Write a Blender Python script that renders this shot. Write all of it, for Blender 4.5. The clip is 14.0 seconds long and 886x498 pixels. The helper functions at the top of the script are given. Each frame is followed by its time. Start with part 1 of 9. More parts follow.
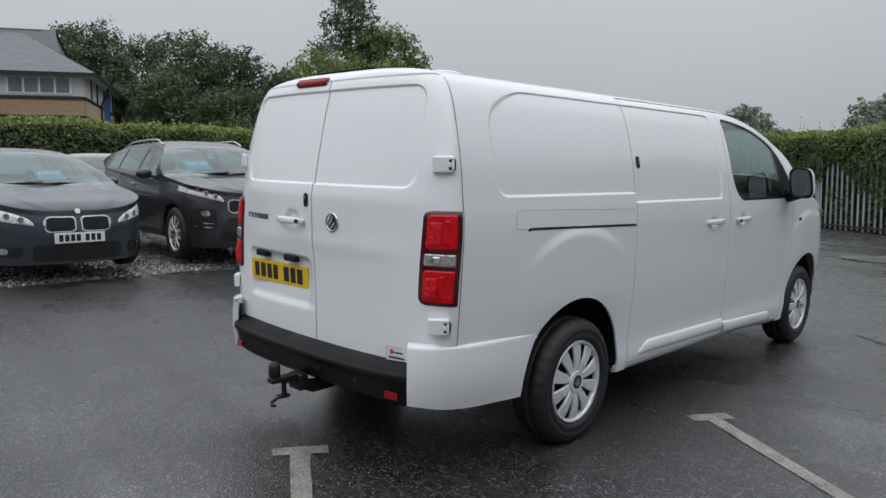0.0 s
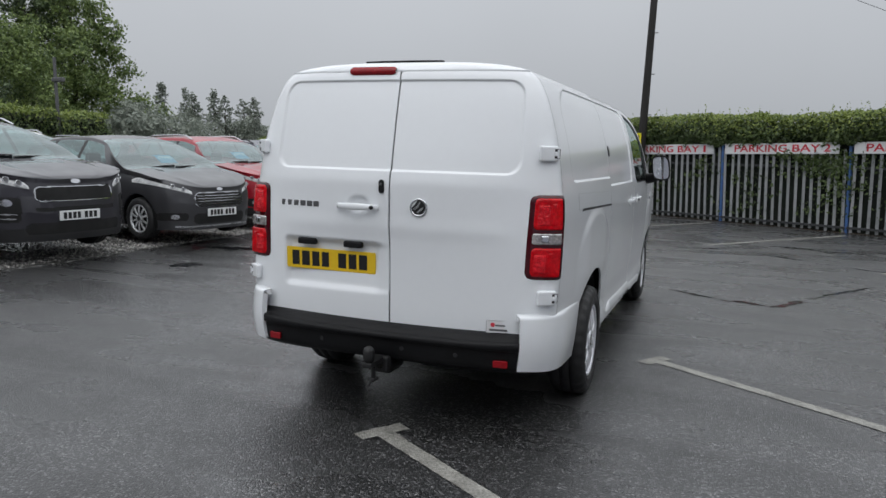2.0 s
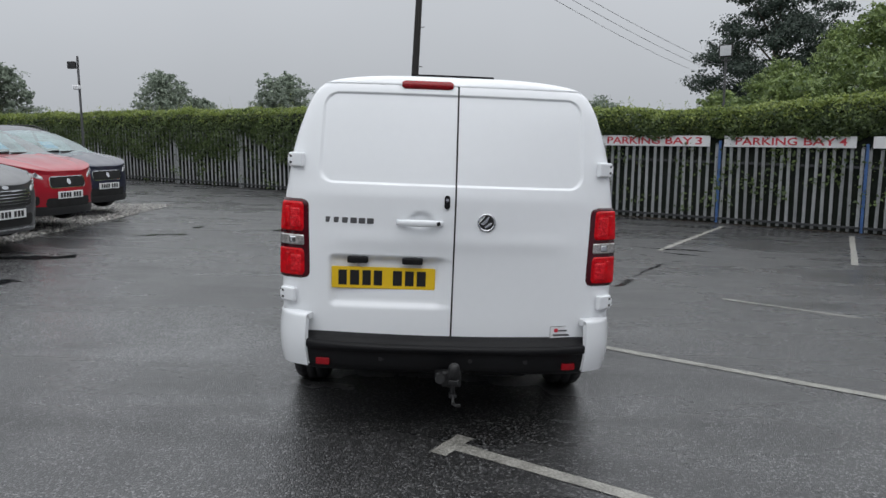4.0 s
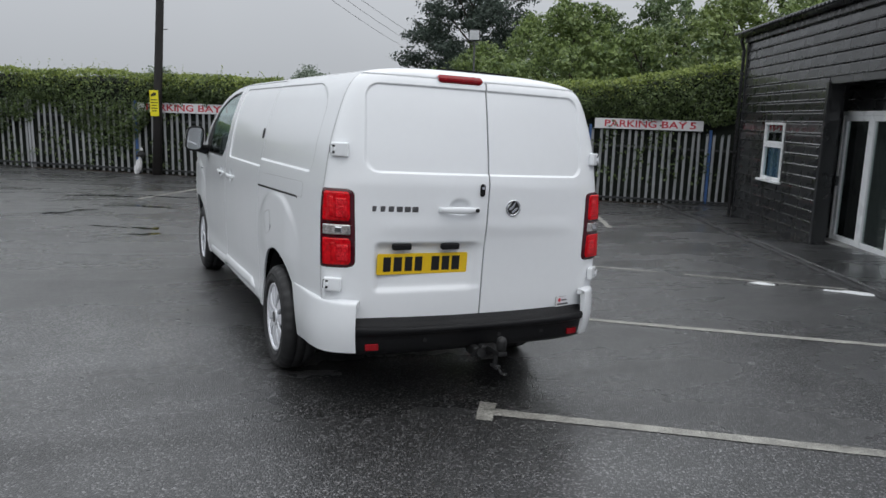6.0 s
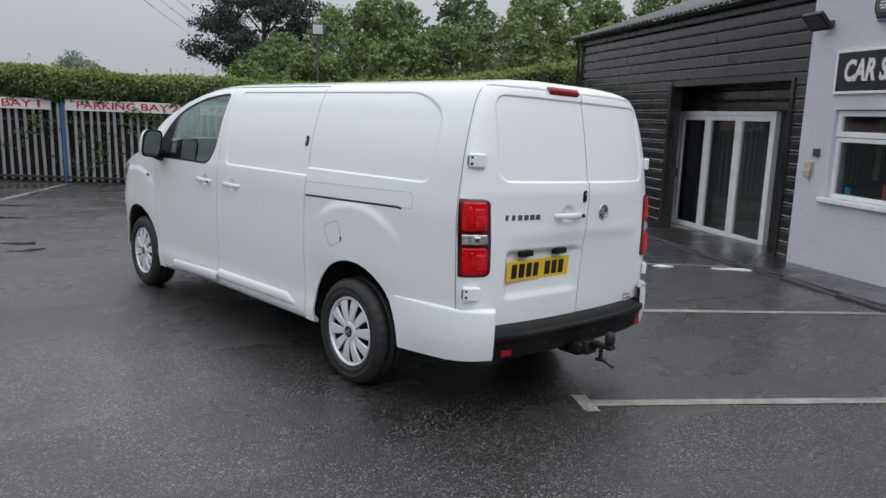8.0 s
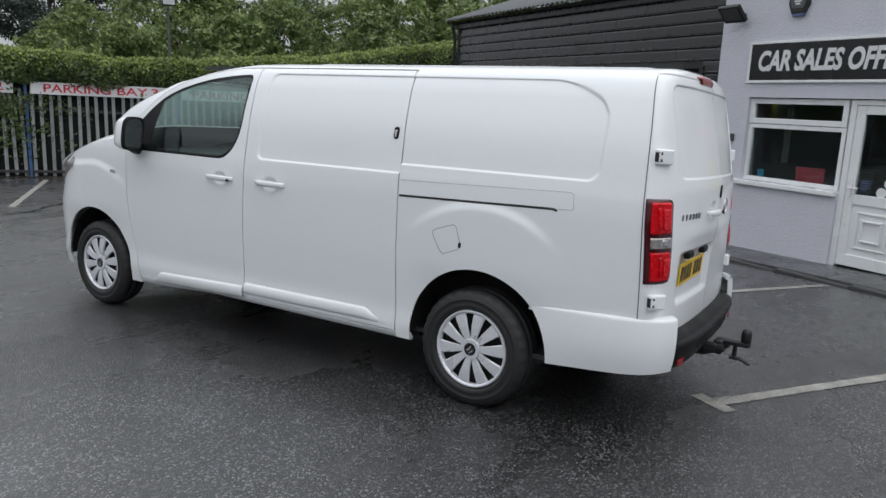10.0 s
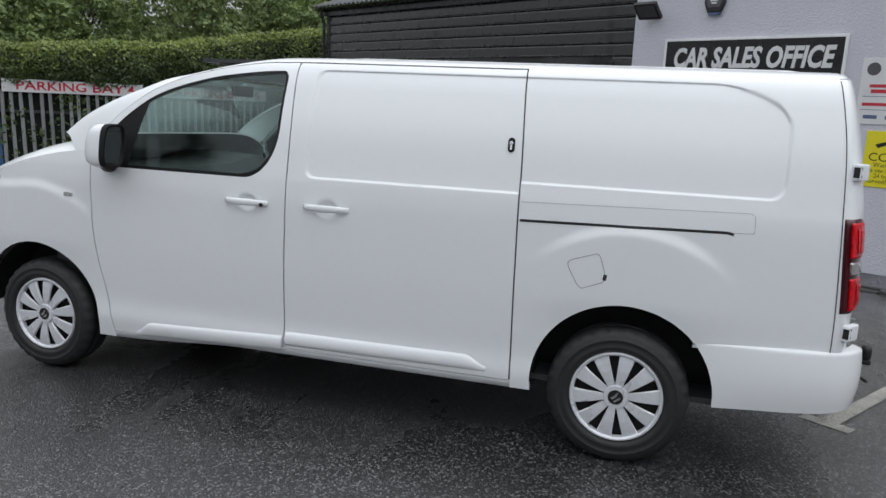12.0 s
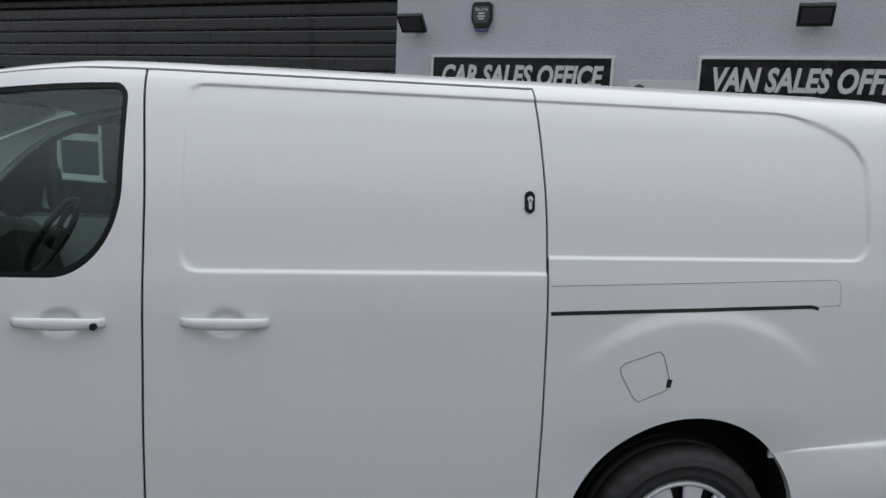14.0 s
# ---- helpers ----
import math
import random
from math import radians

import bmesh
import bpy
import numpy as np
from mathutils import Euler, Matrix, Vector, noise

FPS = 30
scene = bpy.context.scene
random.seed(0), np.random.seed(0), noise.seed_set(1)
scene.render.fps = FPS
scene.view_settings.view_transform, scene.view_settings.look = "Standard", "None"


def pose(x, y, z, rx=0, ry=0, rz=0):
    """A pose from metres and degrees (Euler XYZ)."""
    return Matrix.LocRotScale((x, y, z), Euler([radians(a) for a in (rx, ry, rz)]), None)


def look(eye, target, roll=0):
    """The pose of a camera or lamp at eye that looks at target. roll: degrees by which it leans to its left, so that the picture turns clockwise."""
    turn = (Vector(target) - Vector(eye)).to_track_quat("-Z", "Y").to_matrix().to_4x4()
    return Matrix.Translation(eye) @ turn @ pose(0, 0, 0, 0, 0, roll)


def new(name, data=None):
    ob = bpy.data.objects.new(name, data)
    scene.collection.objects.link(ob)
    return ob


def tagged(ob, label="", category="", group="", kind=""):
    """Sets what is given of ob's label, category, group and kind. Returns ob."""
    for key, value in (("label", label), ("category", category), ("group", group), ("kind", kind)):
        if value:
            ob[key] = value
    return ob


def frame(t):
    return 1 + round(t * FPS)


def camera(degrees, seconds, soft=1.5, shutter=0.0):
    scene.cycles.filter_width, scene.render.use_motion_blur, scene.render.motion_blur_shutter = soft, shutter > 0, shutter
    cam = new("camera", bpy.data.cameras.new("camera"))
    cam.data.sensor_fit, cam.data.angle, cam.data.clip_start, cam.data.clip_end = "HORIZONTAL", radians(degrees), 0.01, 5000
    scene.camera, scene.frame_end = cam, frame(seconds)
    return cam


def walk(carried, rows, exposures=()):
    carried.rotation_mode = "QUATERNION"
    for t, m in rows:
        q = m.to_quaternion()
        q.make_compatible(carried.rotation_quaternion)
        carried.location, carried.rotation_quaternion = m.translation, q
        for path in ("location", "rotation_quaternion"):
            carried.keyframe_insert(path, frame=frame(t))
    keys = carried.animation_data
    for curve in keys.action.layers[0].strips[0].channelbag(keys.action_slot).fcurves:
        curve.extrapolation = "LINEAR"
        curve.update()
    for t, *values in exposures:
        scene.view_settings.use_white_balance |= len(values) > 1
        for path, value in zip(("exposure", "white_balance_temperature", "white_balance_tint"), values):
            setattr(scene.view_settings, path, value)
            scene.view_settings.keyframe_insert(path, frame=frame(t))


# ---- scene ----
cam = camera(63.1, 14.0)
PATH = [
    (0, (2.923, -3.061, 1.294), (1.536, -1.632, 1.108), -0.4),
    (0.5, (2.654, -3.434, 1.302), (1.422, -1.872, 1.099), -0.2),
    (1, (2.301, -3.708, 1.311), (1.236, -2.03, 1.089), -0.4),
    (1.5, (1.938, -3.992, 1.321), (1.05, -2.215, 1.088), -0.4),
    (2, (1.554, -4.247, 1.328), (0.857, -2.387, 1.089), -0.3),
    (2.5, (1.142, -4.4, 1.367), (0.642, -2.48, 1.122), -0.4),
    (2.7, (0.982, -4.398, 1.391), (0.549, -2.462, 1.135), -0.7),
    (4.8, (-0.818, -4.636, 1.515), (-0.415, -2.7, 1.212), 1.0),
    (5, (-0.994, -4.594, 1.514), (-0.509, -2.679, 1.201), 1.1),
    (5.5, (-1.446, -4.55, 1.561), (-0.771, -2.699, 1.219), 1.2),
    (6, (-1.825, -4.388, 1.595), (-0.972, -2.615, 1.233), 1.4),
    (6.5, (-2.245, -4.259, 1.615), (-1.233, -2.574, 1.247), 1.5),
    (7, (-2.638, -4.062, 1.615), (-1.494, -2.462, 1.25), 1.6),
    (7.2, (-2.778, -3.955, 1.637), (-1.592, -2.387, 1.273), 1.6),
    (9.3, (-3.928, -2.411, 1.648), (-2.363, -1.225, 1.266), 2.1),
    (9.5, (-3.957, -2.226, 1.642), (-2.36, -1.085, 1.257), 2.2),
    (10, (-4.115, -1.781, 1.637), (-2.442, -0.761, 1.235), 2.2),
    (10.5, (-4.249, -1.4, 1.634), (-2.509, -0.502, 1.225), 2.2),
    (11, (-4.257, -0.96, 1.666), (-2.464, -0.177, 1.252), 2.3),
    (11.5, (-4.257, -0.508, 1.658), (-2.416, 0.157, 1.247), 2.4),
    (12, (-4.105, -0.09, 1.654), (-2.227, 0.461, 1.244), 2.4),
    (12.5, (-3.927, 0.338, 1.634), (-2.016, 0.767, 1.23), 2.4),
    (13, (-3.679, 0.663, 1.633), (-1.733, 0.917, 1.244), 2.5),
    (13.5, (-3.326, 0.92, 1.654), (-1.359, 0.919, 1.292), 2.5),
    (14, (-2.943, 1.161, 1.676), (-0.994, 0.865, 1.337), 2.5),
]
walk(cam, [(t, look(eye, target, roll)) for t, eye, target, roll in PATH], [(0.0, -0.06), (2.5, 0.0), (5.0, 0.09), (6.5, 0.09), (9.5, 0.08), (11.5, 0.08), (12.5, 0.08), (13.0, 0.06), (13.5, -0.12), (14.0, -0.36)])
# ---- sky and light: a bright, even overcast after rain ----
world = bpy.data.worlds.new("overcast_sky")
scene.world = world
world.use_nodes = True
wn, wl = world.node_tree.nodes, world.node_tree.links
wn.clear()
sky = wn.new("ShaderNodeTexSky")
sky.sky_type = "NISHITA"
sky.sun_disc = False
sky.sun_elevation = radians(58)
sky.sun_rotation = radians(200)
sky.dust_density = 6.0
sky_grey = wn.new("ShaderNodeHueSaturation")
sky_grey.inputs["Saturation"].default_value = 0.15
sky_grey.inputs["Value"].default_value = 0.09
wl.new(sky.outputs["Color"], sky_grey.inputs["Color"])
coords = wn.new("ShaderNodeTexCoord")
axes = wn.new("ShaderNodeSeparateXYZ")
wl.new(coords.outputs["Generated"], axes.inputs[0])
dome = wn.new("ShaderNodeValToRGB")
dome.color_ramp.elements[0].position = 0.0
dome.color_ramp.elements[0].color = (0.445, 0.470, 0.506, 1)
dome.color_ramp.elements[1].position = 1.0
dome.color_ramp.elements[1].color = (1.32, 1.38, 1.46, 1)
mid = dome.color_ramp.elements.new(0.35)
mid.color = (0.675, 0.708, 0.757, 1)
high = dome.color_ramp.elements.new(0.58)
high.color = (1.30, 1.355, 1.43, 1)
wl.new(axes.outputs["Z"], dome.inputs["Fac"])
cloud = wn.new("ShaderNodeTexNoise")
cloud.inputs["Scale"].default_value = 2.2
cloud.inputs["Detail"].default_value = 4
wl.new(coords.outputs["Generated"], cloud.inputs["Vector"])
cloud_r = wn.new("ShaderNodeMapRange")
cloud_r.inputs["To Min"].default_value = 0.90
cloud_r.inputs["To Max"].default_value = 1.10
wl.new(cloud.outputs["Fac"], cloud_r.inputs["Value"])
clouded = wn.new("ShaderNodeMix")
clouded.data_type, clouded.blend_type = "RGBA", "MULTIPLY"
clouded.inputs["Factor"].default_value = 1.0
wl.new(dome.outputs["Color"], clouded.inputs["A"])
wl.new(cloud_r.outputs["Result"], clouded.inputs["B"])
blend = wn.new("ShaderNodeMix")
blend.data_type = "RGBA"
blend.inputs["Factor"].default_value = 0.88
wl.new(sky_grey.outputs["Color"], blend.inputs["A"])
wl.new(clouded.outputs["Result"], blend.inputs["B"])
bg = wn.new("ShaderNodeBackground")
bg.inputs["Strength"].default_value = 1.0
wl.new(blend.outputs["Result"], bg.inputs["Color"])
wout = wn.new("ShaderNodeOutputWorld")
wl.new(bg.outputs["Background"], wout.inputs["Surface"])

sun = new("sun", bpy.data.lights.new("sun", "SUN"))
sun.data.energy = 0.6
sun.data.angle = radians(70)
sun.data.color = (1.0, 0.98, 0.95)
sun.matrix_world = look((0, 0, 30), (-4.0, 6.0, 12.0))
# ---- materials ----
def material(name, color, rough=0.5, metal=0.0, vary=0.12, scale=6.0, fine=60.0, bump=0.0, bump_scale=80.0, coat=0.0,
             spec=0.5, rough_vary=0.1, tint=None, island=0.0, objects=0.0, transmission=0.0, emission=None):
    """A procedural surface: base colour varied at two scales, with relief and uneven gloss."""
    m = bpy.data.materials.new(name)
    m.use_nodes = True
    n, l = m.node_tree.nodes, m.node_tree.links
    b = n["Principled BSDF"]
    b.inputs["Metallic"].default_value = metal
    b.inputs["Specular IOR Level"].default_value = spec
    b.inputs["Coat Weight"].default_value = coat
    b.inputs["Coat Roughness"].default_value = 0.04
    b.inputs["Transmission Weight"].default_value = transmission
    tc = n.new("ShaderNodeTexCoord")
    big = n.new("ShaderNodeTexNoise")
    big.inputs["Scale"].default_value = scale
    big.inputs["Detail"].default_value = 5
    small = n.new("ShaderNodeTexNoise")
    small.inputs["Scale"].default_value = fine
    small.inputs["Detail"].default_value = 3
    for t in (big, small):
        l.new(tc.outputs["Object"], t.inputs["Vector"])
    both = n.new("ShaderNodeMath")
    both.operation = "ADD"
    l.new(big.outputs["Fac"], both.inputs[0])
    l.new(small.outputs["Fac"], both.inputs[1])
    last = both.outputs[0]
    for amount, node, out in ((island, "ShaderNodeNewGeometry", "Random Per Island"), (objects, "ShaderNodeObjectInfo", "Random")):
        if amount:
            g = n.new(node)
            k = n.new("ShaderNodeMath")
            k.operation = "MULTIPLY_ADD"
            l.new(g.outputs[out], k.inputs[0])
            k.inputs[1].default_value = amount * 2
            k.inputs[2].default_value = -amount
            a = n.new("ShaderNodeMath")
            l.new(last, a.inputs[0])
            l.new(k.outputs[0], a.inputs[1])
            last = a.outputs[0]
    ramp = n.new("ShaderNodeMapRange")
    ramp.inputs["From Min"].default_value = 0.55
    ramp.inputs["From Max"].default_value = 1.45
    l.new(last, ramp.inputs["Value"])
    mix = n.new("ShaderNodeMix")
    mix.data_type = "RGBA"
    lo = [c * (1 - vary) for c in color]
    hi = list(tint) if tint else [min(1, c * (1 + vary)) for c in color]
    mix.inputs["A"].default_value = (*lo, 1)
    mix.inputs["B"].default_value = (*hi, 1)
    l.new(ramp.outputs["Result"], mix.inputs["Factor"])
    l.new(mix.outputs["Result"], b.inputs["Base Color"])
    rr = n.new("ShaderNodeMapRange")
    rr.inputs["From Min"].default_value = 0.3
    rr.inputs["From Max"].default_value = 0.7
    rr.inputs["To Min"].default_value = max(0.02, rough - rough_vary)
    rr.inputs["To Max"].default_value = min(1, rough + rough_vary)
    l.new(big.outputs["Fac"], rr.inputs["Value"])
    l.new(rr.outputs["Result"], b.inputs["Roughness"])
    if bump:
        bt = n.new("ShaderNodeTexNoise")
        bt.inputs["Scale"].default_value = bump_scale
        bt.inputs["Detail"].default_value = 4
        l.new(tc.outputs["Object"], bt.inputs["Vector"])
        bp = n.new("ShaderNodeBump")
        bp.inputs["Strength"].default_value = bump
        bp.inputs["Distance"].default_value = 0.01
        l.new(bt.outputs["Fac"], bp.inputs["Height"])
        l.new(bp.outputs["Normal"], b.inputs["Normal"])
    if emission:
        b.inputs["Emission Color"].default_value = (*emission[0], 1)
        b.inputs["Emission Strength"].default_value = emission[1]
    return m


def glass_material(name, tint, rough=0.0, least=0.055, power=4.0):
    """A thin pane: clear or tinted, with reflections that grow towards grazing angles."""
    m = bpy.data.materials.new(name)
    m.use_nodes = True
    n, l = m.node_tree.nodes, m.node_tree.links
    n.clear()
    out = n.new("ShaderNodeOutputMaterial")
    clear = n.new("ShaderNodeBsdfTransparent")
    clear.inputs["Color"].default_value = (*tint, 1)
    gloss = n.new("ShaderNodeBsdfGlossy")
    gloss.inputs["Roughness"].default_value = rough
    gloss.inputs["Color"].default_value = (0.88, 0.97, 0.97, 1)
    face = n.new("ShaderNodeLayerWeight")
    face.inputs["Blend"].default_value = 0.5
    steep = n.new("ShaderNodeMath")
    steep.operation = "POWER"
    l.new(face.outputs["Facing"], steep.inputs[0])
    steep.inputs[1].default_value = power
    fres = n.new("ShaderNodeMath")
    fres.operation = "MULTIPLY_ADD"
    l.new(steep.outputs[0], fres.inputs[0])
    fres.inputs[1].default_value = 0.9
    fres.inputs[2].default_value = least
    mix = n.new("ShaderNodeMixShader")
    l.new(fres.outputs[0], mix.inputs[0])
    l.new(clear.outputs[0], mix.inputs[1])
    l.new(gloss.outputs[0], mix.inputs[2])
    l.new(mix.outputs[0], out.inputs["Surface"])
    return m


def wet_ground_material(name, dark, light, grain, film, stones=False):
    """Wet ground: grit of uneven grey in a dark binder under a water film that lies deeper, and shines more, in broad patches."""
    m = bpy.data.materials.new(name)
    m.use_nodes = True
    n, l = m.node_tree.nodes, m.node_tree.links
    b = n["Principled BSDF"]
    tc = n.new("ShaderNodeTexCoord")

    def noise_at(scale, detail, rough=0.5, vector=None, distortion=0.0):
        t = n.new("ShaderNodeTexNoise")
        t.inputs["Scale"].default_value = scale
        t.inputs["Detail"].default_value = detail
        t.inputs["Roughness"].default_value = rough
        t.inputs["Distortion"].default_value = distortion
        l.new(vector or tc.outputs["Object"], t.inputs["Vector"])
        return t.outputs["Fac"]

    def ranged(value, f0, f1, t0, t1):
        r = n.new("ShaderNodeMapRange")
        for key, v in (("From Min", f0), ("From Max", f1), ("To Min", t0), ("To Max", t1)):
            r.inputs[key].default_value = v
        l.new(value, r.inputs["Value"])
        return r.outputs["Result"]

    def calc(op, x, y):
        k = n.new("ShaderNodeMath")
        k.operation = op
        for i, v in enumerate((x, y)):
            if isinstance(v, (int, float)):
                k.inputs[i].default_value = v
            else:
                l.new(v, k.inputs[i])
        return k.outputs[0]
    vor = n.new("ShaderNodeTexVoronoi")
    vor.inputs["Scale"].default_value = grain
    l.new(tc.outputs["Object"], vor.inputs["Vector"])
    sep = n.new("ShaderNodeSeparateColor")
    l.new(vor.outputs["Color"], sep.inputs["Color"])
    squash = n.new("ShaderNodeMapping")
    squash.inputs["Rotation"].default_value = (0, 0, radians(30))
    squash.inputs["Scale"].default_value = (0.35, 1.6, 1)
    l.new(tc.outputs["Object"], squash.inputs["Vector"])
    wide = noise_at(0.55, 6, 0.65)
    streak = noise_at(0.9, 5, 0.5, squash.outputs["Vector"], 0.6)
    blotch = noise_at(3.2, 4, 0.6)
    fine = noise_at(grain * 1.3, 2)
    wet = calc("ADD", wide, streak)
    # grit: most stones dark with binder, a few pale ones that also paint in wet glints; the tone drifts over metres
    tone = calc("POWER", ranged(sep.outputs["Red"], 0.30, 1.0, 0.0, 1.0), 4.0)
    drift = ranged(calc("ADD", blotch, wide), 0.7, 1.3, 0.55, 1.25)
    cr = n.new("ShaderNodeMix")
    cr.data_type = "RGBA"
    cr.inputs["A"].default_value = (*dark, 1)
    cr.inputs["B"].default_value = (*light, 1)
    l.new(calc("MULTIPLY", tone, drift), cr.inputs["Factor"])
    l.new(cr.outputs["Result"], b.inputs["Base Color"])
    l.new(ranged(wet, 0.75, 1.25, film[1], film[0]), b.inputs["Roughness"])
    b.inputs["Specular IOR Level"].default_value = 0.3 if stones else 0.38
    if stones:
        b.inputs["Coat Weight"].default_value = 0.1
    else:
        l.new(ranged(wet, 0.78, 1.2, 0.80, 1.0), b.inputs["Coat Weight"])
        l.new(ranged(wet, 0.78, 1.22, 0.40, 0.15), b.inputs["Coat Roughness"])
    b.inputs["Coat IOR"].default_value = 1.60
    height = calc("ADD", calc("MULTIPLY", vor.outputs["Distance"], -1.0), calc("MULTIPLY", fine, 0.35))
    depth = ranged(wet, 0.80, 1.25, 1.0, 0.45)
    for socket, share, dist in (("Normal", 1.0, 0.02 if stones else 0.006), ("Coat Normal", 0.34, 0.006)):
        bp = n.new("ShaderNodeBump")
        bp.inputs["Distance"].default_value = dist
        l.new(calc("MULTIPLY", depth, share), bp.inputs["Strength"])
        l.new(height, bp.inputs["Height"])
        l.new(bp.outputs["Normal"], b.inputs[socket])
    return m


def leaf_material(name, lo, hi, rough=0.45):
    """Leaves: each one its own shade, a little light shining through."""
    m = bpy.data.materials.new(name)
    m.use_nodes = True
    n, l = m.node_tree.nodes, m.node_tree.links
    b = n["Principled BSDF"]
    g = n.new("ShaderNodeNewGeometry")
    tc = n.new("ShaderNodeTexCoord")
    big = n.new("ShaderNodeTexNoise")
    big.inputs["Scale"].default_value = 0.9
    big.inputs["Detail"].default_value = 4
    l.new(tc.outputs["Object"], big.inputs["Vector"])
    a = n.new("ShaderNodeMath")
    a.operation = "MULTIPLY_ADD"
    l.new(g.outputs["Random Per Island"], a.inputs[0])
    a.inputs[1].default_value = 0.75
    l.new(big.outputs["Fac"], a.inputs[2])
    mr = n.new("ShaderNodeMapRange")
    mr.inputs["From Min"].default_value = 0.35
    mr.inputs["From Max"].default_value = 1.35
    l.new(a.outputs[0], mr.inputs["Value"])
    mix = n.new("ShaderNodeMix")
    mix.data_type = "RGBA"
    mix.inputs["A"].default_value = (*lo, 1)
    mix.inputs["B"].default_value = (*hi, 1)
    l.new(mr.outputs["Result"], mix.inputs["Factor"])
    l.new(mix.outputs["Result"], b.inputs["Base Color"])
    b.inputs["Roughness"].default_value = rough
    b.inputs["Specular IOR Level"].default_value = 0.4
    tr = n.new("ShaderNodeBsdfTranslucent")
    l.new(mix.outputs["Result"], tr.inputs["Color"])
    ms = n.new("ShaderNodeMixShader")
    ms.inputs[0].default_value = 0.3
    l.new(b.outputs[0], ms.inputs[1])
    l.new(tr.outputs[0], ms.inputs[2])
    l.new(ms.outputs[0], n["Material Output"].inputs["Surface"])
    return m


ASPHALT = wet_ground_material("wet_asphalt", (0.0075, 0.0075, 0.008), (0.205, 0.204, 0.206), 115.0, (0.45, 0.62))
GRAVEL = wet_ground_material("wet_gravel", (0.07, 0.068, 0.064), (0.56, 0.55, 0.53), 32.0, (0.35, 0.6), stones=True)
TARMAC_PATH = wet_ground_material("dark_path", (0.008, 0.008, 0.009), (0.05, 0.05, 0.05), 120.0, (0.12, 0.45))
LINE_PAINT = material("worn_line_paint", (0.30, 0.29, 0.26), 0.45, tint=(0.46, 0.45, 0.41), vary=0.75, scale=9, fine=70, bump=0.5, bump_scale=90)
GRASS = material("rough_grass", (0.05, 0.09, 0.03), 0.8, vary=0.5, scale=1.5, fine=30)
STEEL = material("galvanised_pale", (0.36, 0.37, 0.38), 0.45, metal=0.35, vary=0.25, scale=5, fine=40, objects=0.25)
STEEL_DARK = material("dark_rail_steel", (0.05, 0.052, 0.055), 0.5, metal=0.3, vary=0.3)
BLUE_POST = material("blue_painted_post", (0.05, 0.12, 0.30), 0.4, vary=0.25, scale=8)
SIGN_WHITE = material("white_sign_board", (0.72, 0.72, 0.73), 0.35, vary=0.06, scale=4)
SIGN_RED = material("red_lettering", (0.55, 0.03, 0.05), 0.4, vary=0.08)
SIGN_BLACK = material("black_sign_board", (0.012, 0.012, 0.014), 0.25, vary=0.15)
SIGN_YELLOW = material("yellow_notice", (0.80, 0.70, 0.02), 0.4, vary=0.06)
WOOD_POLE = material("weathered_pole", (0.017, 0.015, 0.014), 0.7, vary=0.4, scale=4, fine=45, bump=0.4, bump_scale=50)
CLADDING = material("black_cladding", (0.018, 0.0185, 0.020), 0.28, vary=0.35, scale=1.6, fine=50, bump=0.14, bump_scale=40, rough_vary=0.16, coat=0.45, objects=0.3)
RENDER = material("painted_roughcast", (0.60, 0.60, 0.66), 0.75, vary=0.07, scale=2.0, fine=40, bump=0.9, bump_scale=38)
UPVC = material("white_upvc", (0.80, 0.81, 0.82), 0.3, vary=0.03, scale=3)
STONE_STEP = material("concrete_step", (0.28, 0.28, 0.27), 0.6, vary=0.2, bump=0.4)
ROOF_SHEET = material("corrugated_roof", (0.10, 0.105, 0.11), 0.5, vary=0.45, scale=2.0, fine=25, bump=0.3)
GUTTER = material("black_gutter", (0.01, 0.01, 0.011), 0.3, vary=0.2)
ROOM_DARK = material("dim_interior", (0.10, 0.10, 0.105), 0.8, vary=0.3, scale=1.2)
CURTAIN = material("grey_blind", (0.16, 0.17, 0.17), 0.8, vary=0.25, scale=3)
PANE = glass_material("window_pane", (0.75, 0.78, 0.77))
HEDGE_LEAF = leaf_material("hedge_leaves", (0.022, 0.042, 0.017), (0.140, 0.195, 0.064))
HEDGE_TIP = leaf_material("hedge_young_leaves", (0.10, 0.155, 0.035), (0.32, 0.38, 0.095))
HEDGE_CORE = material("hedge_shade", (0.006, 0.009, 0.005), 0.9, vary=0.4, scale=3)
BARK = material("bark", (0.055, 0.045, 0.035), 0.8, vary=0.4, scale=3, fine=30, bump=0.5, bump_scale=25)
METAL_GREY = material("grey_metal", (0.12, 0.12, 0.125), 0.4, metal=0.6, vary=0.2)
BLACK_PLASTIC = material("black_plastic", (0.014, 0.014, 0.015), 0.45, vary=0.25, bump=0.15, bump_scale=300)


# ---- mesh tools ----
def part(name, bm, mat, parent=None, label="", smooth=False, recalc=True):
    """Link a bmesh as one object, under a thing if one is given."""
    me = bpy.data.meshes.new(name)
    if recalc:
        bmesh.ops.recalc_face_normals(bm, faces=bm.faces)
    bm.to_mesh(me)
    bm.free()
    for mm in (mat if isinstance(mat, (list, tuple)) else [mat]):
        me.materials.append(mm)
    if smooth:
        me.shade_smooth()
    ob = new(name, me)
    if parent is not None:
        ob.parent = parent
    if label:
        ob["label"] = label
    return ob


def thing(name, label, category, m=None, group="", kind=""):
    """An Empty at a thing's base, for its parts."""
    ob = new(name)
    ob.empty_display_size = 0.1
    if m is not None:
        ob.matrix_basis = m
    return tagged(ob, label, category, group, kind)


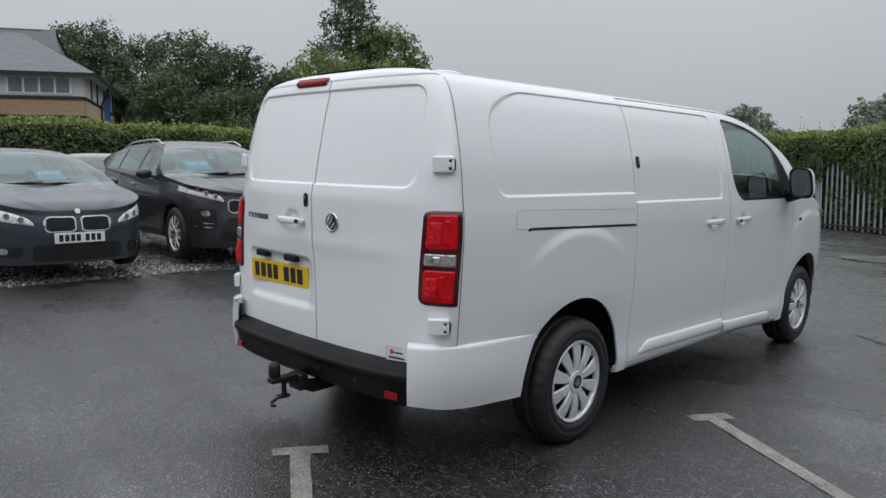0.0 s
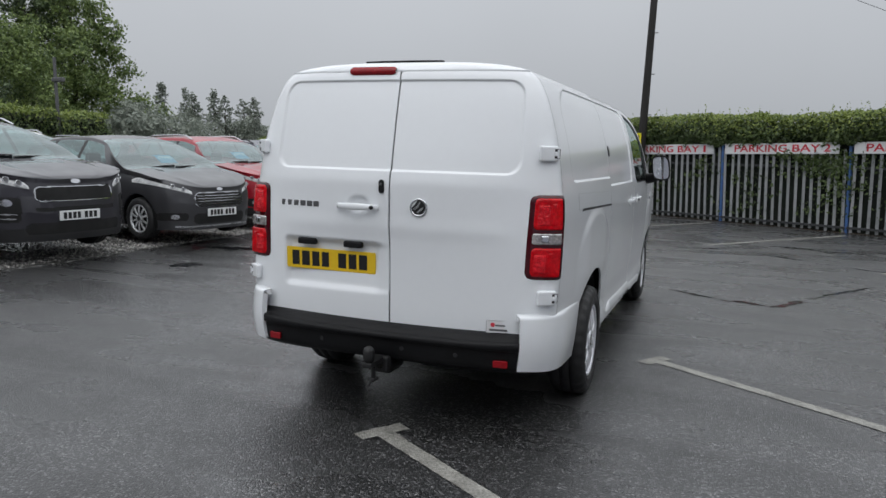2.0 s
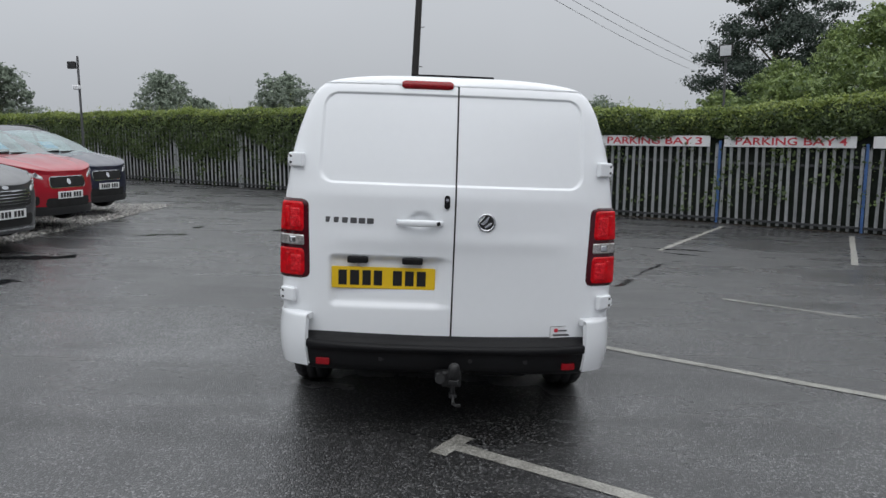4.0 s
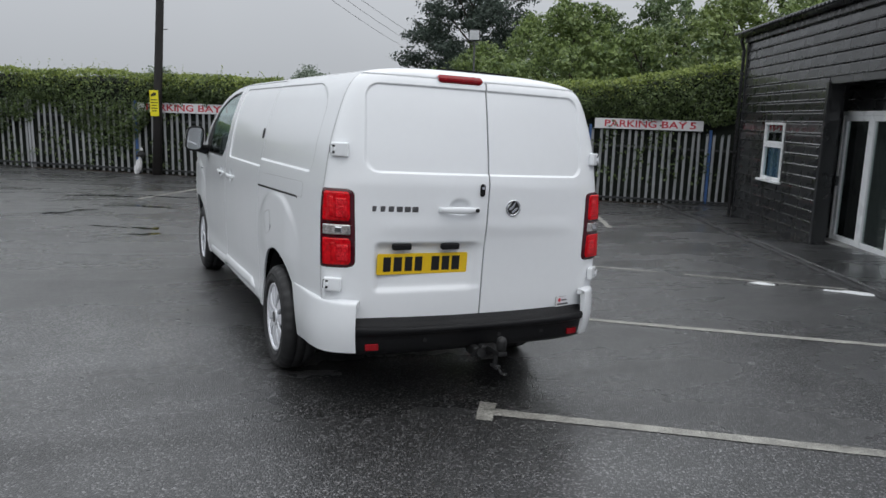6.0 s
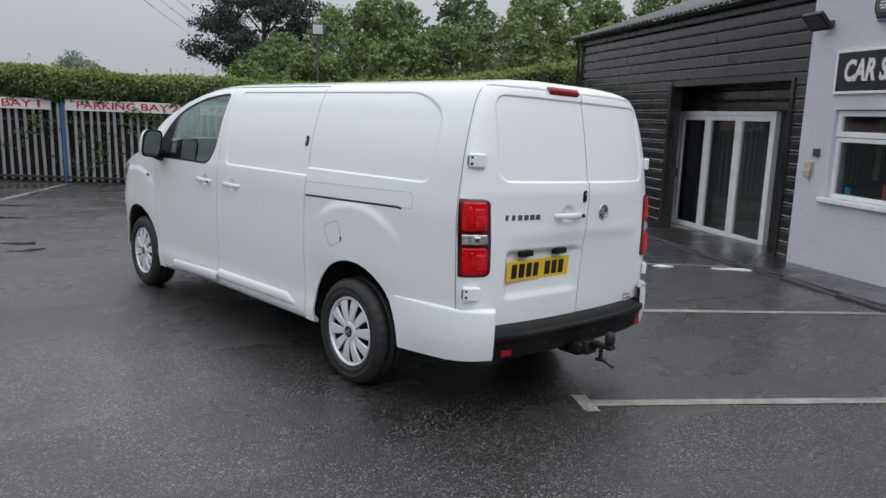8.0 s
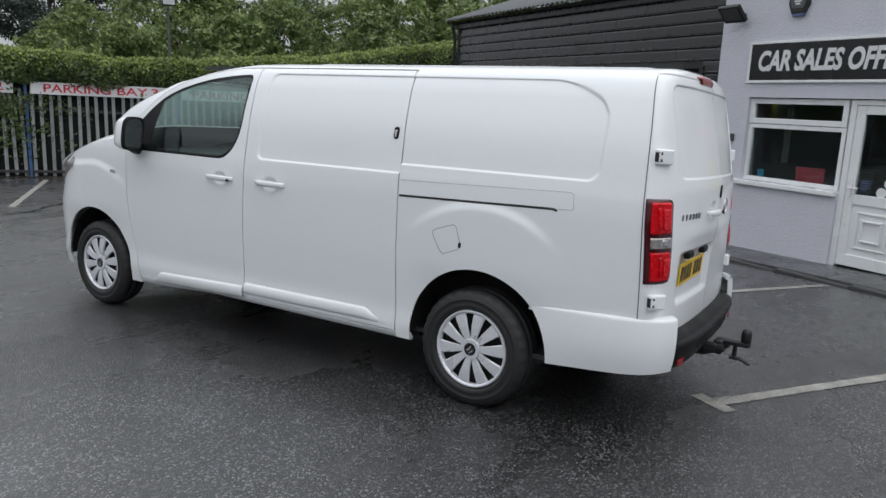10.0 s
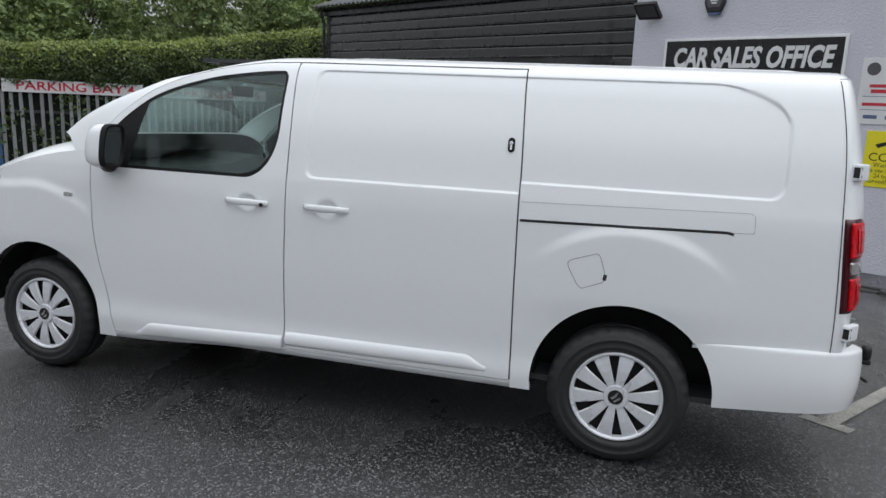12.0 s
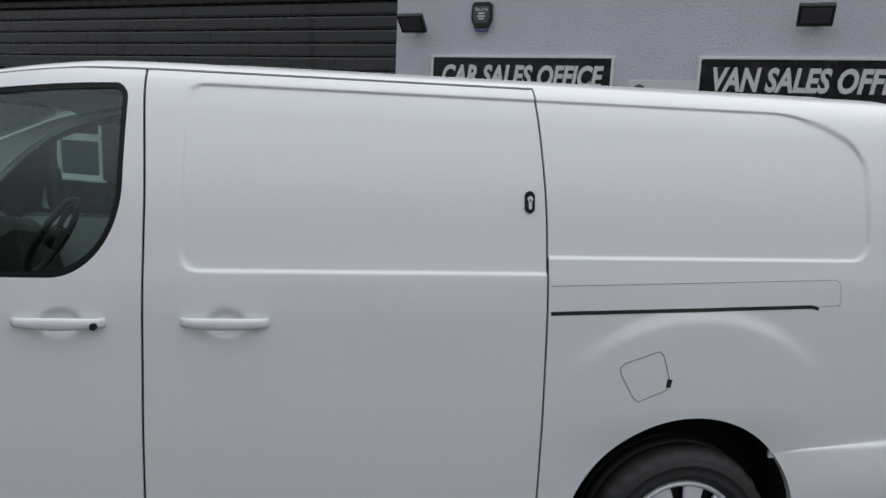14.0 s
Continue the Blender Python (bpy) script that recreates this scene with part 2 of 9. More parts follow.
def raw(name, verts, faces, mat, parent=None, smooth=False, label=""):
    """A mesh from arrays."""
    me = bpy.data.meshes.new(name)
    me.from_pydata([tuple(map(float, v)) for v in verts] if not isinstance(verts, np.ndarray) else verts.tolist(), [], faces if not isinstance(faces, np.ndarray) else faces.tolist())
    for mm in (mat if isinstance(mat, (list, tuple)) else [mat]):
        me.materials.append(mm)
    if smooth:
        me.shade_smooth()
    ob = new(name, me)
    if parent is not None:
        ob.parent = parent
    if label:
        ob["label"] = label
    return ob


def box(bm, x0, x1, y0, y1, z0, z1, bevel=0.0, seg=2, m=None):
    """A box between the given sides, with rounded edges."""
    ret = bmesh.ops.create_cube(bm, size=1.0)
    vs = ret["verts"]
    t = Matrix.Translation(((x0 + x1) / 2, (y0 + y1) / 2, (z0 + z1) / 2)) @ Matrix.Diagonal((x1 - x0, y1 - y0, z1 - z0, 1))
    bmesh.ops.transform(bm, matrix=(m @ t) if m is not None else t, verts=vs)
    if bevel:
        es = list({e for v in vs for e in v.link_edges})
        bmesh.ops.bevel(bm, geom=es, offset=bevel, segments=seg, profile=0.5, affect="EDGES", clamp_overlap=True)
    return bm


def boxed(*a, **k):
    return box(bmesh.new(), *a, **k)


def cyl(bm, p0, p1, r0, r1=None, n=16, caps=True):
    """A tapered round bar from p0 to p1."""
    p0, p1 = Vector(p0), Vector(p1)
    r1 = r0 if r1 is None else r1
    d = p1 - p0
    q = Vector((0, 0, 1)).rotation_difference(d.normalized()).to_matrix().to_4x4()
    bmesh.ops.create_cone(bm, cap_ends=caps, segments=n, radius1=r0, radius2=r1, depth=d.length, matrix=Matrix.Translation((p0 + p1) / 2) @ q)
    return bm


def tube(bm, pts, radii, n=8):
    """A round tube through points."""
    rings = []
    pts = [Vector(p) for p in pts]
    if not isinstance(radii, (list, tuple)):
        radii = [radii] * len(pts)
    for i, p in enumerate(pts):
        d = (pts[min(i + 1, len(pts) - 1)] - pts[max(i - 1, 0)]).normalized()
        q = Vector((0, 0, 1)).rotation_difference(d)
        rings.append([bm.verts.new(p + q @ Vector((math.cos(2 * math.pi * k / n), math.sin(2 * math.pi * k / n), 0)) * radii[i]) for k in range(n)])
    for a, b in zip(rings, rings[1:]):
        for k in range(n):
            bm.faces.new((a[k], a[(k + 1) % n], b[(k + 1) % n], b[k]))
    bm.faces.new(rings[0][::-1])
    bm.faces.new(rings[-1])
    return bm


def slab(bm, outline, thick, m=Matrix.Identity(4), bevel=0.0):
    """A flat shape in the XY plane of m, given as an outline, thick along its Z, with its front edge rounded."""
    lo = [bm.verts.new(m @ Vector((x, y, 0))) for x, y in outline]
    f = bm.faces.new(lo)
    r = bmesh.ops.extrude_face_region(bm, geom=[f])
    vs = [v for v in r["geom"] if isinstance(v, bmesh.types.BMVert)]
    off = (m.to_3x3() @ Vector((0, 0, thick)))
    bmesh.ops.translate(bm, vec=off, verts=vs)
    if bevel:
        es = list({e for v in vs for e in v.link_edges if all(w in vs for w in e.verts)})
        bmesh.ops.bevel(bm, geom=es, offset=bevel, segments=2, profile=0.5, affect="EDGES", clamp_overlap=True)
    return bm


def rounded(x0, x1, y0, y1, r, n=5):
    """The outline of a rectangle with round corners."""
    pts = []
    for cx, cy, a in ((x1 - r, y1 - r, 0), (x0 + r, y1 - r, 90), (x0 + r, y0 + r, 180), (x1 - r, y0 + r, 270)):
        for k in range(n + 1):
            t = radians(a + 90 * k / n)
            pts.append((cx + r * math.cos(t), cy + r * math.sin(t)))
    return pts


def lettering(name, text, size, mat, parent, m, width=None, depth=0.003, shear=0.0, bold=0.0, label=""):
    """Raised letters in the built-in font, as a mesh, centred at m."""
    cu = bpy.data.curves.new(name, "FONT")
    cu.body, cu.size, cu.extrude, cu.shear, cu.offset = text, size, depth, shear, bold
    cu.align_x, cu.align_y = "CENTER", "CENTER"
    cu.resolution_u = 3
    tmp = bpy.data.objects.new(name, cu)
    me = bpy.data.meshes.new_from_object(tmp)
    bpy.data.objects.remove(tmp)
    xs = [v.co.x for v in me.vertices]
    if width and xs:
        k = width / (max(xs) - min(xs))
        me.transform(Matrix.Diagonal((k, 1, 1, 1)))
    me.materials.clear()
    me.materials.append(mat)
    ob = new(name, me)
    ob.parent = parent
    ob.matrix_basis = m
    if label:
        ob["label"] = label
    return ob


def ground_z(x, y):
    """The yard falls gently from the gravel towards the offices, and levels off far out."""
    x, y = max(-16.0, min(14.0, x)), max(-14.0, min(24.0, y))
    return -0.0145 - 0.036 * x - 0.007 * y


YARD = Matrix.Rotation(radians(-30), 4, "Z")          # yard axes: x towards the offices, y towards the fence


def yard_z(a, b):
    p = YARD @ Vector((a, b, 0))
    return ground_z(p.x, p.y)


def in_yard(a, b, z=0.0, turn=0.0):
    return YARD @ Matrix.Translation((a, b, z)) @ Matrix.Rotation(radians(turn), 4, "Z")
# ---- ground ----
def ground_sheet():
    bm = bmesh.new()
    xs = [-400, -150, -60, -30] + [x * 2.0 for x in range(-9, 9)] + [20, 40, 100, 400]
    ys = [-400, -150, -60, -25] + [y * 2.0 for y in range(-7, 13)] + [40, 80, 160, 400]
    grid = [[bm.verts.new((x, y, ground_z(x, y))) for y in ys] for x in xs]
    for i in range(len(xs) - 1):
        for j in range(len(ys) - 1):
            bm.faces.new((grid[i][j], grid[i + 1][j], grid[i + 1][j + 1], grid[i][j + 1]))
    return tagged(part("ground", bm, ASPHALT, smooth=True), "dark wet asphalt yard with damp streaks", "ground", kind="structure")


ground_sheet()


def lay(name, outline, mat, lift, label, category, m=None, steps=1):
    """A thin layer that follows the yard's fall."""
    bm = bmesh.new()
    top = []
    for x, y in outline:
        p = (m @ Vector((x, y, 0))) if m is not None else Vector((x, y, 0))
        top.append(bm.verts.new((p.x, p.y, ground_z(p.x, p.y) + lift)))
    f = bm.faces.new(top)
    r = bmesh.ops.extrude_face_region(bm, geom=[f])
    vs = [v for v in r["geom"] if isinstance(v, bmesh.types.BMVert)]
    bmesh.ops.translate(bm, vec=(0, 0, -lift - 0.03), verts=vs)
    return tagged(part(name, bm, mat), label, category, kind="structure")


# gravel strip under the parked cars, with an uneven edge
edge = []
rng = random.Random(5)
for i in range(61):
    y = -9 + i * 0.36
    x = -5.68 + 0.05 * math.sin(y * 0.9) + rng.uniform(-0.05, 0.05)
    if y > 9.5:
        x -= (y - 9.5) ** 2 * 0.18
    edge.append((x, y))
lay("gravel_strip", edge + [(-24, 12.6), (-24, -9)], GRAVEL, 0.012, "wet grey gravel strip under the parked cars", "ground")

# kerbed path along the offices
bm = bmesh.new()
for b0 in [x * 1.0 for x in range(-8, 14)]:
    z0, z1 = yard_z(4.85, b0), yard_z(4.85, b0 + 1)
    vs = []
    for a, dz in ((4.85, -0.05), (4.85, 0.035), (4.87, 0.045), (6.4, 0.045), (6.4, -0.05)):
        vs.append((bm.verts.new((a, b0, z0 + dz)), bm.verts.new((a, b0 + 1, z1 + dz))))
    for p, q in zip(vs, vs[1:]):
        bm.faces.new((p[0], q[0], q[1], p[1]))
bmesh.ops.remove_doubles(bm, verts=bm.verts, dist=0.001)
path = part("pavement", bm, TARMAC_PATH)
path.matrix_basis = YARD
tagged(path, "dark wet tarmac path along the offices", "pavement", kind="structure")
KERB_DARK = material("dark_wet_edging", (0.045, 0.045, 0.046), 0.4, vary=0.4, bump=0.4)
bm = bmesh.new()
for b0 in [x * 0.92 for x in range(-8, 15)]:
    z = yard_z(4.8, b0 + 0.45)
    box(bm, 4.745, 4.845, b0, b0 + 0.91, z - 0.1, z + 0.03, 0.012)
kerb = part("kerb", bm, KERB_DARK)
kerb.matrix_basis = YARD
tagged(kerb, "low worn concrete edging along the path", "kerb", kind="structure")


def painted_line(a0, b0, a1, b1, width, tee=0.0):
    """A worn painted bay line, with a bar across its start."""
    u = Vector((a1 - a0, b1 - b0))
    length = u.length
    u.normalize()
    v = Vector((-u.y, u.x))
    bm = bmesh.new()
    n = max(2, int(length / 0.18))
    rr = random.Random(int(a0 * 97 + b0 * 31))

    def strip(p, d, w, ln, k):
        side = Vector((-d.y, d.x))
        rows = []
        for i in range(k + 1):
            c = p + d * (ln * i / k)
            e0, e1 = (w / 2 * (1 + rr.uniform(-0.14, 0.05)) for _ in range(2))
            rows.append([bm.verts.new((q.x, q.y, yard_z(q.x, q.y) + 0.004)) for q in (c - side * e0, c + side * e1)])
        for r0, r1 in zip(rows, rows[1:]):
            bm.faces.new((r0[0], r1[0], r1[1], r0[1]))
    start = Vector((a0, b0))
    strip(start + u * (0.1 if tee else 0), u, width, length - (0.1 if tee else 0), n)
    if tee:
        strip(start + u * 0.05 - v * tee / 2, v, 0.1, tee, 4)
    ob = part("bay_line", bm, LINE_PAINT)
    ob.matrix_basis = YARD
    return tagged(ob, "worn cream painted parking bay line on wet asphalt", "bay line", group="bay lines", kind="structure")


painted_line(0.54, -0.93, 4.7, -1.22, 0.095, 0.27)
painted_line(0.55, 1.385, 4.65, 1.10, 0.095, 0.26)
painted_line(1.25, 4.08, 2.55, 3.92, 0.06)
painted_line(2.85, 3.87, 4.6, 3.60, 0.07)
for a, b0, a1, b1 in ((-5.92, 13.3, -6.01, 8.1), (-2.80, 13.2, -3.25, 8.6), (0.15, 13.2, -0.15, 7.69), (2.67, 13.13, 2.60, 8.16)):
    painted_line(a, b0, a1, b1, 0.10)


# ---- palisade fence with blue posts and bay boards ----
FENCE_B = 13.935
PITCH = 2.966


def pale_mesh():
    bm = bmesh.new()
    prof = [(-0.034, 0.0), (-0.020, 0.006), (-0.011, 0.016), (0.0, 0.009), (0.011, 0.016), (0.020, 0.006), (0.034, 0.0)]
    lo = [bm.verts.new((x, -y, 0)) for x, y in prof]
    hi = [bm.verts.new((x, -y, 1.74)) for x, y in prof]
    tips = [bm.verts.new((x, -0.03 if abs(x) < 0.03 else -0.045, 1.80 + dz)) for x, dz in ((-0.026, 0.02), (0.0, 0.045), (0.026, 0.02))]
    for i in range(6):
        bm.faces.new((lo[i], lo[i + 1], hi[i + 1], hi[i]))
    bm.faces.new((hi[0], hi[1], hi[2], tips[0]))
    bm.faces.new((hi[2], hi[3], hi[4], tips[1]))
    bm.faces.new((hi[4], hi[5], hi[6], tips[2]))
    me = bpy.data.meshes.new("pale")
    bm.to_mesh(me)
    bm.free()
    me.materials.append(STEEL)
    return me


PALE = pale_mesh()


def fence_panel(a0, n, posts, blue):
    z0, z1 = yard_z(a0, FENCE_B), yard_z(a0 + PITCH, FENCE_B)
    f = thing("palisade_fence", "galvanised steel palisade fence panel overgrown by a hedge", "fence", in_yard(a0, FENCE_B, z0), group="fence panels", kind="structure")
    drop = z1 - z0
    for zz, back in ((0.12, -0.050), (1.42, 0.0)):
        bm = bmesh.new()
        vs = []
        for x, dz in ((0.02, 0.0), (PITCH - 0.02, drop)):
            vs.append([bm.verts.new((x, yy + back, zz + dz + e)) for yy, e in ((0.002, -0.025), (0.002, 0.025), (0.045, 0.025), (0.045, -0.025))])
        for k in range(4):
            bm.faces.new((vs[0][k], vs[0][(k + 1) % 4], vs[1][(k + 1) % 4], vs[1][k]))
        bm.faces.new(vs[0])
        bm.faces.new(vs[1])
        part("rail", bm, STEEL_DARK, f)
    part("post", boxed(-0.03, 0.03, -0.02, 0.06, -0.1, 1.92, 0.006), BLUE_POST if blue else STEEL, f, "blue painted steel post" if blue else "")
    rr = random.Random(int(a0 * 10) + 400)
    for i in range(n):
        p = new("pale", PALE)
        p.parent = f
        x = PITCH * (i + 0.5) / n
        p.matrix_basis = Matrix.Translation((x, -0.004, drop * x / PITCH + 0.03 + rr.uniform(-0.02, 0.02))) @ Matrix.Rotation(radians(rr.uniform(-0.9, 0.9)), 4, "Y")
    return f


for k in range(-8, 7):
    fence_panel(-6.04 + (k - 1) * PITCH, 17, 1, k >= 1 and k <= 5 or k == 0)

for k in range(5):
    a0 = -9.006 + k * PITCH
    s = thing("bay_sign", "long white board with red capital letters on the palisade fence", "sign", in_yard(a0 + 0.09, FENCE_B - 0.055, 1.432 - 0.010 * (a0 + 0.09)), group="parking bay signs")
    s.matrix_basis = s.matrix_basis @ Matrix.Rotation(math.atan(0.010), 4, "Y")
    part("board", boxed(0, 2.66, -0.012, 0.008, 0, 0.25, 0.003), SIGN_WHITE, s)
    for word, at, wide in (("PARKING", 0.88, 1.27), ("BAY", 1.94, 0.62), (str(k + 1), 2.41, 0.06 if k == 0 else 0.15)):
        lettering("word", word, 0.232, SIGN_RED, s, Matrix.Translation((at, -0.014, 0.12)) @ Matrix.Rotation(radians(90), 4, "X"), width=wide, bold=0.003)
# ---- the black clad workshop ----
BW = 5.72      # its front wall


def wall_with_openings(name, a_front, thick, b0, b1, z0, z1, openings, mat, label):
    """An upright wall along the yard's y axis, with real openings (b0, b1, z0, z1)."""
    bm = bmesh.new()
    bs = sorted({b0, b1, *[o[0] for o in openings], *[o[1] for o in openings]})
    zs = sorted({z0, z1, *[o[2] for o in openings], *[o[3] for o in openings]})
    for i in range(len(bs) - 1):
        for j in range(len(zs) - 1):
            cb, cz = (bs[i] + bs[i + 1]) / 2, (zs[j] + zs[j + 1]) / 2
            if any(o[0] < cb < o[1] and o[2] < cz < o[3] for o in openings):
                continue
            box(bm, a_front, a_front + thick, bs[i], bs[i + 1], zs[j], zs[j + 1])
    bmesh.ops.remove_doubles(bm, verts=bm.verts, dist=0.0005)
    ob = part(name, bm, mat)
    ob.matrix_basis = YARD
    return tagged(ob, label, "wall", kind="structure")


WZ0, EAVE = -0.55, 3.42
shed_wall = wall_with_openings("wall_workshop", BW + 0.03, 0.2, 3.71, 11.4, WZ0, EAVE, [(4.15, 7.36, WZ0, 2.24), (9.00, 9.93, 0.57, 1.62)], CLADDING, "black clad workshop wall")


def cladding_board_mesh(length):
    bm = bmesh.new()
    prof = [(0.0, 0.0), (-0.030, 0.0), (-0.036, 0.006), (-0.036, 0.014), (-0.028, 0.022), (-0.022, 0.030), (-0.020, 0.150), (-0.012, 0.172), (-0.006, 0.182), (0.0, 0.182)]
    ends = []
    for b in (0, length):
        ends.append([bm.verts.new((x, b, z)) for x, z in prof])
    n = len(prof)
    for i in range(n):
        bm.faces.new((ends[0][i], ends[0][(i + 1) % n], ends[1][(i + 1) % n], ends[1][i]))
    bm.faces.new(ends[0])
    bm.faces.new(ends[1])
    bmesh.ops.recalc_face_normals(bm, faces=bm.faces)
    me = bpy.data.meshes.new("cladding_board")
    bm.to_mesh(me)
    bm.free()
    me.materials.append(CLADDING)
    return me


BOARDS = {}


def clad(b0, b1, z, front, parent):
    ln = round(b1 - b0, 3)
    if ln < 0.05:
        return
    if ln not in BOARDS:
        BOARDS[ln] = cladding_board_mesh(ln)
    o = new("cladding_board", BOARDS[ln])
    o.parent = parent
    o.matrix_basis = Matrix.Translation((front, b0, z))


rng = random.Random(11)
for i in range(22):
    z = WZ0 + 0.02 + i * 0.18
    if z > EAVE - 0.12:
        break
    cuts = [3.73]
    x = 3.73 + rng.uniform(0.8, 2.4)
    while x < 11.0:
        cuts.append(round(x, 1))
        x += rng.choice((1.9, 2.4, 2.9))
    cuts.append(11.4)
    holes = []
    if z < 2.20:
        holes.append((4.15, 7.36))
    if 0.42 < z < 1.62:
        holes.append((8.94, 9.99))
    for c0, c1 in zip(cuts, cuts[1:]):
        spans = [(c0, c1 - 0.006)]
        for h0, h1 in holes:
            spans = [s for p, q in spans for s in ((p, min(q, h0)), (max(p, h1), q)) if s[1] - s[0] > 0.05]
        for p, q in spans:
            clad(p, q, z, BW + 0.03, shed_wall)

# recess with its own boarded back wall and sides
back = wall_with_openings("wall_recess", 6.28, 0.15, 4.0, 8.0, WZ0, 2.3, [(5.05, 7.79, WZ0, 1.80)], CLADDING, "black boarded wall at the back of the recess")
for i in range(3):
    clad(4.15, 7.80, 1.82 + i * 0.18, 6.275, back)
bm = boxed(BW + 0.23, 6.18, 7.82, 7.96, WZ0, 2.24)
box(bm, BW + 0.23, 6.28, 4.0, 4.15, WZ0, 2.24)
box(bm, BW + 0.02, 6.28, 4.0, 7.96, 2.245, 2.36)
ob = part("trim", bm, CLADDING)
ob.matrix_basis = YARD
tagged(ob, "black boarded sides of the door recess", "wall", kind="structure")
# corner and opening trims
bm = boxed(BW - 0.012, BW + 0.05, 11.36, 11.44, WZ0, EAVE, 0.006)
box(bm, BW - 0.010, BW + 0.05, 7.32, 7.40, WZ0, 2.28, 0.006)
box(bm, BW - 0.010, BW + 0.05, 4.11, 4.19, WZ0, 2.28, 0.006)
ob = part("trim", bm, CLADDING)
ob.matrix_basis = YARD
tagged(ob, "black corner boards on the workshop", "trim", kind="structure")
bm = boxed(BW + 0.06, 14, 11.2, 11.38, WZ0, EAVE)
box(bm, 13.8, 14, 3.71, 11.2, WZ0, EAVE)
ob = part("wall_workshop_side", bm, CLADDING)
ob.matrix_basis = YARD
tagged(ob, "black clad end wall of the workshop", "wall", kind="structure")


def corrugated_roof():
    bm = bmesh.new()
    rows = []
    for k in range(0, 4 * 62):
        b = 3.66 + k * 8.04 / 247
        w = 0.022 * math.cos(2 * math.pi * (b / 0.146))
        rows.append([bm.verts.new((a, b, z + w)) for a, z in ((BW - 0.22, EAVE + 0.03), (BW + 2.2, EAVE + 0.85), (9.8, EAVE + 1.55))])
    for r0, r1 in zip(rows, rows[1:]):
        for j in range(2):
            bm.faces.new((r0[j], r1[j], r1[j + 1], r0[j + 1]))
    r = bmesh.ops.extrude_face_region(bm, geom=bm.faces[:])
    bmesh.ops.translate(bm, vec=(0, 0, -0.012), verts=[v for v in r["geom"] if isinstance(v, bmesh.types.BMVert)])
    ob = part("roof", bm, ROOF_SHEET, smooth=True)
    ob.matrix_basis = YARD
    return tagged(ob, "weathered grey corrugated sheet roof", "roof", kind="structure")


corrugated_roof()
# fascia, gutter and downpipe
bm = boxed(BW - 0.03, BW + 0.02, 3.71, 11.55, EAVE - 0.16, EAVE + 0.0, 0.006)
ob = part("fascia", bm, GUTTER)
ob.matrix_basis = YARD
tagged(ob, "black painted fascia board under the eave", "trim", kind="structure")
bm = bmesh.new()
for seg in range(12):
    t0, t1 = math.pi * seg / 12, math.pi * (seg + 1) / 12
    q = [(BW - 0.10 - 0.06 * math.cos(t), EAVE - 0.0 - 0.06 * math.sin(t)) for t in (t0, t1)]
    p = [bm.verts.new((q[i][0], b, q[i][1])) for b in (3.71, 11.65) for i in (0, 1)]
    bm.faces.new((p[0], p[1], p[3], p[2]))
bmesh.ops.remove_doubles(bm, verts=bm.verts, dist=0.0005)
r = bmesh.ops.extrude_face_region(bm, geom=bm.faces[:])
bmesh.ops.translate(bm, vec=(0, 0, 0.006), verts=[v for v in r["geom"] if isinstance(v, bmesh.types.BMVert)])
g = part("gutter", bm, GUTTER, smooth=True)
g.matrix_basis = YARD
tagged(g, "black half-round plastic gutter", "gutter", kind="structure")
bm = bmesh.new()
tube(bm, [(BW - 0.10, 11.52, EAVE - 0.05), (BW - 0.10, 11.52, EAVE - 0.14), (BW - 0.045, 11.50, EAVE - 0.30), (BW - 0.045, 11.50, WZ0 + 0.1)], 0.036, 10)
for zz in (0.4, 1.6, 2.6):
    cyl(bm, (BW - 0.045, 11.50, zz), (BW - 0.045, 11.50, zz + 0.05), 0.044, n=12)
g = part("downpipe", bm, GUTTER, smooth=False)
g.matrix_basis = YARD
tagged(g, "black round downpipe at the workshop corner", "downpipe", kind="structure")


def pane_frame(parent, b0, b1, z0, z1, a, w=0.055, d=0.07, pane=True, tint=None):
    """A white frame round a pane; the pane sits back in it."""
    bm = bmesh.new()
    box(bm, a, a + d, b0, b0 + w, z0, z1, 0.006)
    box(bm, a, a + d, b1 - w, b1, z0, z1, 0.006)
    box(bm, a, a + d, b0 + w, b1 - w, z0, z0 + w, 0.006)
    box(bm, a, a + d, b0 + w, b1 - w, z1 - w, z1, 0.006)
    fr = part("window_frame", bm, UPVC, parent)
    if pane:
        p = part("pane", boxed(a + d * 0.5, a + d * 0.5 + 0.006, b0 + w - 0.004, b1 - w + 0.004, z0 + w - 0.004, z1 - w + 0.004), tint or PANE, fr)
        p.visible_shadow = False
    return fr


# small window in the clad wall
w1 = thing("window_1", "small white plastic window with a blue blind in a black wall", "window", YARD.copy(), kind="structure")
pane_frame(w1, 8.98, 9.95, 0.56, 1.22, BW + 0.0)
pane_frame(w1, 8.98, 9.95, 1.225, 1.64, BW + 0.0)
part("window_sill", boxed(BW - 0.06, BW + 0.05, 8.90, 10.03, 0.515, 0.558, 0.008), UPVC, w1)
BLIND_BLUE = material("pale_blue_blind", (0.12, 0.25, 0.42), 0.7, vary=0.3, scale=2)
part("blind", boxed(BW + 0.10, BW + 0.11, 9.02, 9.9, 0.6, 1.2), BLIND_BLUE, w1, "pale blue blind")

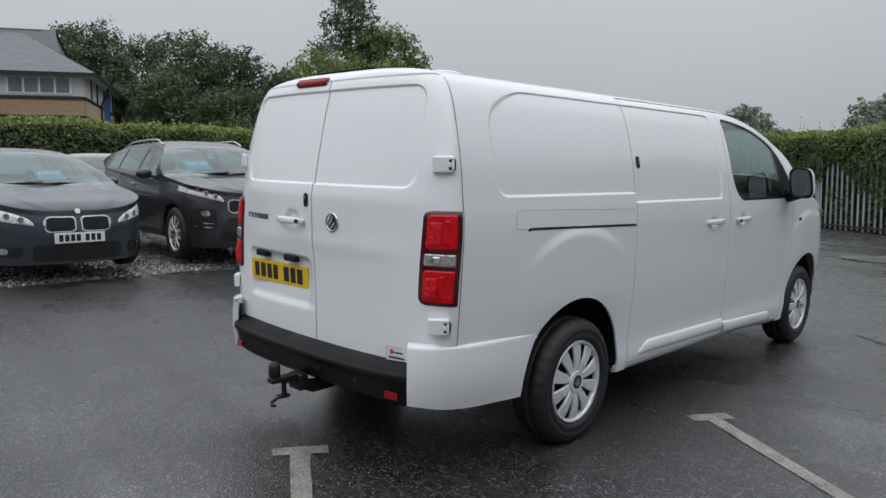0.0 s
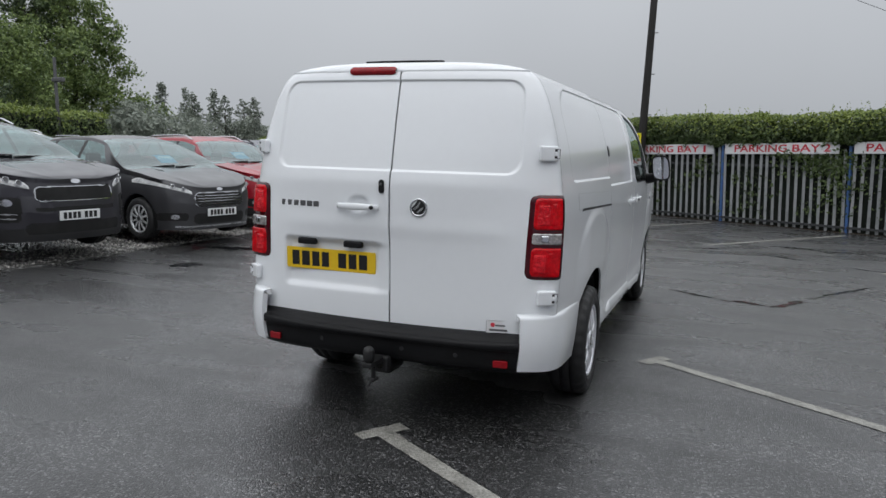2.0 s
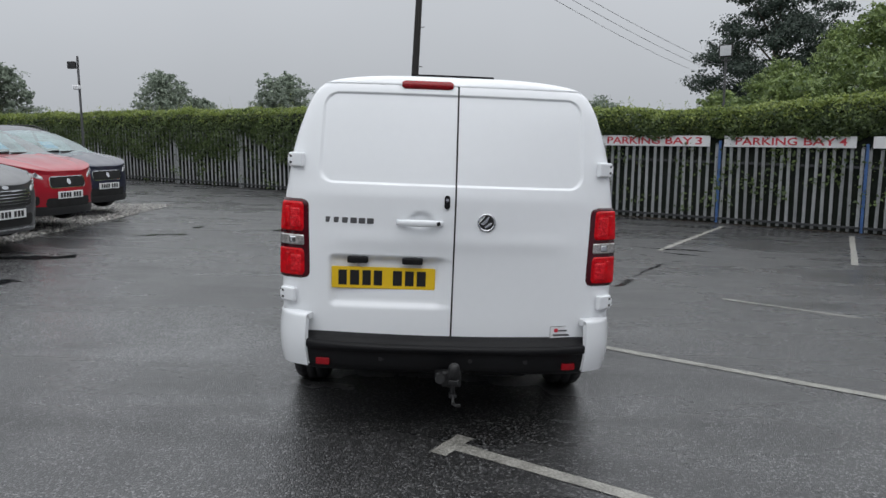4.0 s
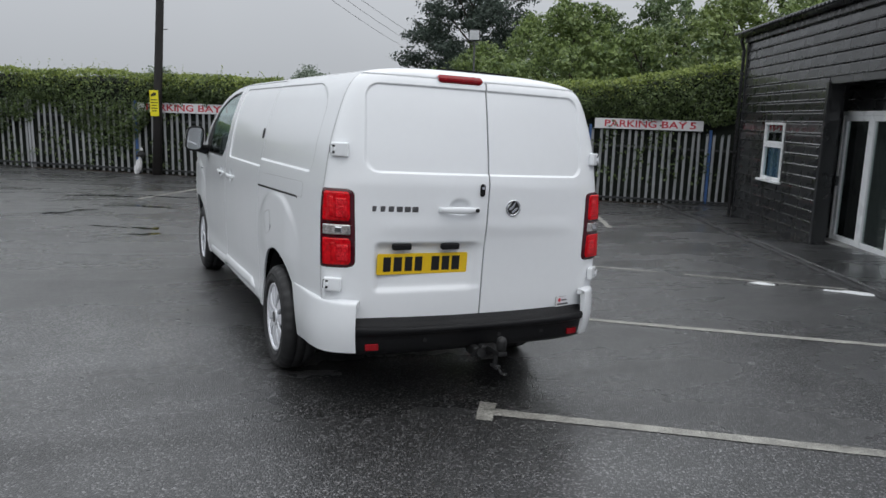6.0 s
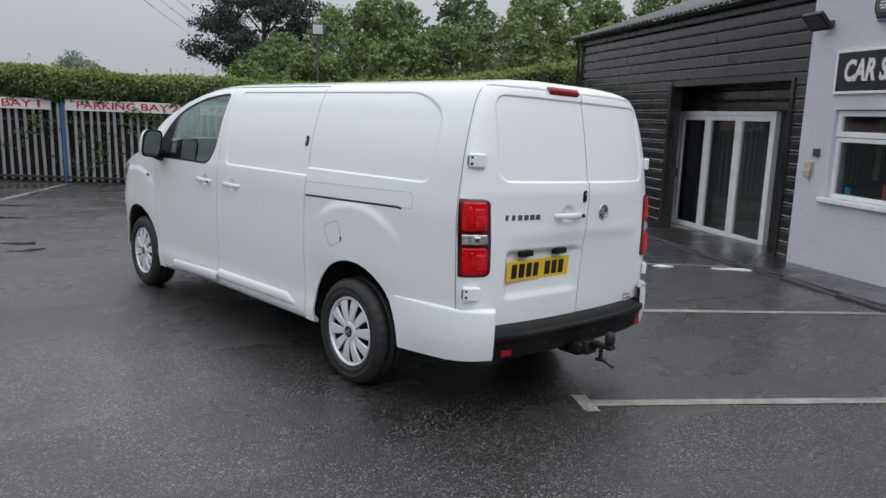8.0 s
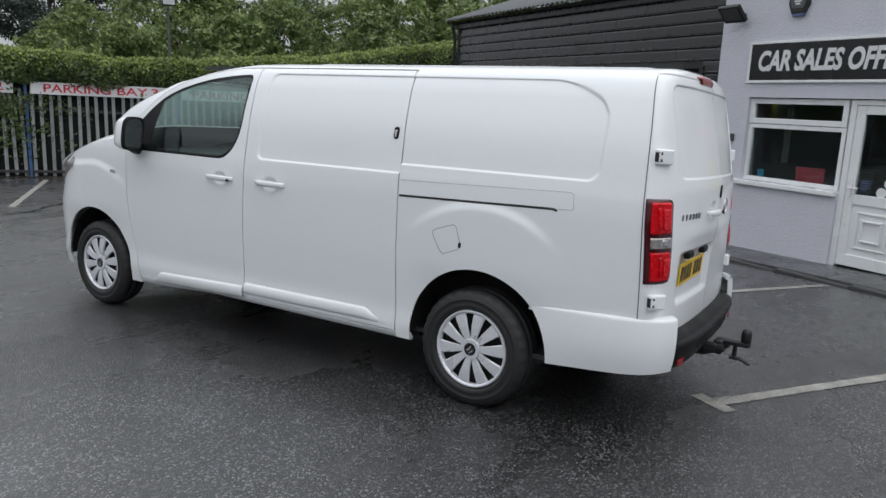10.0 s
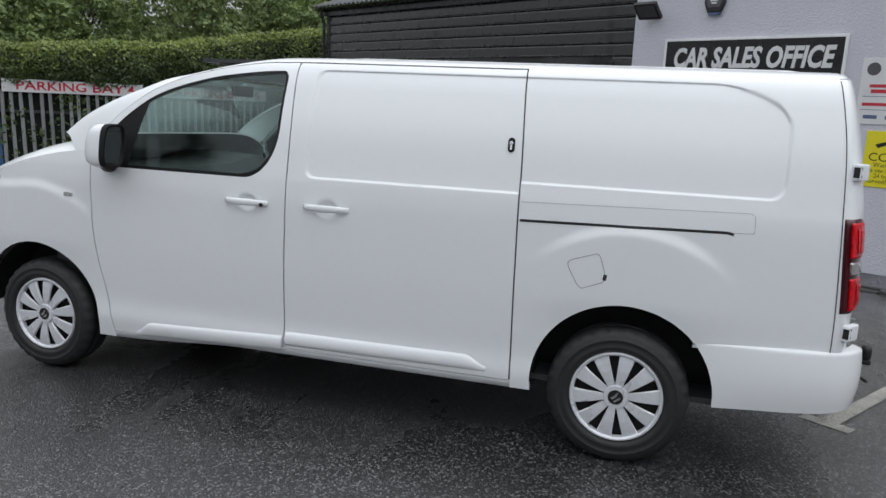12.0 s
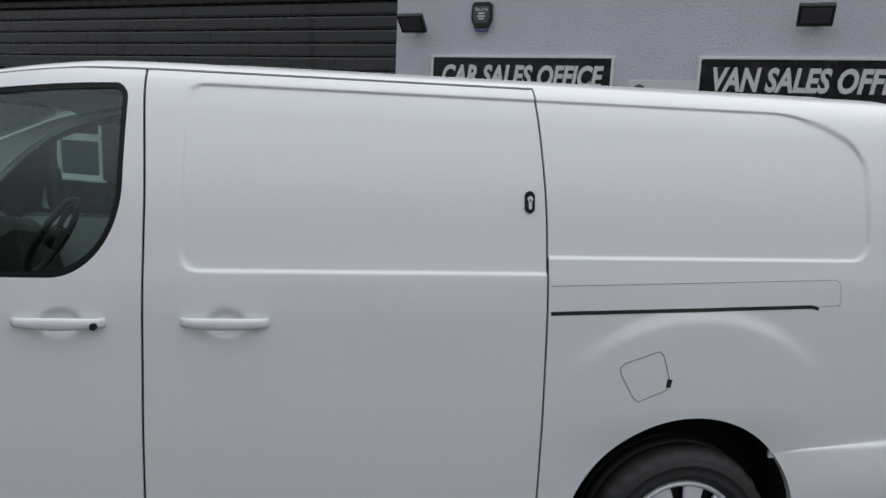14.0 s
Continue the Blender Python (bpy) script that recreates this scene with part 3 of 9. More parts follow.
# glazed folding doors in the recess
d1 = thing("door_1", "white framed glazed folding doors set back in a black wall", "door", YARD.copy(), kind="structure")
part("door_frame", box(box(box(bmesh.new(), 6.19, 6.29, 5.05, 7.79, 1.76, 1.83, 0.006), 6.19, 6.29, 7.74, 7.79, -0.27, 1.76, 0.006), 6.19, 6.29, 5.05, 5.10, -0.27, 1.76, 0.006), UPVC, d1)
for i in range(3):
    b1 = 7.74 - i * 0.880
    leaf = pane_frame(d1, b1 - 0.875, b1, -0.265, 1.76, 6.205, 0.085, 0.06)
    leaf.name = "door_leaf"
    if i < 1:
        part("handle", boxed(6.16, 6.20, b1 - 0.05, b1 - 0.02, 0.62, 0.78, 0.006), METAL_GREY, leaf)
part("threshold", boxed(6.00, 6.28, 4.9, 7.81, -0.40, -0.268, 0.008), STONE_STEP, d1, "grey concrete threshold")
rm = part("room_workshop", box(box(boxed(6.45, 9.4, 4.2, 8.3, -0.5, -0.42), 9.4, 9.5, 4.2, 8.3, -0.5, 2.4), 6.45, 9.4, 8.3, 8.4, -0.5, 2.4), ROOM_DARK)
rm.matrix_basis = YARD
tagged(rm, "dim bare room behind the glazed doors", "room", kind="structure")
bm = bmesh.new()
rows = []
for k in range(81):
    b = 5.1 + k * 2.6 / 80
    rows.append([bm.verts.new((6.62 + 0.03 * math.sin(k * 1.15), b, z)) for z in (-0.38, 1.74)])
for r0, r1 in zip(rows, rows[1:]):
    bm.faces.new((r0[0], r1[0], r1[1], r0[1]))
cu = part("curtain", bm, CURTAIN, smooth=True)
cu.matrix_basis = YARD
tagged(cu, "long grey curtain behind the glazed doors", "curtain")

# ---- the pale rendered sales office ----
OW = 5.58
OFFICE = YARD @ Matrix.Translation((0, -0.09, 0))          # the office block along the same line
OZ0, OTOP = -0.42, 3.75
office = wall_with_openings("wall_office", OW, 0.25, -9.0, 3.80, OZ0, OTOP, [(0.95, 3.24, 0.72, 1.84), (0.95, 1.83, -0.19, 0.72)], RENDER, "pale grey painted roughcast wall of the office")
office.matrix_basis = OFFICE
bm = boxed(OW + 0.01, 13, 3.62, 3.80, OZ0, OTOP)
box(bm, 12.9, 13.1, -9, 3.8, OZ0, OTOP)
box(bm, OW + 0.25, 13, -9, -8.8, OZ0, OTOP)
ob = part("wall_office_side", bm, RENDER)
ob.matrix_basis = OFFICE
tagged(ob, "pale grey painted roughcast side wall", "wall", kind="structure")
bm = boxed(OW - 0.12, 13.2, -9.1, 3.9, OTOP, OTOP + 0.16, 0.01)
ob = part("roof", bm, GUTTER)
ob.matrix_basis = OFFICE
tagged(ob, "flat dark felt roof edge of the office", "roof", kind="structure")
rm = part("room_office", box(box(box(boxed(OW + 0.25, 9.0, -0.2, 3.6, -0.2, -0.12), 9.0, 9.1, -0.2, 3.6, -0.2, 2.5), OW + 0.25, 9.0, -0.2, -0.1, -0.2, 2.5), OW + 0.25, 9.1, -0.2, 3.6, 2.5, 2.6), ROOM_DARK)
rm.matrix_basis = OFFICE
tagged(rm, "dim office room behind the window", "room", kind="structure")

w2 = thing("window_2", "white plastic office window with a red notice inside", "window", OFFICE.copy(), kind="structure")
pane_frame(w2, 1.86, 3.24, 0.75, 1.50, OW + 0.06)
pane_frame(w2, 1.86, 3.24, 1.505, 1.83, OW + 0.05, 0.07)
part("window_sill", boxed(OW - 0.06, OW + 0.10, 1.84, 3.32, 0.685, 0.745, 0.010), UPVC, w2)

d2 = thing("door_2", "white plastic half glazed office door with moulded lower panel", "door", OFFICE.copy(), kind="structure")
bm = bmesh.new()
box(bm, OW + 0.04, OW + 0.13, 1.76, 1.83, -0.17, 1.83, 0.006)
box(bm, OW + 0.04, OW + 0.13, 0.95, 1.02, -0.17, 1.83, 0.006)
box(bm, OW + 0.04, OW + 0.13, 1.02, 1.76, 1.77, 1.83, 0.006)
part("door_frame", bm, UPVC, d2)
bm = bmesh.new()
box(bm, OW + 0.055, OW + 0.115, 1.65, 1.757, -0.12, 1.765, 0.006)
box(bm, OW + 0.055, OW + 0.115, 1.023, 1.13, -0.12, 1.765, 0.006)
box(bm, OW + 0.055, OW + 0.115, 1.13, 1.65, 1.665, 1.765, 0.006)
box(bm, OW + 0.055, OW + 0.115, 1.13, 1.65, 0.62, 0.74, 0.006)
box(bm, OW + 0.055, OW + 0.115, 1.13, 1.65, -0.12, 0.02, 0.006)
box(bm, OW + 0.075, OW + 0.115, 1.13, 1.65, 0.02, 0.62)
leaf = part("door_leaf", bm, UPVC, d2)
bm = bmesh.new()
for b0, b1, z0, z1, t in ((1.20, 1.58, 0.10, 0.54, 0.020), (1.27, 1.51, 0.19, 0.45, 0.034)):
    for x0, x1, y0, y1 in ((b0, b1, z0, z0 + 0.025), (b0, b1, z1 - 0.025, z1), (b0, b0 + 0.025, z0 + 0.025, z1 - 0.025), (b1 - 0.025, b1, z0 + 0.025, z1 - 0.025)):
        box(bm, OW + 0.075 - t, OW + 0.08, x0, x1, y0, y1, 0.008)
part("panel_moulding", bm, UPVC, leaf)
pn = part("pane", boxed(OW + 0.08, OW + 0.086, 1.126, 1.654, 0.736, 1.669), PANE, leaf)
pn.visible_shadow = False
STICKER_WHITE = material("white_sticker", (0.78, 0.79, 0.80), 0.4, vary=0.04)
for bb, zz in ((1.27, 0.90), (1.15 + 0.035, 0.79), (1.345, 0.79)):
    part("sticker", cyl(bmesh.new(), (OW + 0.076, bb, zz), (OW + 0.079, bb, zz), 0.058, n=28), STICKER_WHITE, leaf, "round white sticker on the glass")
NOTICE_BLUE = material("faded_blue_print", (0.10, 0.13, 0.25), 0.5, vary=0.2)
bm = bmesh.new()
for i, (ln, zz) in enumerate(((0.10, 0.90), (0.13, 0.875), (0.11, 0.85), (0.12, 0.825), (0.08, 0.80))):
    box(bm, OW + 0.076, OW + 0.079, 1.60 - ln, 1.60, zz, zz + 0.010)
part("notice", bm, NOTICE_BLUE, leaf, "small printed notice in unreadable lines")
part("handle", box(boxed(OW + 0.02, OW + 0.035, 1.60, 1.73, 0.80, 0.825, 0.005), OW + 0.03, OW + 0.058, 1.68, 1.72, 0.70, 0.93, 0.006), UPVC, leaf)
part("door_step", boxed(OW - 0.10, OW + 0.14, 0.90, 1.88, -0.225, -0.165, 0.012), UPVC, d2, "white plastic door sill")


def office_sign(b0, text, label):
    s = thing("office_sign", label, "sign", OFFICE @ Matrix.Translation((OW, b0, 2.045)), group="office signs")
    part("board", boxed(-0.03, 0.0, -2.25, 0, 0, 0.48, 0.003), SIGN_BLACK, s)
    bm = bmesh.new()
    for y0, y1, z0, z1 in ((-2.27, 0.02, -0.02, 0.012), (-2.27, 0.02, 0.468, 0.50), (-2.27, -2.238, 0.012, 0.468), (-0.012, 0.02, 0.012, 0.468)):
        box(bm, -0.036, 0.001, y0, y1, z0, z1, 0.003)
    part("frame", bm, UPVC, s, "thin white frame")
    turn = Matrix(((0, 0, -1, 0), (-1, 0, 0, 0), (0, 1, 0, 0), (0, 0, 0, 1)))
    lettering("lettering", text, 0.34, SIGN_WHITE, s, Matrix.Translation((-0.031, -1.125, 0.24)) @ turn, width=2.02, shear=0.18, bold=0.012)
    return s


office_sign(3.27, "CAR SALES OFFICE", "long black sign board with white slanted capitals")
office_sign(0.06, "VAN SALES OFFICE", "long black sign board with white slanted capitals over the van office")
# ---- the white panel van ----
VAN_PAINT = material("white_van_paint", (0.82, 0.84, 0.862), 0.22, vary=0.012, scale=1.5, fine=25, coat=0.5, rough_vary=0.015)
SEAM = material("panel_gap", (0.010, 0.010, 0.011), 0.6, vary=0.1)
RUBBER = material("tyre_rubber", (0.017, 0.017, 0.018), 0.6, vary=0.3, scale=14, bump=0.2, bump_scale=120)
HUBCAP = material("silver_wheel_trim", (0.74, 0.75, 0.79), 0.32, metal=0.3, vary=0.08)
DARK_CAVITY = material("dark_cavity", (0.006, 0.006, 0.006), 0.8, vary=0.3)
TRIM_BLACK = material("bumper_plastic", (0.008, 0.008, 0.009), 0.46, vary=0.3, scale=5, bump=0.25, bump_scale=260, spec=0.2)
LENS_RED = material("red_lamp_lens", (0.55, 0.001, 0.006), 0.16, vary=0.5, scale=16, fine=60, coat=0.25, spec=0.2, bump=0.5, bump_scale=40)
LENS_DEEP = material("deep_red_lamp_rim", (0.055, 0.002, 0.006), 0.14, vary=0.3, coat=0.3, spec=0.35)
LENS_BRIGHT = material("bright_red_reflector", (0.70, 0.002, 0.010), 0.18, vary=0.6, scale=30, fine=90, coat=0.25, spec=0.2, bump=1.0, bump_scale=55, tint=(0.95, 0.016, 0.030))
REFLECTOR = material("red_reflector", (0.26, 0.003, 0.008), 0.2, vary=0.3, scale=40, fine=120, coat=0.3, spec=0.3)
LENS_CLEAR = material("clear_lamp_lens", (0.42, 0.40, 0.39), 0.10, metal=0.6, vary=0.7, scale=34, fine=90, coat=1.0, bump=0.5, bump_scale=60)
CHROME = material("chrome", (0.62, 0.63, 0.65), 0.12, metal=1.0, vary=0.1)
PLATE_YELLOW = material("yellow_plate", (0.80, 0.52, 0.015), 0.35, vary=0.05)
PLATE_WHITE = material("white_plate", (0.75, 0.76, 0.76), 0.35, vary=0.05)
CHAR_BLACK = material("black_characters", (0.01, 0.01, 0.011), 0.4, vary=0.1)
CABIN = material("dark_cabin_plastic", (0.035, 0.037, 0.040), 0.55, vary=0.2, scale=4)
SEAT_CLOTH = material("grey_seat_cloth", (0.05, 0.05, 0.055), 0.85, vary=0.3, scale=9)
MIRROR = material("silvered_mirror", (0.62, 0.64, 0.66), 0.02, metal=1.0, vary=0.03, rough_vary=0.0)
VAN_GLASS = glass_material("green_tinted_glass", (0.60, 0.72, 0.68))
PRIVACY = glass_material("dark_screen_glass", (0.45, 0.55, 0.52))
TOW_BLACK = material("black_painted_steel", (0.008, 0.008, 0.0085), 0.5, vary=0.3, bump=0.2)
VAN = Matrix.Translation((0, 0, -0.0315)) @ Matrix.Rotation(math.atan(0.036), 4, "Y")
van = thing("panel_van", "white long-wheelbase panel van parked on wet asphalt", "van", VAN)


def smooth_table(xs, ys):
    """A smooth curve through a few knots."""
    xs, ys = np.array(xs, float), np.array(ys, float)
    d = np.diff(ys) / np.diff(xs)
    t = np.zeros(len(xs))
    t[1:-1] = np.where(d[:-1] * d[1:] > 0, 2 * d[:-1] * d[1:] / (d[:-1] + d[1:] + 1e-12), 0)
    t[0], t[-1] = d[0], d[-1]

    def f(x):
        x = np.clip(np.asarray(x, float), xs[0], xs[-1])
        i = np.clip(np.searchsorted(xs, x) - 1, 0, len(xs) - 2)
        h = xs[i + 1] - xs[i]
        s = (x - xs[i]) / h
        return (2 * s**3 - 3 * s**2 + 1) * ys[i] + (s**3 - 2 * s**2 + s) * h * t[i] + (-2 * s**3 + 3 * s**2) * ys[i + 1] + (s**3 - s**2) * h * t[i + 1]
    return f


def step(a, b, x):
    s = np.clip((np.asarray(x, float) - a) / (b - a), 0, 1)
    return s * s * (3 - 2 * s)


half_width = smooth_table([-1.1, -0.85, -0.42, 0.5, 1.9, 3.0, 3.4, 3.75, 3.95], [0.835, 0.853, 0.872, 0.902, 0.926, 0.926, 0.918, 0.885, 0.82])
tumble = smooth_table([0.20, 0.30, 0.38, 0.46, 0.60, 0.80, 0.95, 1.10, 1.20, 1.27, 1.46, 1.68, 1.74, 1.78, 1.805, 1.82], [-0.050, -0.030, -0.020, -0.024, -0.014, -0.002, 0.0, -0.001, -0.007, -0.017, -0.047, -0.113, -0.141, -0.168, -0.196, -0.222])


def round_box(y, z, y0, y1, z0, z1, r):
    """Signed distance to a rounded rectangle; below zero inside."""
    qy = np.abs(y - (y0 + y1) / 2) - (y1 - y0) / 2 + r
    qz = np.abs(z - (z0 + z1) / 2) - (z1 - z0) / 2 + r
    return np.hypot(np.maximum(qy, 0), np.maximum(qz, 0)) + np.minimum(np.maximum(qy, qz), 0) - r


REAR_ARCH, FRONT_ARCH = (-0.005, 0.357, 0.413), (3.29, 0.337, 0.415)


def side_x(y, z):
    """Half the body's width at a height and a station."""
    x = half_width(y) + tumble(z)
    for cy, cz, r in (REAR_ARCH, FRONT_ARCH):
        d = np.hypot(y - cy, z - cz - 0.13)
        x = x + 0.013 * (1 - step(0.595, 0.655, d)) * (1 - step(0.20, 0.52, np.abs(y - cy))) * step(0.60, 0.80, z)
    # pressed panels: one in the sliding door, one in the rear quarter
    a = round_box(y, z, 0.40, 1.595, 1.235, 1.772, 0.05)
    drop = 1.1 * np.maximum(-0.28 - y, 0) ** 2 * step(1.35, 1.55, z)
    b = round_box(y, z + drop, -0.615, 0.62, 1.285, 1.772, 0.07)
    inside = np.where(y > 0.51, a, b)
    x = x - 0.0095 * (1 - step(-0.009, 0.001, inside))
    # hand hollows behind the door handles
    for hy in (1.465, 1.91):
        e = np.hypot((y - hy) / 0.062, (z - 1.092) / 0.042)
        x = x - 0.016 * (1 - step(0.55, 1.02, e))
    return x


def window_d(y, z):
    """Signed distance, roughly, to the cab's side window."""
    d = round_box(y, z, 1.752, 2.86, 1.215, 1.765, 0.05)
    d = np.maximum(d, (z - window_top(y)) * (1.0 - 0.32 * step(2.1, 2.7, y)))
    qy, qz = np.maximum(1.752 + 0.19 - y, 0) / 0.19, np.maximum(1.215 + 0.27 - z, 0) / 0.27
    d = np.maximum(d, np.where((qy > 0) & (qz > 0), (np.hypot(qy, qz) - 1) * 0.2, -1))
    return d


def patch(name, mat, parent, fn, us, vs, hole=None, cell=0.01, flange=0.0, label="", flip=False, smooth=True):
    """A sheet fn(u, v) -> point over a grid, with an opening where hole(u, v) is below zero, its rim drawn onto the outline, and its border folded inwards."""
    U, V = np.meshgrid(us, vs, indexing="ij")
    Q = fn(U, V)
    nu, nv = U.shape
    verts = Q.reshape(-1, 3)
    idx = np.arange(nu * nv).reshape(nu, nv)
    F = np.stack([idx[:-1, :-1], idx[1:, :-1], idx[1:, 1:], idx[:-1, 1:]], -1).reshape(-1, 4)
    if hole is not None:
        c = verts[F].mean(1)
        keep_f = hole(c[:, 1], c[:, 2]) > 0
        rim = np.intersect1d(np.unique(F[keep_f]), np.unique(F[~keep_f]))
        F = F[keep_f]
        # draw the rim onto the outline
        off = np.abs(verts[rim, 0]) - side_x(verts[rim, 1], verts[rim, 2])
        A, B2 = verts[rim, 1].copy(), verts[rim, 2].copy()
        for _ in range(5):
            D = hole(A, B2)
            e = 1e-4
            gy, gz = (hole(A + e, B2) - D) / e, (hole(A, B2 + e) - D) / e
            g2 = np.maximum(gy * gy + gz * gz, 0.05)
            move = np.clip(D / g2, -cell, cell)
            A, B2 = A - move * gy, B2 - move * gz
        verts = verts.copy()
        verts[rim, 0] = np.sign(verts[rim, 0]) * (side_x(A, B2) + off)
        verts[rim, 1], verts[rim, 2] = A, B2
    if flip:
        F = F[:, ::-1]
    bm = bmesh.new()
    used = np.unique(F)
    bv = {int(i): bm.verts.new(verts[i]) for i in used}
    for f in F.tolist():
        bm.faces.new([bv[i] for i in f])
    bm.normal_update()
    if sum(f.normal.dot(f.calc_center_median() - Vector((0, 1.5, 0.9))) * f.calc_area() for f in bm.faces) < 0:
        bmesh.ops.reverse_faces(bm, faces=bm.faces[:])
        bm.normal_update()
    if flange:
        es = [e for e in bm.edges if e.is_boundary]
        for e in es:
            e.smooth = False
        r = bmesh.ops.extrude_edge_only(bm, edges=es)
        for v in [g for g in r["geom"] if isinstance(g, bmesh.types.BMVert)]:
            base = [e.other_vert(v) for e in v.link_edges if e.other_vert(v) in bv.values()] or [v]
            v.co -= Vector(base[0].normal) * flange
    return part(name, bm, mat, parent, label, smooth=smooth, recalc=False)


def ruled(lo_y, hi_y, lo_z, hi_z, sign, knee=None):
    """A side sheet between two upright borders y(z) and two level borders z(y), with level lines above a knee (v, z) if one is given."""
    def fn(u, v):
        y0 = lo_y(np.full_like(u, 1.0)) * (1 - u) + hi_y(np.full_like(u, 1.0)) * u
        z = lo_z(y0) * (1 - v) + hi_z(y0) * v
        if knee:
            k, zk = knee
            z = np.where(v < k, lo_z(y0) + (zk - lo_z(y0)) * v / k, zk + (hi_z(y0) - zk) * (v - k) / (1 - k))
        y = lo_y(z) * (1 - u) + hi_y(z) * u
        return np.stack([sign * side_x(y, z), y, z], -1)
    return fn


def grid(n, fine=(), reach=0.010, extra=7):
    """Even steps from 0 to 1, with close ones about the given places."""
    g = np.concatenate([np.linspace(0, 1, n)] + [np.linspace(f - reach, f + reach, extra) for f in fine])
    g = np.sort(g[(g >= 0) & (g <= 1)])
    return g[np.r_[True, np.diff(g) > 1e-4]]


rear_seam = smooth_table([0.60, 0.65, 1.2, 1.5, 1.815], [-0.862, -0.862, -0.838, -0.825, -0.79])
gap_rear = smooth_table([0.25, 0.34, 0.9, 1.35, 1.82], [0.50, 0.503, 0.508, 0.515, 0.545])
gap_mid = smooth_table([0.25, 0.63, 1.0, 1.41, 1.82], [1.70, 1.698, 1.694, 1.692, 1.715])
gap_front = smooth_table([0.25, 0.30, 0.53, 0.69, 0.94, 1.19, 1.32, 1.82], [2.765, 2.775, 2.815, 2.85, 2.878, 2.885, 2.885, 2.885])
roof_side = smooth_table([-1.0, 1.6, 1.85, 2.0, 2.10, 2.32, 2.51, 2.65, 2.84, 2.92, 3.0], [1.812, 1.812, 1.808, 1.792, 1.775, 1.722, 1.650, 1.560, 1.392, 1.315, 1.245])
window_top = smooth_table([1.70, 1.82, 2.10, 2.32, 2.51, 2.65, 2.84, 2.92], [1.764, 1.760, 1.730, 1.680, 1.610, 1.515, 1.340, 1.262])


def pillar_out(y):
    """How far the windscreen pillar's inner edge lies ahead of and above the door's top edge."""
    k = step(2.50, 2.95, y)
    return 0.015 + 0.105 * k, 0.012 + 0.026 * step(2.30, 2.55, y) + 0.080 * k

G = 0.0036


def both_sides(sign):
    flip = sign > 0
    arch = lambda a: (lambda y, z: np.hypot(y - a[0], z - a[1]) - a[2])
    lowq = lambda y: 0.633 - 0.333 * step(-0.28, 0.28, y)
    patch("rear_quarter_panel", VAN_PAINT, van, ruled(lambda z: rear_seam(z), lambda z: gap_rear(z) - G, lowq, roof_side, sign, (0.35, 0.90)),
          grid(140, (0.172,)), grid(140, (0.624, 0.968), 0.012, 9), arch(REAR_ARCH), 0.0105, 0.012, flip=flip)
    patch("sliding_door", VAN_PAINT, van, ruled(lambda z: gap_rear(z) + G, lambda z: gap_mid(z) - G, lambda y: 0.338 + 0 * y, lambda y: roof_side(y) - 0.0075, sign),
          grid(110, (0.916,)), grid(120, (0.610, 0.973), 0.010, 9), None, 0.01, 0.012, flip=flip)
    patch("front_door", VAN_PAINT, van, ruled(lambda z: gap_mid(z) + G, lambda z: gap_front(z) - G, lambda y: 0.338 - 0.05 * step(1.9, 2.8, y), lambda y: roof_side(y) - 0.0075, sign),
          grid(128), grid(150), window_d, 0.0105, 0.012, flip=flip)
    # sill below the doors
    def sill(u, v):
        y = 0.405 + u * (2.84 - 0.405)
        top = 0.332 - 0.05 * step(1.9, 2.8, y)
        z = top - v * 0.040
        return np.stack([sign * (side_x(y, z) - 0.003 - 0.02 * v * v), y, z], -1)
    patch("sill", VAN_PAINT, van, sill, grid(60), grid(7), None, 0.01, 0.02, flip=not flip)
    # raised rubbing strips at the foot of each door
    for y0, y1, z0, z1 in ((0.62, 1.690, 0.352, 0.428), (1.708, 2.62, 0.320, 0.404)):
        def strip(u, v):
            y = y0 + u * (y1 - y0)
            end = step(0, 0.11, y - y0) if y0 < 1 else step(0, 0.10, y1 - y)
            fall = 0.045 * (y - 1.7) if y0 > 1 else 0.018 * (1.7 - y)
            z = (z0 - (fall if y0 > 1 else -fall * 0.6)) + v * (z1 - z0) * (0.35 + 0.65 * end)
            out = 0.016 * np.sin(np.pi * np.clip(v * 1.0, 0, 1)) ** 0.45 * (0.3 + 0.7 * end)
            return np.stack([sign * (side_x(y, z) + out - 0.001), y, z], -1)
        patch("door_moulding", VAN_PAINT, van, strip, grid(60), grid(11), None, flip=flip)
    # sliding rail slot and the seams of its cover
    def ribbon(name, pts, w, lift, mat):
        """A narrow band along the body's side through (y, z) points."""
        P = np.array(pts, float)
        seg = np.hypot(*np.diff(P, axis=0).T)
        tt = np.r_[0, np.cumsum(seg)]
        n = max(8, int(tt[-1] / 0.012))
        ss = np.linspace(0, tt[-1], n)
        Y, Z = np.interp(ss, tt, P[:, 0]), np.interp(ss, tt, P[:, 1])
        dy, dz = np.gradient(Y), np.gradient(Z)
        ln = np.hypot(dy, dz) + 1e-9
        ny, nz = -dz / ln, dy / ln
        rows = []
        for k, h in ((-0.5, -0.004), (-0.5, lift), (0.5, lift), (0.5, -0.004)):
            yy, zz = Y + ny * w * k, Z + nz * w * k
            rows.append(np.stack([sign * (side_x(yy, zz) + h), yy, zz], -1))
        V2 = np.concatenate(rows)
        F = [[a * n + i, a * n + i + 1, (a + 1) * n + i + 1, (a + 1) * n + i] for a in range(3) for i in range(n - 1)]
        return raw(name, V2, F if sign < 0 else [f[::-1] for f in F], mat, van)
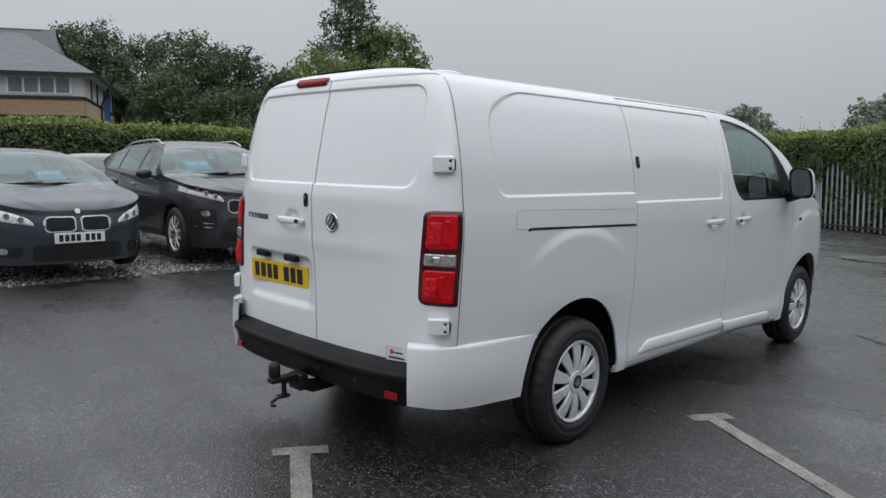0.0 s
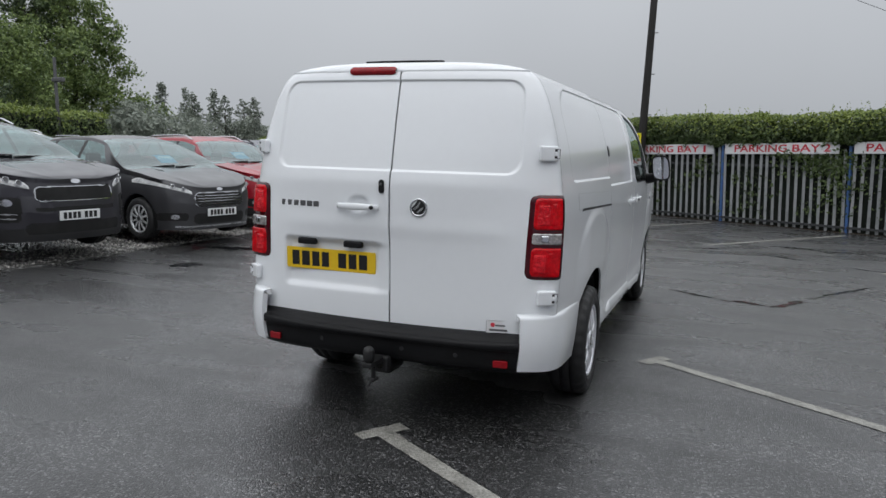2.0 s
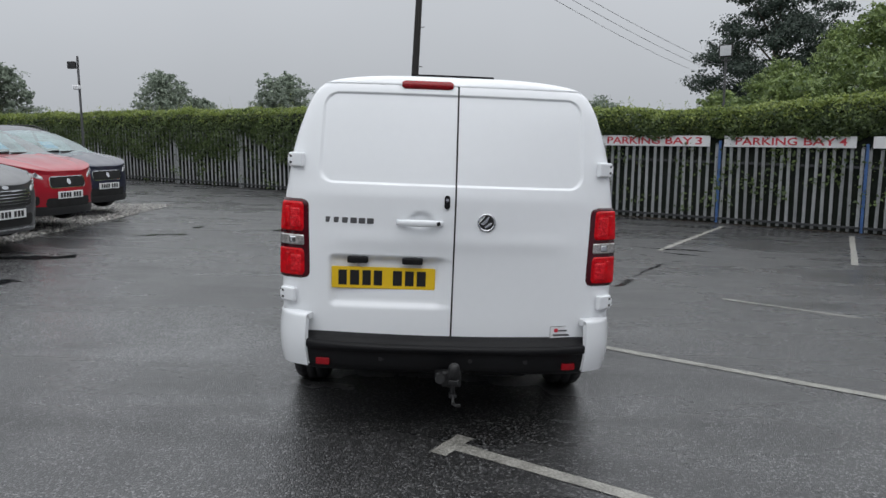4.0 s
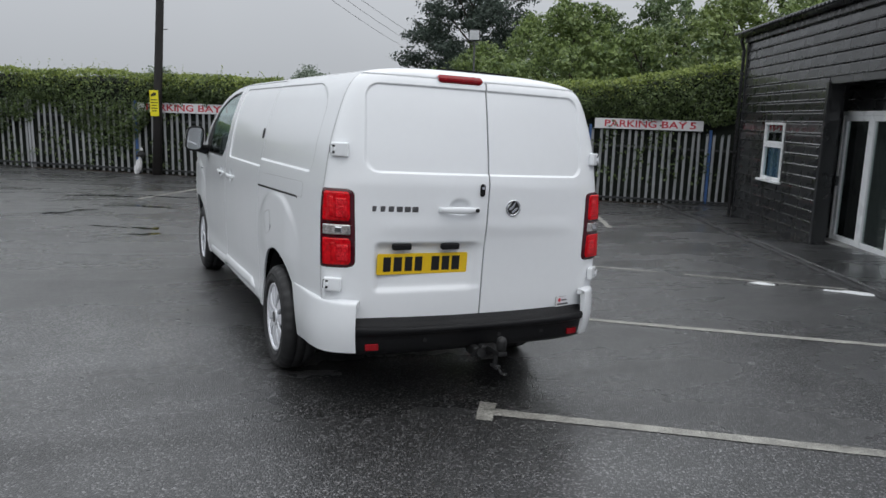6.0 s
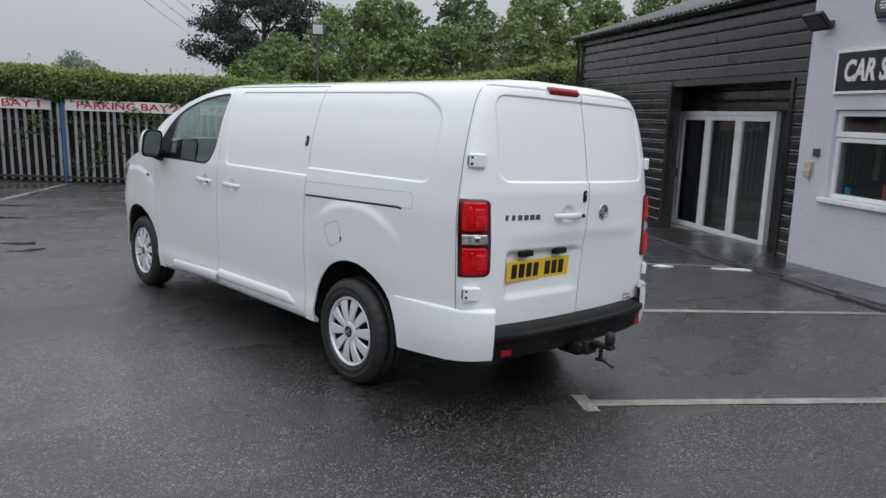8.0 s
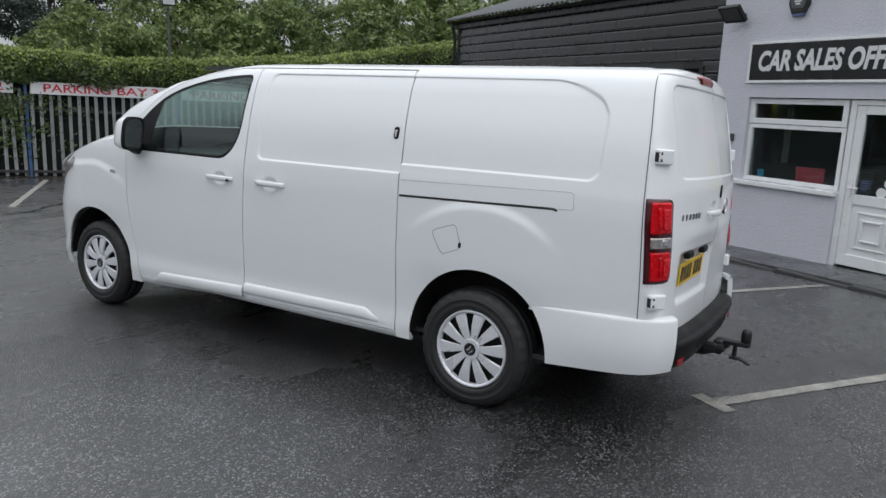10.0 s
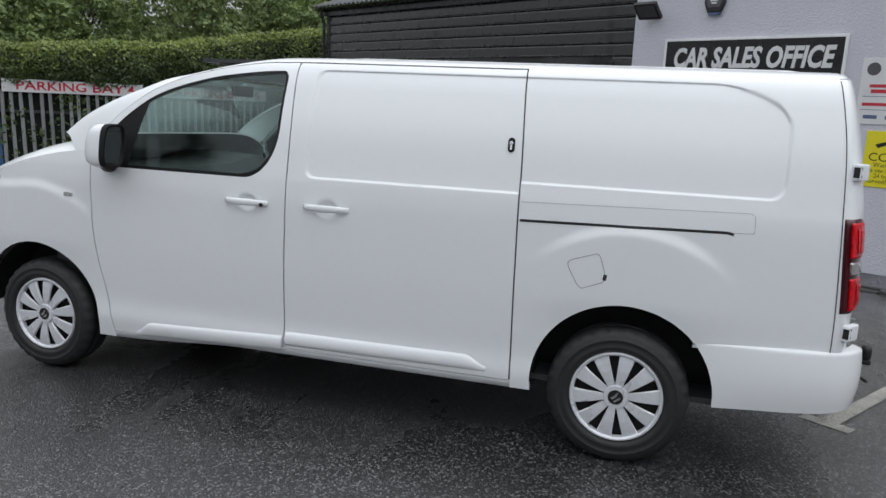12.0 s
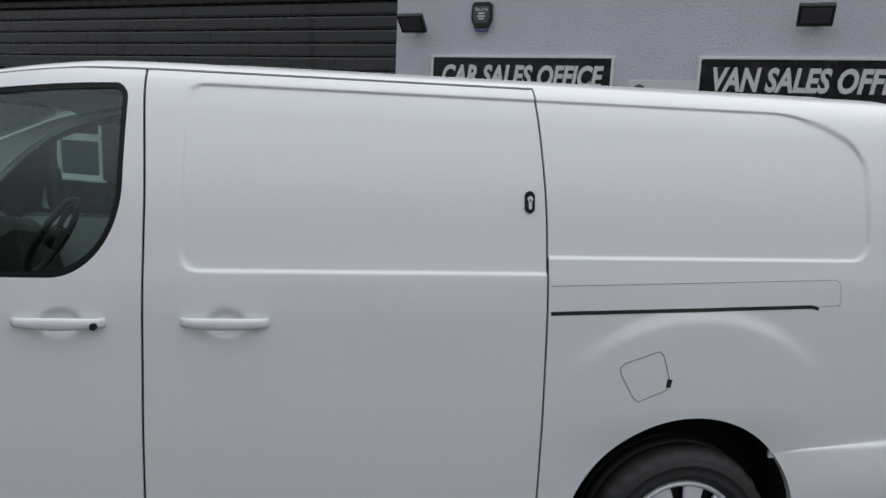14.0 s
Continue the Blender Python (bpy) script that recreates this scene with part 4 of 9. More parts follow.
    ribbon("sliding_rail", [(0.50, 1.117), (-0.40, 1.137), (-0.425, 1.130)], 0.012, 0.0012, SEAM)
    ribbon("rail_cover_seam", [(0.50, 1.202), (-0.485, 1.226), (-0.502, 1.216), (-0.507, 1.150), (-0.502, 1.141)], 0.0018, 0.0006, GREY_SEAM)
    ribbon("rail_cover_seam", [(-0.43, 1.138), (-0.505, 1.141)], 0.0022, 0.0006, GREY_SEAM)
    if sign < 0:
        ribbon("fuel_flap_seam", [(0.265, 0.945), (0.262, 0.925), (0.215, 0.845), (0.195, 0.832), (0.105, 0.868), (0.090, 0.888), (0.122, 0.985), (0.135, 0.998), (0.25, 0.960), (0.265, 0.945)], 0.0032, 0.0009, GREY_SEAM)
        ribbon("fuel_flap_notch", [(0.098, 0.878), (0.094, 0.905)], 0.016, 0.0012, SEAM)
    # panel gaps, as the dark channel behind each shut line
    for f, z0, z1 in ((gap_rear, 0.30, 1.80), (gap_mid, 0.30, 1.80), (gap_front, 0.30, 1.24)):
        zz = np.linspace(z0, z1, 40)
        V2, F = [], []
        for z in zz:
            for k in (-0.012, 0.012):
                y = float(f(z)) + k
                V2.append((sign * (float(side_x(y, z)) - 0.016), y, z))
        F = [[2 * i, 2 * i + 2, 2 * i + 3, 2 * i + 1] for i in range(39)]
        raw("door_seal", V2, F, SEAM, van)
    yy = np.linspace(-0.8, 2.3, 60)
    V2 = []
    for y in yy:
        zt = float(roof_side(y))
        for z in (zt - 0.012, zt + 0.006):
            V2.append((sign * (float(side_x(y, z)) - 0.020), y, z))
    raw("roof_seal", V2, [[2 * i, 2 * i + 2, 2 * i + 3, 2 * i + 1] for i in range(59)], SEAM, van)
    # door locks and handles
    def on_side(y, z, lift=0.0):
        n = Vector((float(side_x(y, z)) - float(side_x(y, z + 0.02)), 0, 0.02)).normalized()
        tilt = math.atan2(float(side_x(y, z - 0.05) - side_x(y, z + 0.05)), 0.1)
        m = Matrix.Translation((sign * (float(side_x(y, z)) + lift), y, z)) @ Matrix.Rotation(-sign * tilt, 4, "Y")
        # local x along the van's rear, y up, z outwards
        return m @ Matrix(((0, 0, sign, 0), (sign, 0, 0, 0), (0, 1, 0, 0), (0, 0, 0, 1)))
    lk = part("lock_plate", slab(bmesh.new(), rounded(-0.016, 0.016, -0.034, 0.034, 0.016), 0.006, on_side(0.572, 1.455, 0.0), 0.002), TRIM_BLACK, van, "black oval lock plate")
    bm = bmesh.new()
    m = on_side(0.572, 1.455, 0.006)
    cyl(bm, m @ Vector((0, 0.010, 0)), m @ Vector((0, 0.010, 0.003)), 0.009, n=14)
    slab(bm, rounded(-0.005, 0.005, -0.022, 0.010, 0.004), 0.003, m)
    part("lock_barrel", bm, CHROME, lk)
    for hy in (1.465, 1.91):
        y0, y1 = hy - 0.12, hy + 0.125
        bm = bmesh.new()
        rings = []
        for k in range(15):
            t = k / 14
            y = y0 + (y1 - y0) * t
            z = 1.088 - 0.008 * (t - 0.5) + 0.010 * t
            lift = 0.030 * (math.sin(math.pi * min(1, max(0, t))) ** 0.5) + 0.004
            h = 0.013 + 0.005 * math.sin(math.pi * t)
            base = float(half_width(y) + tumble(z))
            ring = []
            for q in range(10):
                a = 2 * math.pi * q / 10
                ring.append(bm.verts.new((sign * (base + lift - 0.006 + 0.008 * math.cos(a)), y, z + h * math.sin(a))))
            rings.append(ring)
        for r0, r1 in zip(rings, rings[1:]):
            for q in range(10):
                bm.faces.new((r0[q], r0[(q + 1) % 10], r1[(q + 1) % 10], r1[q]))
        bm.faces.new(rings[0])
        bm.faces.new(rings[-1])
        h = part("door_handle", bm, VAN_PAINT, van, smooth=True)
        if hy > 1.8:
            mm = on_side(hy - 0.095, 1.085, 0.0)
            part("lock_barrel", cyl(bmesh.new(), mm @ Vector((0, 0, 0.02)), mm @ Vector((0, 0, 0.028)), 0.010, n=16), SEAM, h)
    # side repeater
    mm = on_side(3.03, 1.045, 0.0)
    rp = part("side_repeater", slab(bmesh.new(), rounded(-0.030, 0.030, -0.013, 0.013, 0.012), 0.008, mm, 0.003), CHROME, van)
    # cab side window: glass, black surround, quarter panel
    def pane_fn(u, v):
        y = 1.73 + u * 1.15
        z = 1.195 + v * 0.60
        return np.stack([sign * (side_x(y, z) - 0.009), y, z], -1)
    g = patch("side_window", VAN_GLASS, van, pane_fn, grid(60), grid(34), lambda y, z: -(window_d(y, z) - 0.012), 0.018, flip=flip)
    g.visible_shadow = False
    def frame_fn(u, v):
        y = 1.73 + u * 1.15
        z = 1.19 + v * 0.60
        return np.stack([sign * (side_x(y, z) - 0.004), y, z], -1)
    keep = lambda y, z: np.minimum(window_d(y, z) + 0.016, 0.006 - window_d(y, z))
    patch("window_surround", TRIM_BLACK, van, frame_fn, grid(240), grid(126), keep, 0.005, flip=flip)
    # black corner panel in front of the glass, and the mirror
    quarter = lambda y, z: np.minimum(-(window_d(y, z) - 0.004), y - (2.560 + 0.30 * (1.52 - z)))
    def qf(u, v):
        y = 2.5 + u * 0.40
        z = 1.19 + v * 0.42
        return np.stack([sign * (side_x(y, z) - 0.002), y, z], -1)
    patch("quarter_panel", TRIM_BLACK, van, qf, grid(60), grid(62), quarter, 0.0075, flip=flip)
    # mirror: painted back shell, black rim and arm, silvered glass
    mx, my, mz = sign * 1.05, 2.665, 1.335
    bm = bmesh.new()
    rings = []
    for k, (dy, s2) in enumerate(((0.105, 0.35), (0.100, 0.62), (0.075, 0.86), (0.035, 0.97), (0.0, 1.0), (-0.035, 1.0))):
        ring = []
        for q in range(28):
            a = 2 * math.pi * q / 28
            ca, sa = math.cos(a), math.sin(a)
            rx = 0.078 * abs(ca) ** 0.55 * (1 if ca > 0 else -1)
            rz = 0.112 * abs(sa) ** 0.55 * (1 if sa > 0 else -1)
            ring.append(bm.verts.new((mx + sign * rx * s2 - sign * 0.012 * rz / 0.1, my + dy * 0.85, mz + rz * s2)))
        rings.append(ring)
    for r0, r1 in zip(rings, rings[1:]):
        for q in range(28):
            bm.faces.new((r0[q], r0[(q + 1) % 28], r1[(q + 1) % 28], r1[q]))
    bm.faces.new(rings[0])
    mirror = part("door_mirror", bm, VAN_PAINT, van, "white shelled door mirror with black rim", smooth=True)
    bm = bmesh.new()
    prev = None
    for dy, s2 in ((-0.028, 1.012), (-0.055, 1.0), (-0.058, 0.90), (-0.045, 0.87)):
        ring = []
        for q in range(28):
            a = 2 * math.pi * q / 28
            ca, sa = math.cos(a), math.sin(a)
            rx = 0.078 * abs(ca) ** 0.55 * (1 if ca > 0 else -1)
            rz = 0.112 * abs(sa) ** 0.55 * (1 if sa > 0 else -1)
            ring.append(bm.verts.new((mx + sign * rx * s2 - sign * 0.012 * rz / 0.1, my + dy, mz + rz * s2)))
        if prev:
            for q in range(28):
                bm.faces.new((prev[q], prev[(q + 1) % 28], ring[(q + 1) % 28], ring[q]))
        prev = ring
    part("mirror_rim", bm, TRIM_BLACK, mirror, smooth=True)
    bm = bmesh.new()
    bm.faces.new([bm.verts.new((mx + sign * (0.068 * abs(math.cos(a)) ** 0.55 * (1 if math.cos(a) > 0 else -1)) - sign * 0.012 * (0.11 * math.sin(a)) / 0.1, my - 0.046, mz + 0.098 * abs(math.sin(a)) ** 0.55 * (1 if math.sin(a) > 0 else -1)))
                  for a in [2 * math.pi * (q + 0.5) / 28 for q in range(28)]])
    part("mirror_glass", bm, MIRROR, mirror)
    bm = bmesh.new()
    tube(bm, [(sign * 0.885, 2.76, 1.235), (sign * 0.94, 2.75, 1.232), (sign * 1.01, 2.70, 1.25), (sign * 1.04, 2.69, 1.28)], [0.055, 0.046, 0.040, 0.035], 12)
    part("mirror_arm", bm, TRIM_BLACK, mirror, smooth=True)


GREY_SEAM = material("pressed_seam", (0.27, 0.275, 0.28), 0.5, vary=0.1)
both_sides(-1)
both_sides(1)

# ---- rear end ----
rear_y = smooth_table([0.50, 0.62, 0.75, 0.90, 1.05, 1.15, 1.25, 1.33, 1.45, 1.79, 1.83], [-0.985, -0.990, -0.992, -0.998, -1.010, -1.016, -1.018, -1.006, -0.985, -0.905, -0.885])
round_n = smooth_table([0.5, 0.84, 1.2, 1.5, 1.83], [2.9, 2.75, 2.15, 2.15, 2.4])
SPLIT = 0.020


def rear_pt(x, z, lift=0.0):
    """A point on the rear end: flat in the middle, rounded into the sides."""
    x, z = np.asarray(x, float), np.asarray(z, float)
    ys = rear_seam(z)
    xs = half_width(ys) + tumble(z)
    n = round_n(z)
    yc = rear_y(z)
    k = np.clip(np.abs(x) / xs, 0, 0.9999)
    y = ys - (ys - yc) * (1 - k**n) ** (1 / n)
    return y - lift


def rear_dents(x, z):
    """Pressed upper panels, plate recess and handle hollow."""
    d = 0.0
    for x0, x1 in ((-0.655, SPLIT + 0.3), (SPLIT - 0.3, 0.655)):
        lean = (1.55 - z) * 0.10 * np.sign(x0 + x1)
        q = round_box(x - lean * 0.35, z, x0, x1, 1.318, 1.768, 0.075)
        ok = (x < SPLIT) if x0 < -0.5 else (x >= SPLIT)
        d = d + np.where(ok, 0.0100 * (1 - step(-0.010, 0.001, q)), 0)
    q = round_box(x, z, -0.605, -0.015, 0.695, 0.965, 0.035)
    d = d + 0.030 * (1 - step(-0.040, 0.006, q)) * (0.55 + 0.45 * step(0.70, 0.93, z))
    e = np.hypot((x + 0.150) / 0.068, (z - 1.150) / 0.045)
    d = d + 0.017 * (1 - step(0.5, 1.02, e))
    d = d - 0.004 * (1 - step(0.0, 0.07, np.abs(z - 1.045))) * (1 - step(0.5, 0.66, np.abs(x)))
    return d


def rear_fn(sign, x_in):
    def fn(u, v):
        z = 0.545 + v * (1.808 - 0.545)
        ys = rear_seam(z)
        xs = half_width(ys) + tumble(z)
        n = round_n(z)
        # even steps round the corner
        t0 = np.arcsin(np.clip(abs(x_in) / xs, 0, 1) ** (n / 2)) * (1 if x_in * sign >= 0 else -1)
        th = t0 + u * (np.pi / 2 - t0)
        kx = np.sign(th) * np.abs(np.sin(th)) ** (2 / n)
        yc = rear_y(z)
        y = ys - (ys - yc) * np.abs(np.cos(th)) ** (2 / n)
        x = sign * kx * xs
        nd = rear_dents(x, z)
        return np.stack([x, y + nd, z], -1)
    return fn


left_door = patch("rear_door", VAN_PAINT, van, rear_fn(-1, SPLIT - G - 0.0008), grid(120), grid(120, (0.612, 0.969, 0.13, 0.325), 0.012, 9), flange=0.012, flip=True)
right_door = patch("rear_door", VAN_PAINT, van, rear_fn(1, SPLIT + G + 0.0008), grid(120), grid(120, (0.612, 0.969), 0.012, 9), flange=0.012)
zz = np.linspace(0.55, 1.80, 50)
raw("door_seal", [(SPLIT + k, float(rear_pt(SPLIT, z)) + 0.024, z) for z in zz for k in (-0.014, 0.014)], [[2 * i, 2 * i + 1, 2 * i + 3, 2 * i + 2] for i in range(49)], SEAM, van)
for sign in (-1, 1):
    V2 = []
    for z in np.linspace(0.64, 1.80, 60):
        y = float(rear_seam(z))
        x = float(half_width(y) + tumble(z))
        V2 += [(sign * (x + 0.0012), y - 0.0035, z), (sign * (x + 0.0012), y + 0.0005, z)]
    raw("corner_gap", V2, [[2 * i, 2 * i + 1, 2 * i + 3, 2 * i + 2] for i in range(59)], SEAM, van)


# ---- roof ----
def roof_fn(u, v):
    y = -0.895 + (2.40 + 0.895) * v
    zs = roof_side(y)
    t = np.clip((-0.79 - y) / 0.105, 0, 1)
    n = 2.3
    xs = side_x(np.maximum(y, -0.79), np.minimum(zs, 1.812)) * (1 - t**n) ** (1 / n) + 1e-4
    w = 2 * u - 1
    sh = np.sign(w) * (1 - (1 - np.abs(w)) ** 1.7)
    rise = (0.052 - 0.004 * step(1.7, 2.4, y)) * (1 - t**2.2) ** 0.6
    z = zs + rise * (1 - np.abs(sh) ** 3.2) ** 0.7
    rib = 0.010 * (1 - step(0.02, 0.06, np.abs(np.abs(sh) * 0.72 - 0.32))) * step(-0.74, -0.62, y) * (1 - step(1.5, 1.7, y))
    return np.stack([sh * xs, y, z + rib], -1)


patch("roof_panel", VAN_PAINT, van, roof_fn, grid(72), grid(150), flange=0.006)


# header above the rear doors, with the high brake lamp
def header_fn(u, v):
    w = 2 * u - 1
    zt = 1.809 + v * 0.007
    x = w * 0.648
    return np.stack([x, rear_pt(x, 1.808) + 0.001 - 0 * v, zt], -1)


patch("rear_header", VAN_PAINT, van, header_fn, grid(60), grid(4))
stop = bmesh.new()
rows = []
for k in range(17):
    x = -0.262 + 0.255 * k / 16
    y = float(rear_pt(x, 1.81))
    e = 1.0 if 0 < k < 16 else 0.55
    rows.append([stop.verts.new((x, y - d2, 1.812 + h * e)) for d2, h in ((-0.01, -0.022), (0.012, -0.020), (0.016, 0.0), (0.008, 0.020), (-0.02, 0.022))])
for r0, r1 in zip(rows, rows[1:]):
    for j in range(4):
        stop.faces.new((r0[j], r1[j], r1[j + 1], r0[j + 1]))
part("high_brake_lamp", stop, REFLECTOR, van, "dark red high brake lamp", smooth=True)
bm = bmesh.new()
rows = []
for k in range(21):
    x = -0.22 + 0.42 * k / 20
    rows.append([bm.verts.new((x, -0.80 + 0.03 * (x / 0.3) ** 2 + dy, 1.867 + dz)) for dy, dz in ((-0.02, -0.012), (-0.022, 0.004), (0.01, 0.006), (0.012, -0.012))])
for r0, r1 in zip(rows, rows[1:]):
    for j in range(3):
        bm.faces.new((r0[j], r1[j], r1[j + 1], r0[j + 1]))
part("roof_lip", bm, TRIM_BLACK, van, "thin black lip on the roof's rear edge")
for x in (-0.42, 0.50):
    bm = bmesh.new()
    bmesh.ops.create_uvsphere(bm, u_segments=16, v_segments=8, radius=1.0, matrix=Matrix.Translation((x, -0.60, 1.842)) @ Matrix.Diagonal((0.055, 0.10, 0.016, 1)))
    part("roof_boss", bm, VAN_PAINT, van, smooth=True)


# ---- windscreen, pillars and front ----
def screen_fn(u, v):
    w = 2 * u - 1
    y0 = 2.40 + v * (2.98 - 2.40)
    zs = roof_side(y0)
    xs = side_x(y0, np.clip(zs, 1.2, 1.81)) - 0.05
    dy, dz = pillar_out(y0)
    y = y0 + dy + (0.10 + 0.34 * v) * (1 - np.abs(w) ** 2.2)
    z = zs + dz + 0.010 * (1 - v) * (1 - w * w) - 0.06 * v * (1 - w * w)
    return np.stack([w * xs, y, z], -1)


ws = patch("windscreen", PRIVACY, van, screen_fn, grid(40), grid(30), flip=False)
ws.visible_shadow = False


def pillar(sign):
    def fn(u, v):
        y0 = 2.30 + v * (2.98 - 2.30)
        zs = roof_side(y0)
        x0 = side_x(y0, np.clip(zs, 1.2, 1.812))
        k = u
        dy, dz = pillar_out(y0)
        x = x0 - 0.055 * k
        z = zs + dz * np.sin(k * np.pi / 2)
        y = y0 + dy * k
        return np.stack([sign * x, y, z], -1)
    patch("front_pillar", VAN_PAINT, van, fn, grid(10), grid(40), flange=0.01, flip=sign < 0)


pillar(-1)
pillar(1)
NOSE_S, NOSE_D = 3.42, 0.70
nose_top = smooth_table([2.88, 3.0, 3.3, 3.6, 3.85, 4.12], [1.300, 1.288, 1.228, 1.128, 1.022, 0.95])


def nose_fn(sign):
    def fn(u, v):
        # along the wing, then round the nose to the middle
        s = u * 1.65
        side = np.minimum(s, 0.54) / 0.54
        th = np.clip((s - 0.54) / 1.11, 0, 1) * np.pi / 2
        y_side = 2.888 + side * (NOSE_S - 2.888)
        yg = np.where(s < 0.54, y_side, NOSE_S + NOSE_D * np.sin(th) ** (2 / 2.9))
        zt = nose_top(yg)
        zb = 0.250 + 0.10 * step(0.35, 1.2, th)
        z = zb + v * (zt - zb)
        prof = np.sin(np.clip((z - 0.2) / 0.8, 0, 1) * np.pi) ** 0.5
        depth = NOSE_D * (0.90 + 0.10 * prof) * (1 - 0.16 * step(0.62, 1.0, z))
        xb = side_x(np.minimum(yg, NOSE_S), z)
        y_l = np.where(s < 0.54, gap_front(z) + G + (NOSE_S - gap_front(z) - G) * side, NOSE_S + depth * np.sin(th) ** (2 / 2.9))
        x = np.where(s < 0.54, side_x(y_l, z), xb * np.cos(th) ** (2 / 2.9))
        return np.stack([sign * x, y_l, z], -1)
    return fn


for sign in (-1, 1):
    patch("front_wing", VAN_PAINT, van, nose_fn(sign), grid(150), grid(96), lambda y, z: np.hypot(y - FRONT_ARCH[0], z - FRONT_ARCH[1]) - FRONT_ARCH[2], 0.011, 0.012, flip=sign > 0)


def bonnet_fn(u, v):
    w = 2 * u - 1
    y = 2.90 + v * (4.05 - 2.90)
    t = np.clip((y - NOSE_S) / (NOSE_D * 0.90), 0, 1)
    xs = np.where(y < NOSE_S, side_x(np.minimum(y, NOSE_S), nose_top(y)), side_x(NOSE_S, nose_top(y)) * (1 - t**2.9) ** (1 / 2.9)) + 1e-4
    z = nose_top(y) + 0.100 * (1 - np.abs(w) ** 6.0) * (1 - 0.8 * step(3.5, 4.05, y)) - 0.003
    return np.stack([w * xs, y, z], -1)


patch("bonnet", VAN_PAINT, van, bonnet_fn, grid(50), grid(50), flange=0.01)
for sign in (-1, 1):
    base = nose_fn(sign)
    def lamp_fn(u, v, base=base, sign=sign):
        q = base(0.365 + u * 0.34, 0.80 + v * 0.165 + 0.09 * (1 - u) * (1 - v))
        q = q.copy()
        q[..., 0] += sign * 0.006
        q[..., 1] += 0.006
        return q
    hl = patch("headlamp", LENS_CLEAR, van, lamp_fn, grid(30), grid(14), flange=0.01, flip=sign > 0, label="clear wrap-round headlamp")
part("front_grille", slab(bmesh.new(), rounded(-0.5, 0.5, 0.42, 0.62, 0.05), 0.02, Matrix.Translation((0, 4.12, 0)) @ Matrix(((1, 0, 0, 0), (0, 0, 1, 0), (0, 1, 0, 0), (0, 0, 0, 1))), 0.004), TRIM_BLACK, van)


# ---- rear bumper ----
def bumper_pt(x, k=0.0):
    """Plan of the bumper's outer face."""
    t = np.clip(np.abs(x) / 0.868, 0, 0.9999)
    return -0.62 - 0.455 * (1 - t**4.2) ** (1 / 4.2) + k


for sign in (-1, 1):
    def corner(u, v, sign=sign):
        n = 4.2
        th0 = math.asin((0.705 / 0.868) ** (n / 2))
        s = u
        wrap = np.clip(s / 0.55, 0, 1)
        th = th0 + wrap * (np.pi / 2 - th0)
        x = 0.868 * np.sin(th) ** (2 / n)
        y = -0.62 - 0.455 * np.cos(th) ** (2 / n)
        run = np.clip((s - 0.55) / 0.45, 0, 1)
        yq = np.where(s > 0.55, -0.62 + run * 0.25, y)
        zq = (0.395 - 0.055 * np.clip((yq + 1.0) / 0.6, 0, 1)) * (1 - np.clip(v / 0.85, 0, 1)) + 0.636 * np.clip(v / 0.85, 0, 1)
        cut = REAR_ARCH[0] - np.sqrt(np.maximum(REAR_ARCH[2] ** 2 - (zq - REAR_ARCH[1]) ** 2, 0))
        y = np.where(s > 0.55, -0.62 + run * (cut + 0.62), y)
        x = np.where(s > 0.55, 0.866 - 0.004 * run, x)
        z0 = 0.395 - 0.055 * np.clip((y + 1.0) / 0.6, 0, 1)
        z1 = 0.658 - 0.020 * np.clip((y + 0.9) / 0.5, 0, 1)
        vv = np.clip(v / 0.85, 0, 1)
        z = z0 + (z1 - z0) * vv
        near_arch = np.where(s > 0.55, run, 0.0)
        lean = (0.010 - 0.006 * near_arch) * np.sin(vv * np.pi) - 0.012 * (1 - vv) ** 3
        ledge = np.clip((v - 0.85) / 0.15, 0, 1)
        inn = lean - (0.045 - 0.037 * near_arch ** 0.6) * ledge
        cx = np.where(s > 0.55, 1.0, np.sin(th))
        cy = np.where(s > 0.55, 0.0, np.cos(th))
        z = z + 0.009 * (1 - near_arch) * np.sin(ledge * np.pi / 2)
        # arch cut at the front edge
        return np.stack([sign * (x + inn * cx), y - inn * cy, z], -1)
    patch("bumper_corner", VAN_PAINT, van, corner, grid(70), grid(30), None, 0.005, 0.03, flip=sign > 0)
bm = bmesh.new()
prof = [(0.10, 0.563), (0.060, 0.550), (0.034, 0.534), (0.030, 0.526), (0.026, 0.523), (0.012, 0.523), (0.004, 0.518), (0.0, 0.508), (0.001, 0.499), (0.006, 0.493), (0.016, 0.488), (0.019, 0.46), (0.024, 0.42), (0.034, 0.395), (0.060, 0.375), (0.12, 0.368)]
rows = []
for k in range(61):
    x = -0.725 + 1.45 * k / 60
    y = float(bumper_pt(x))
    rows.append([bm.verts.new((x, y + dy, z + (0.012 * (abs(x) / 0.7) ** 2 if z > 0.5 else 0))) for dy, z in prof])
for r0, r1 in zip(rows, rows[1:]):
    for j in range(len(prof) - 1):
        bm.faces.new((r0[j], r1[j], r1[j + 1], r0[j + 1]))
bm.faces.new(rows[0])
bm.faces.new(rows[-1])
bumper = part("rear_bumper", bm, TRIM_BLACK, van, "black plastic rear step bumper", smooth=True)
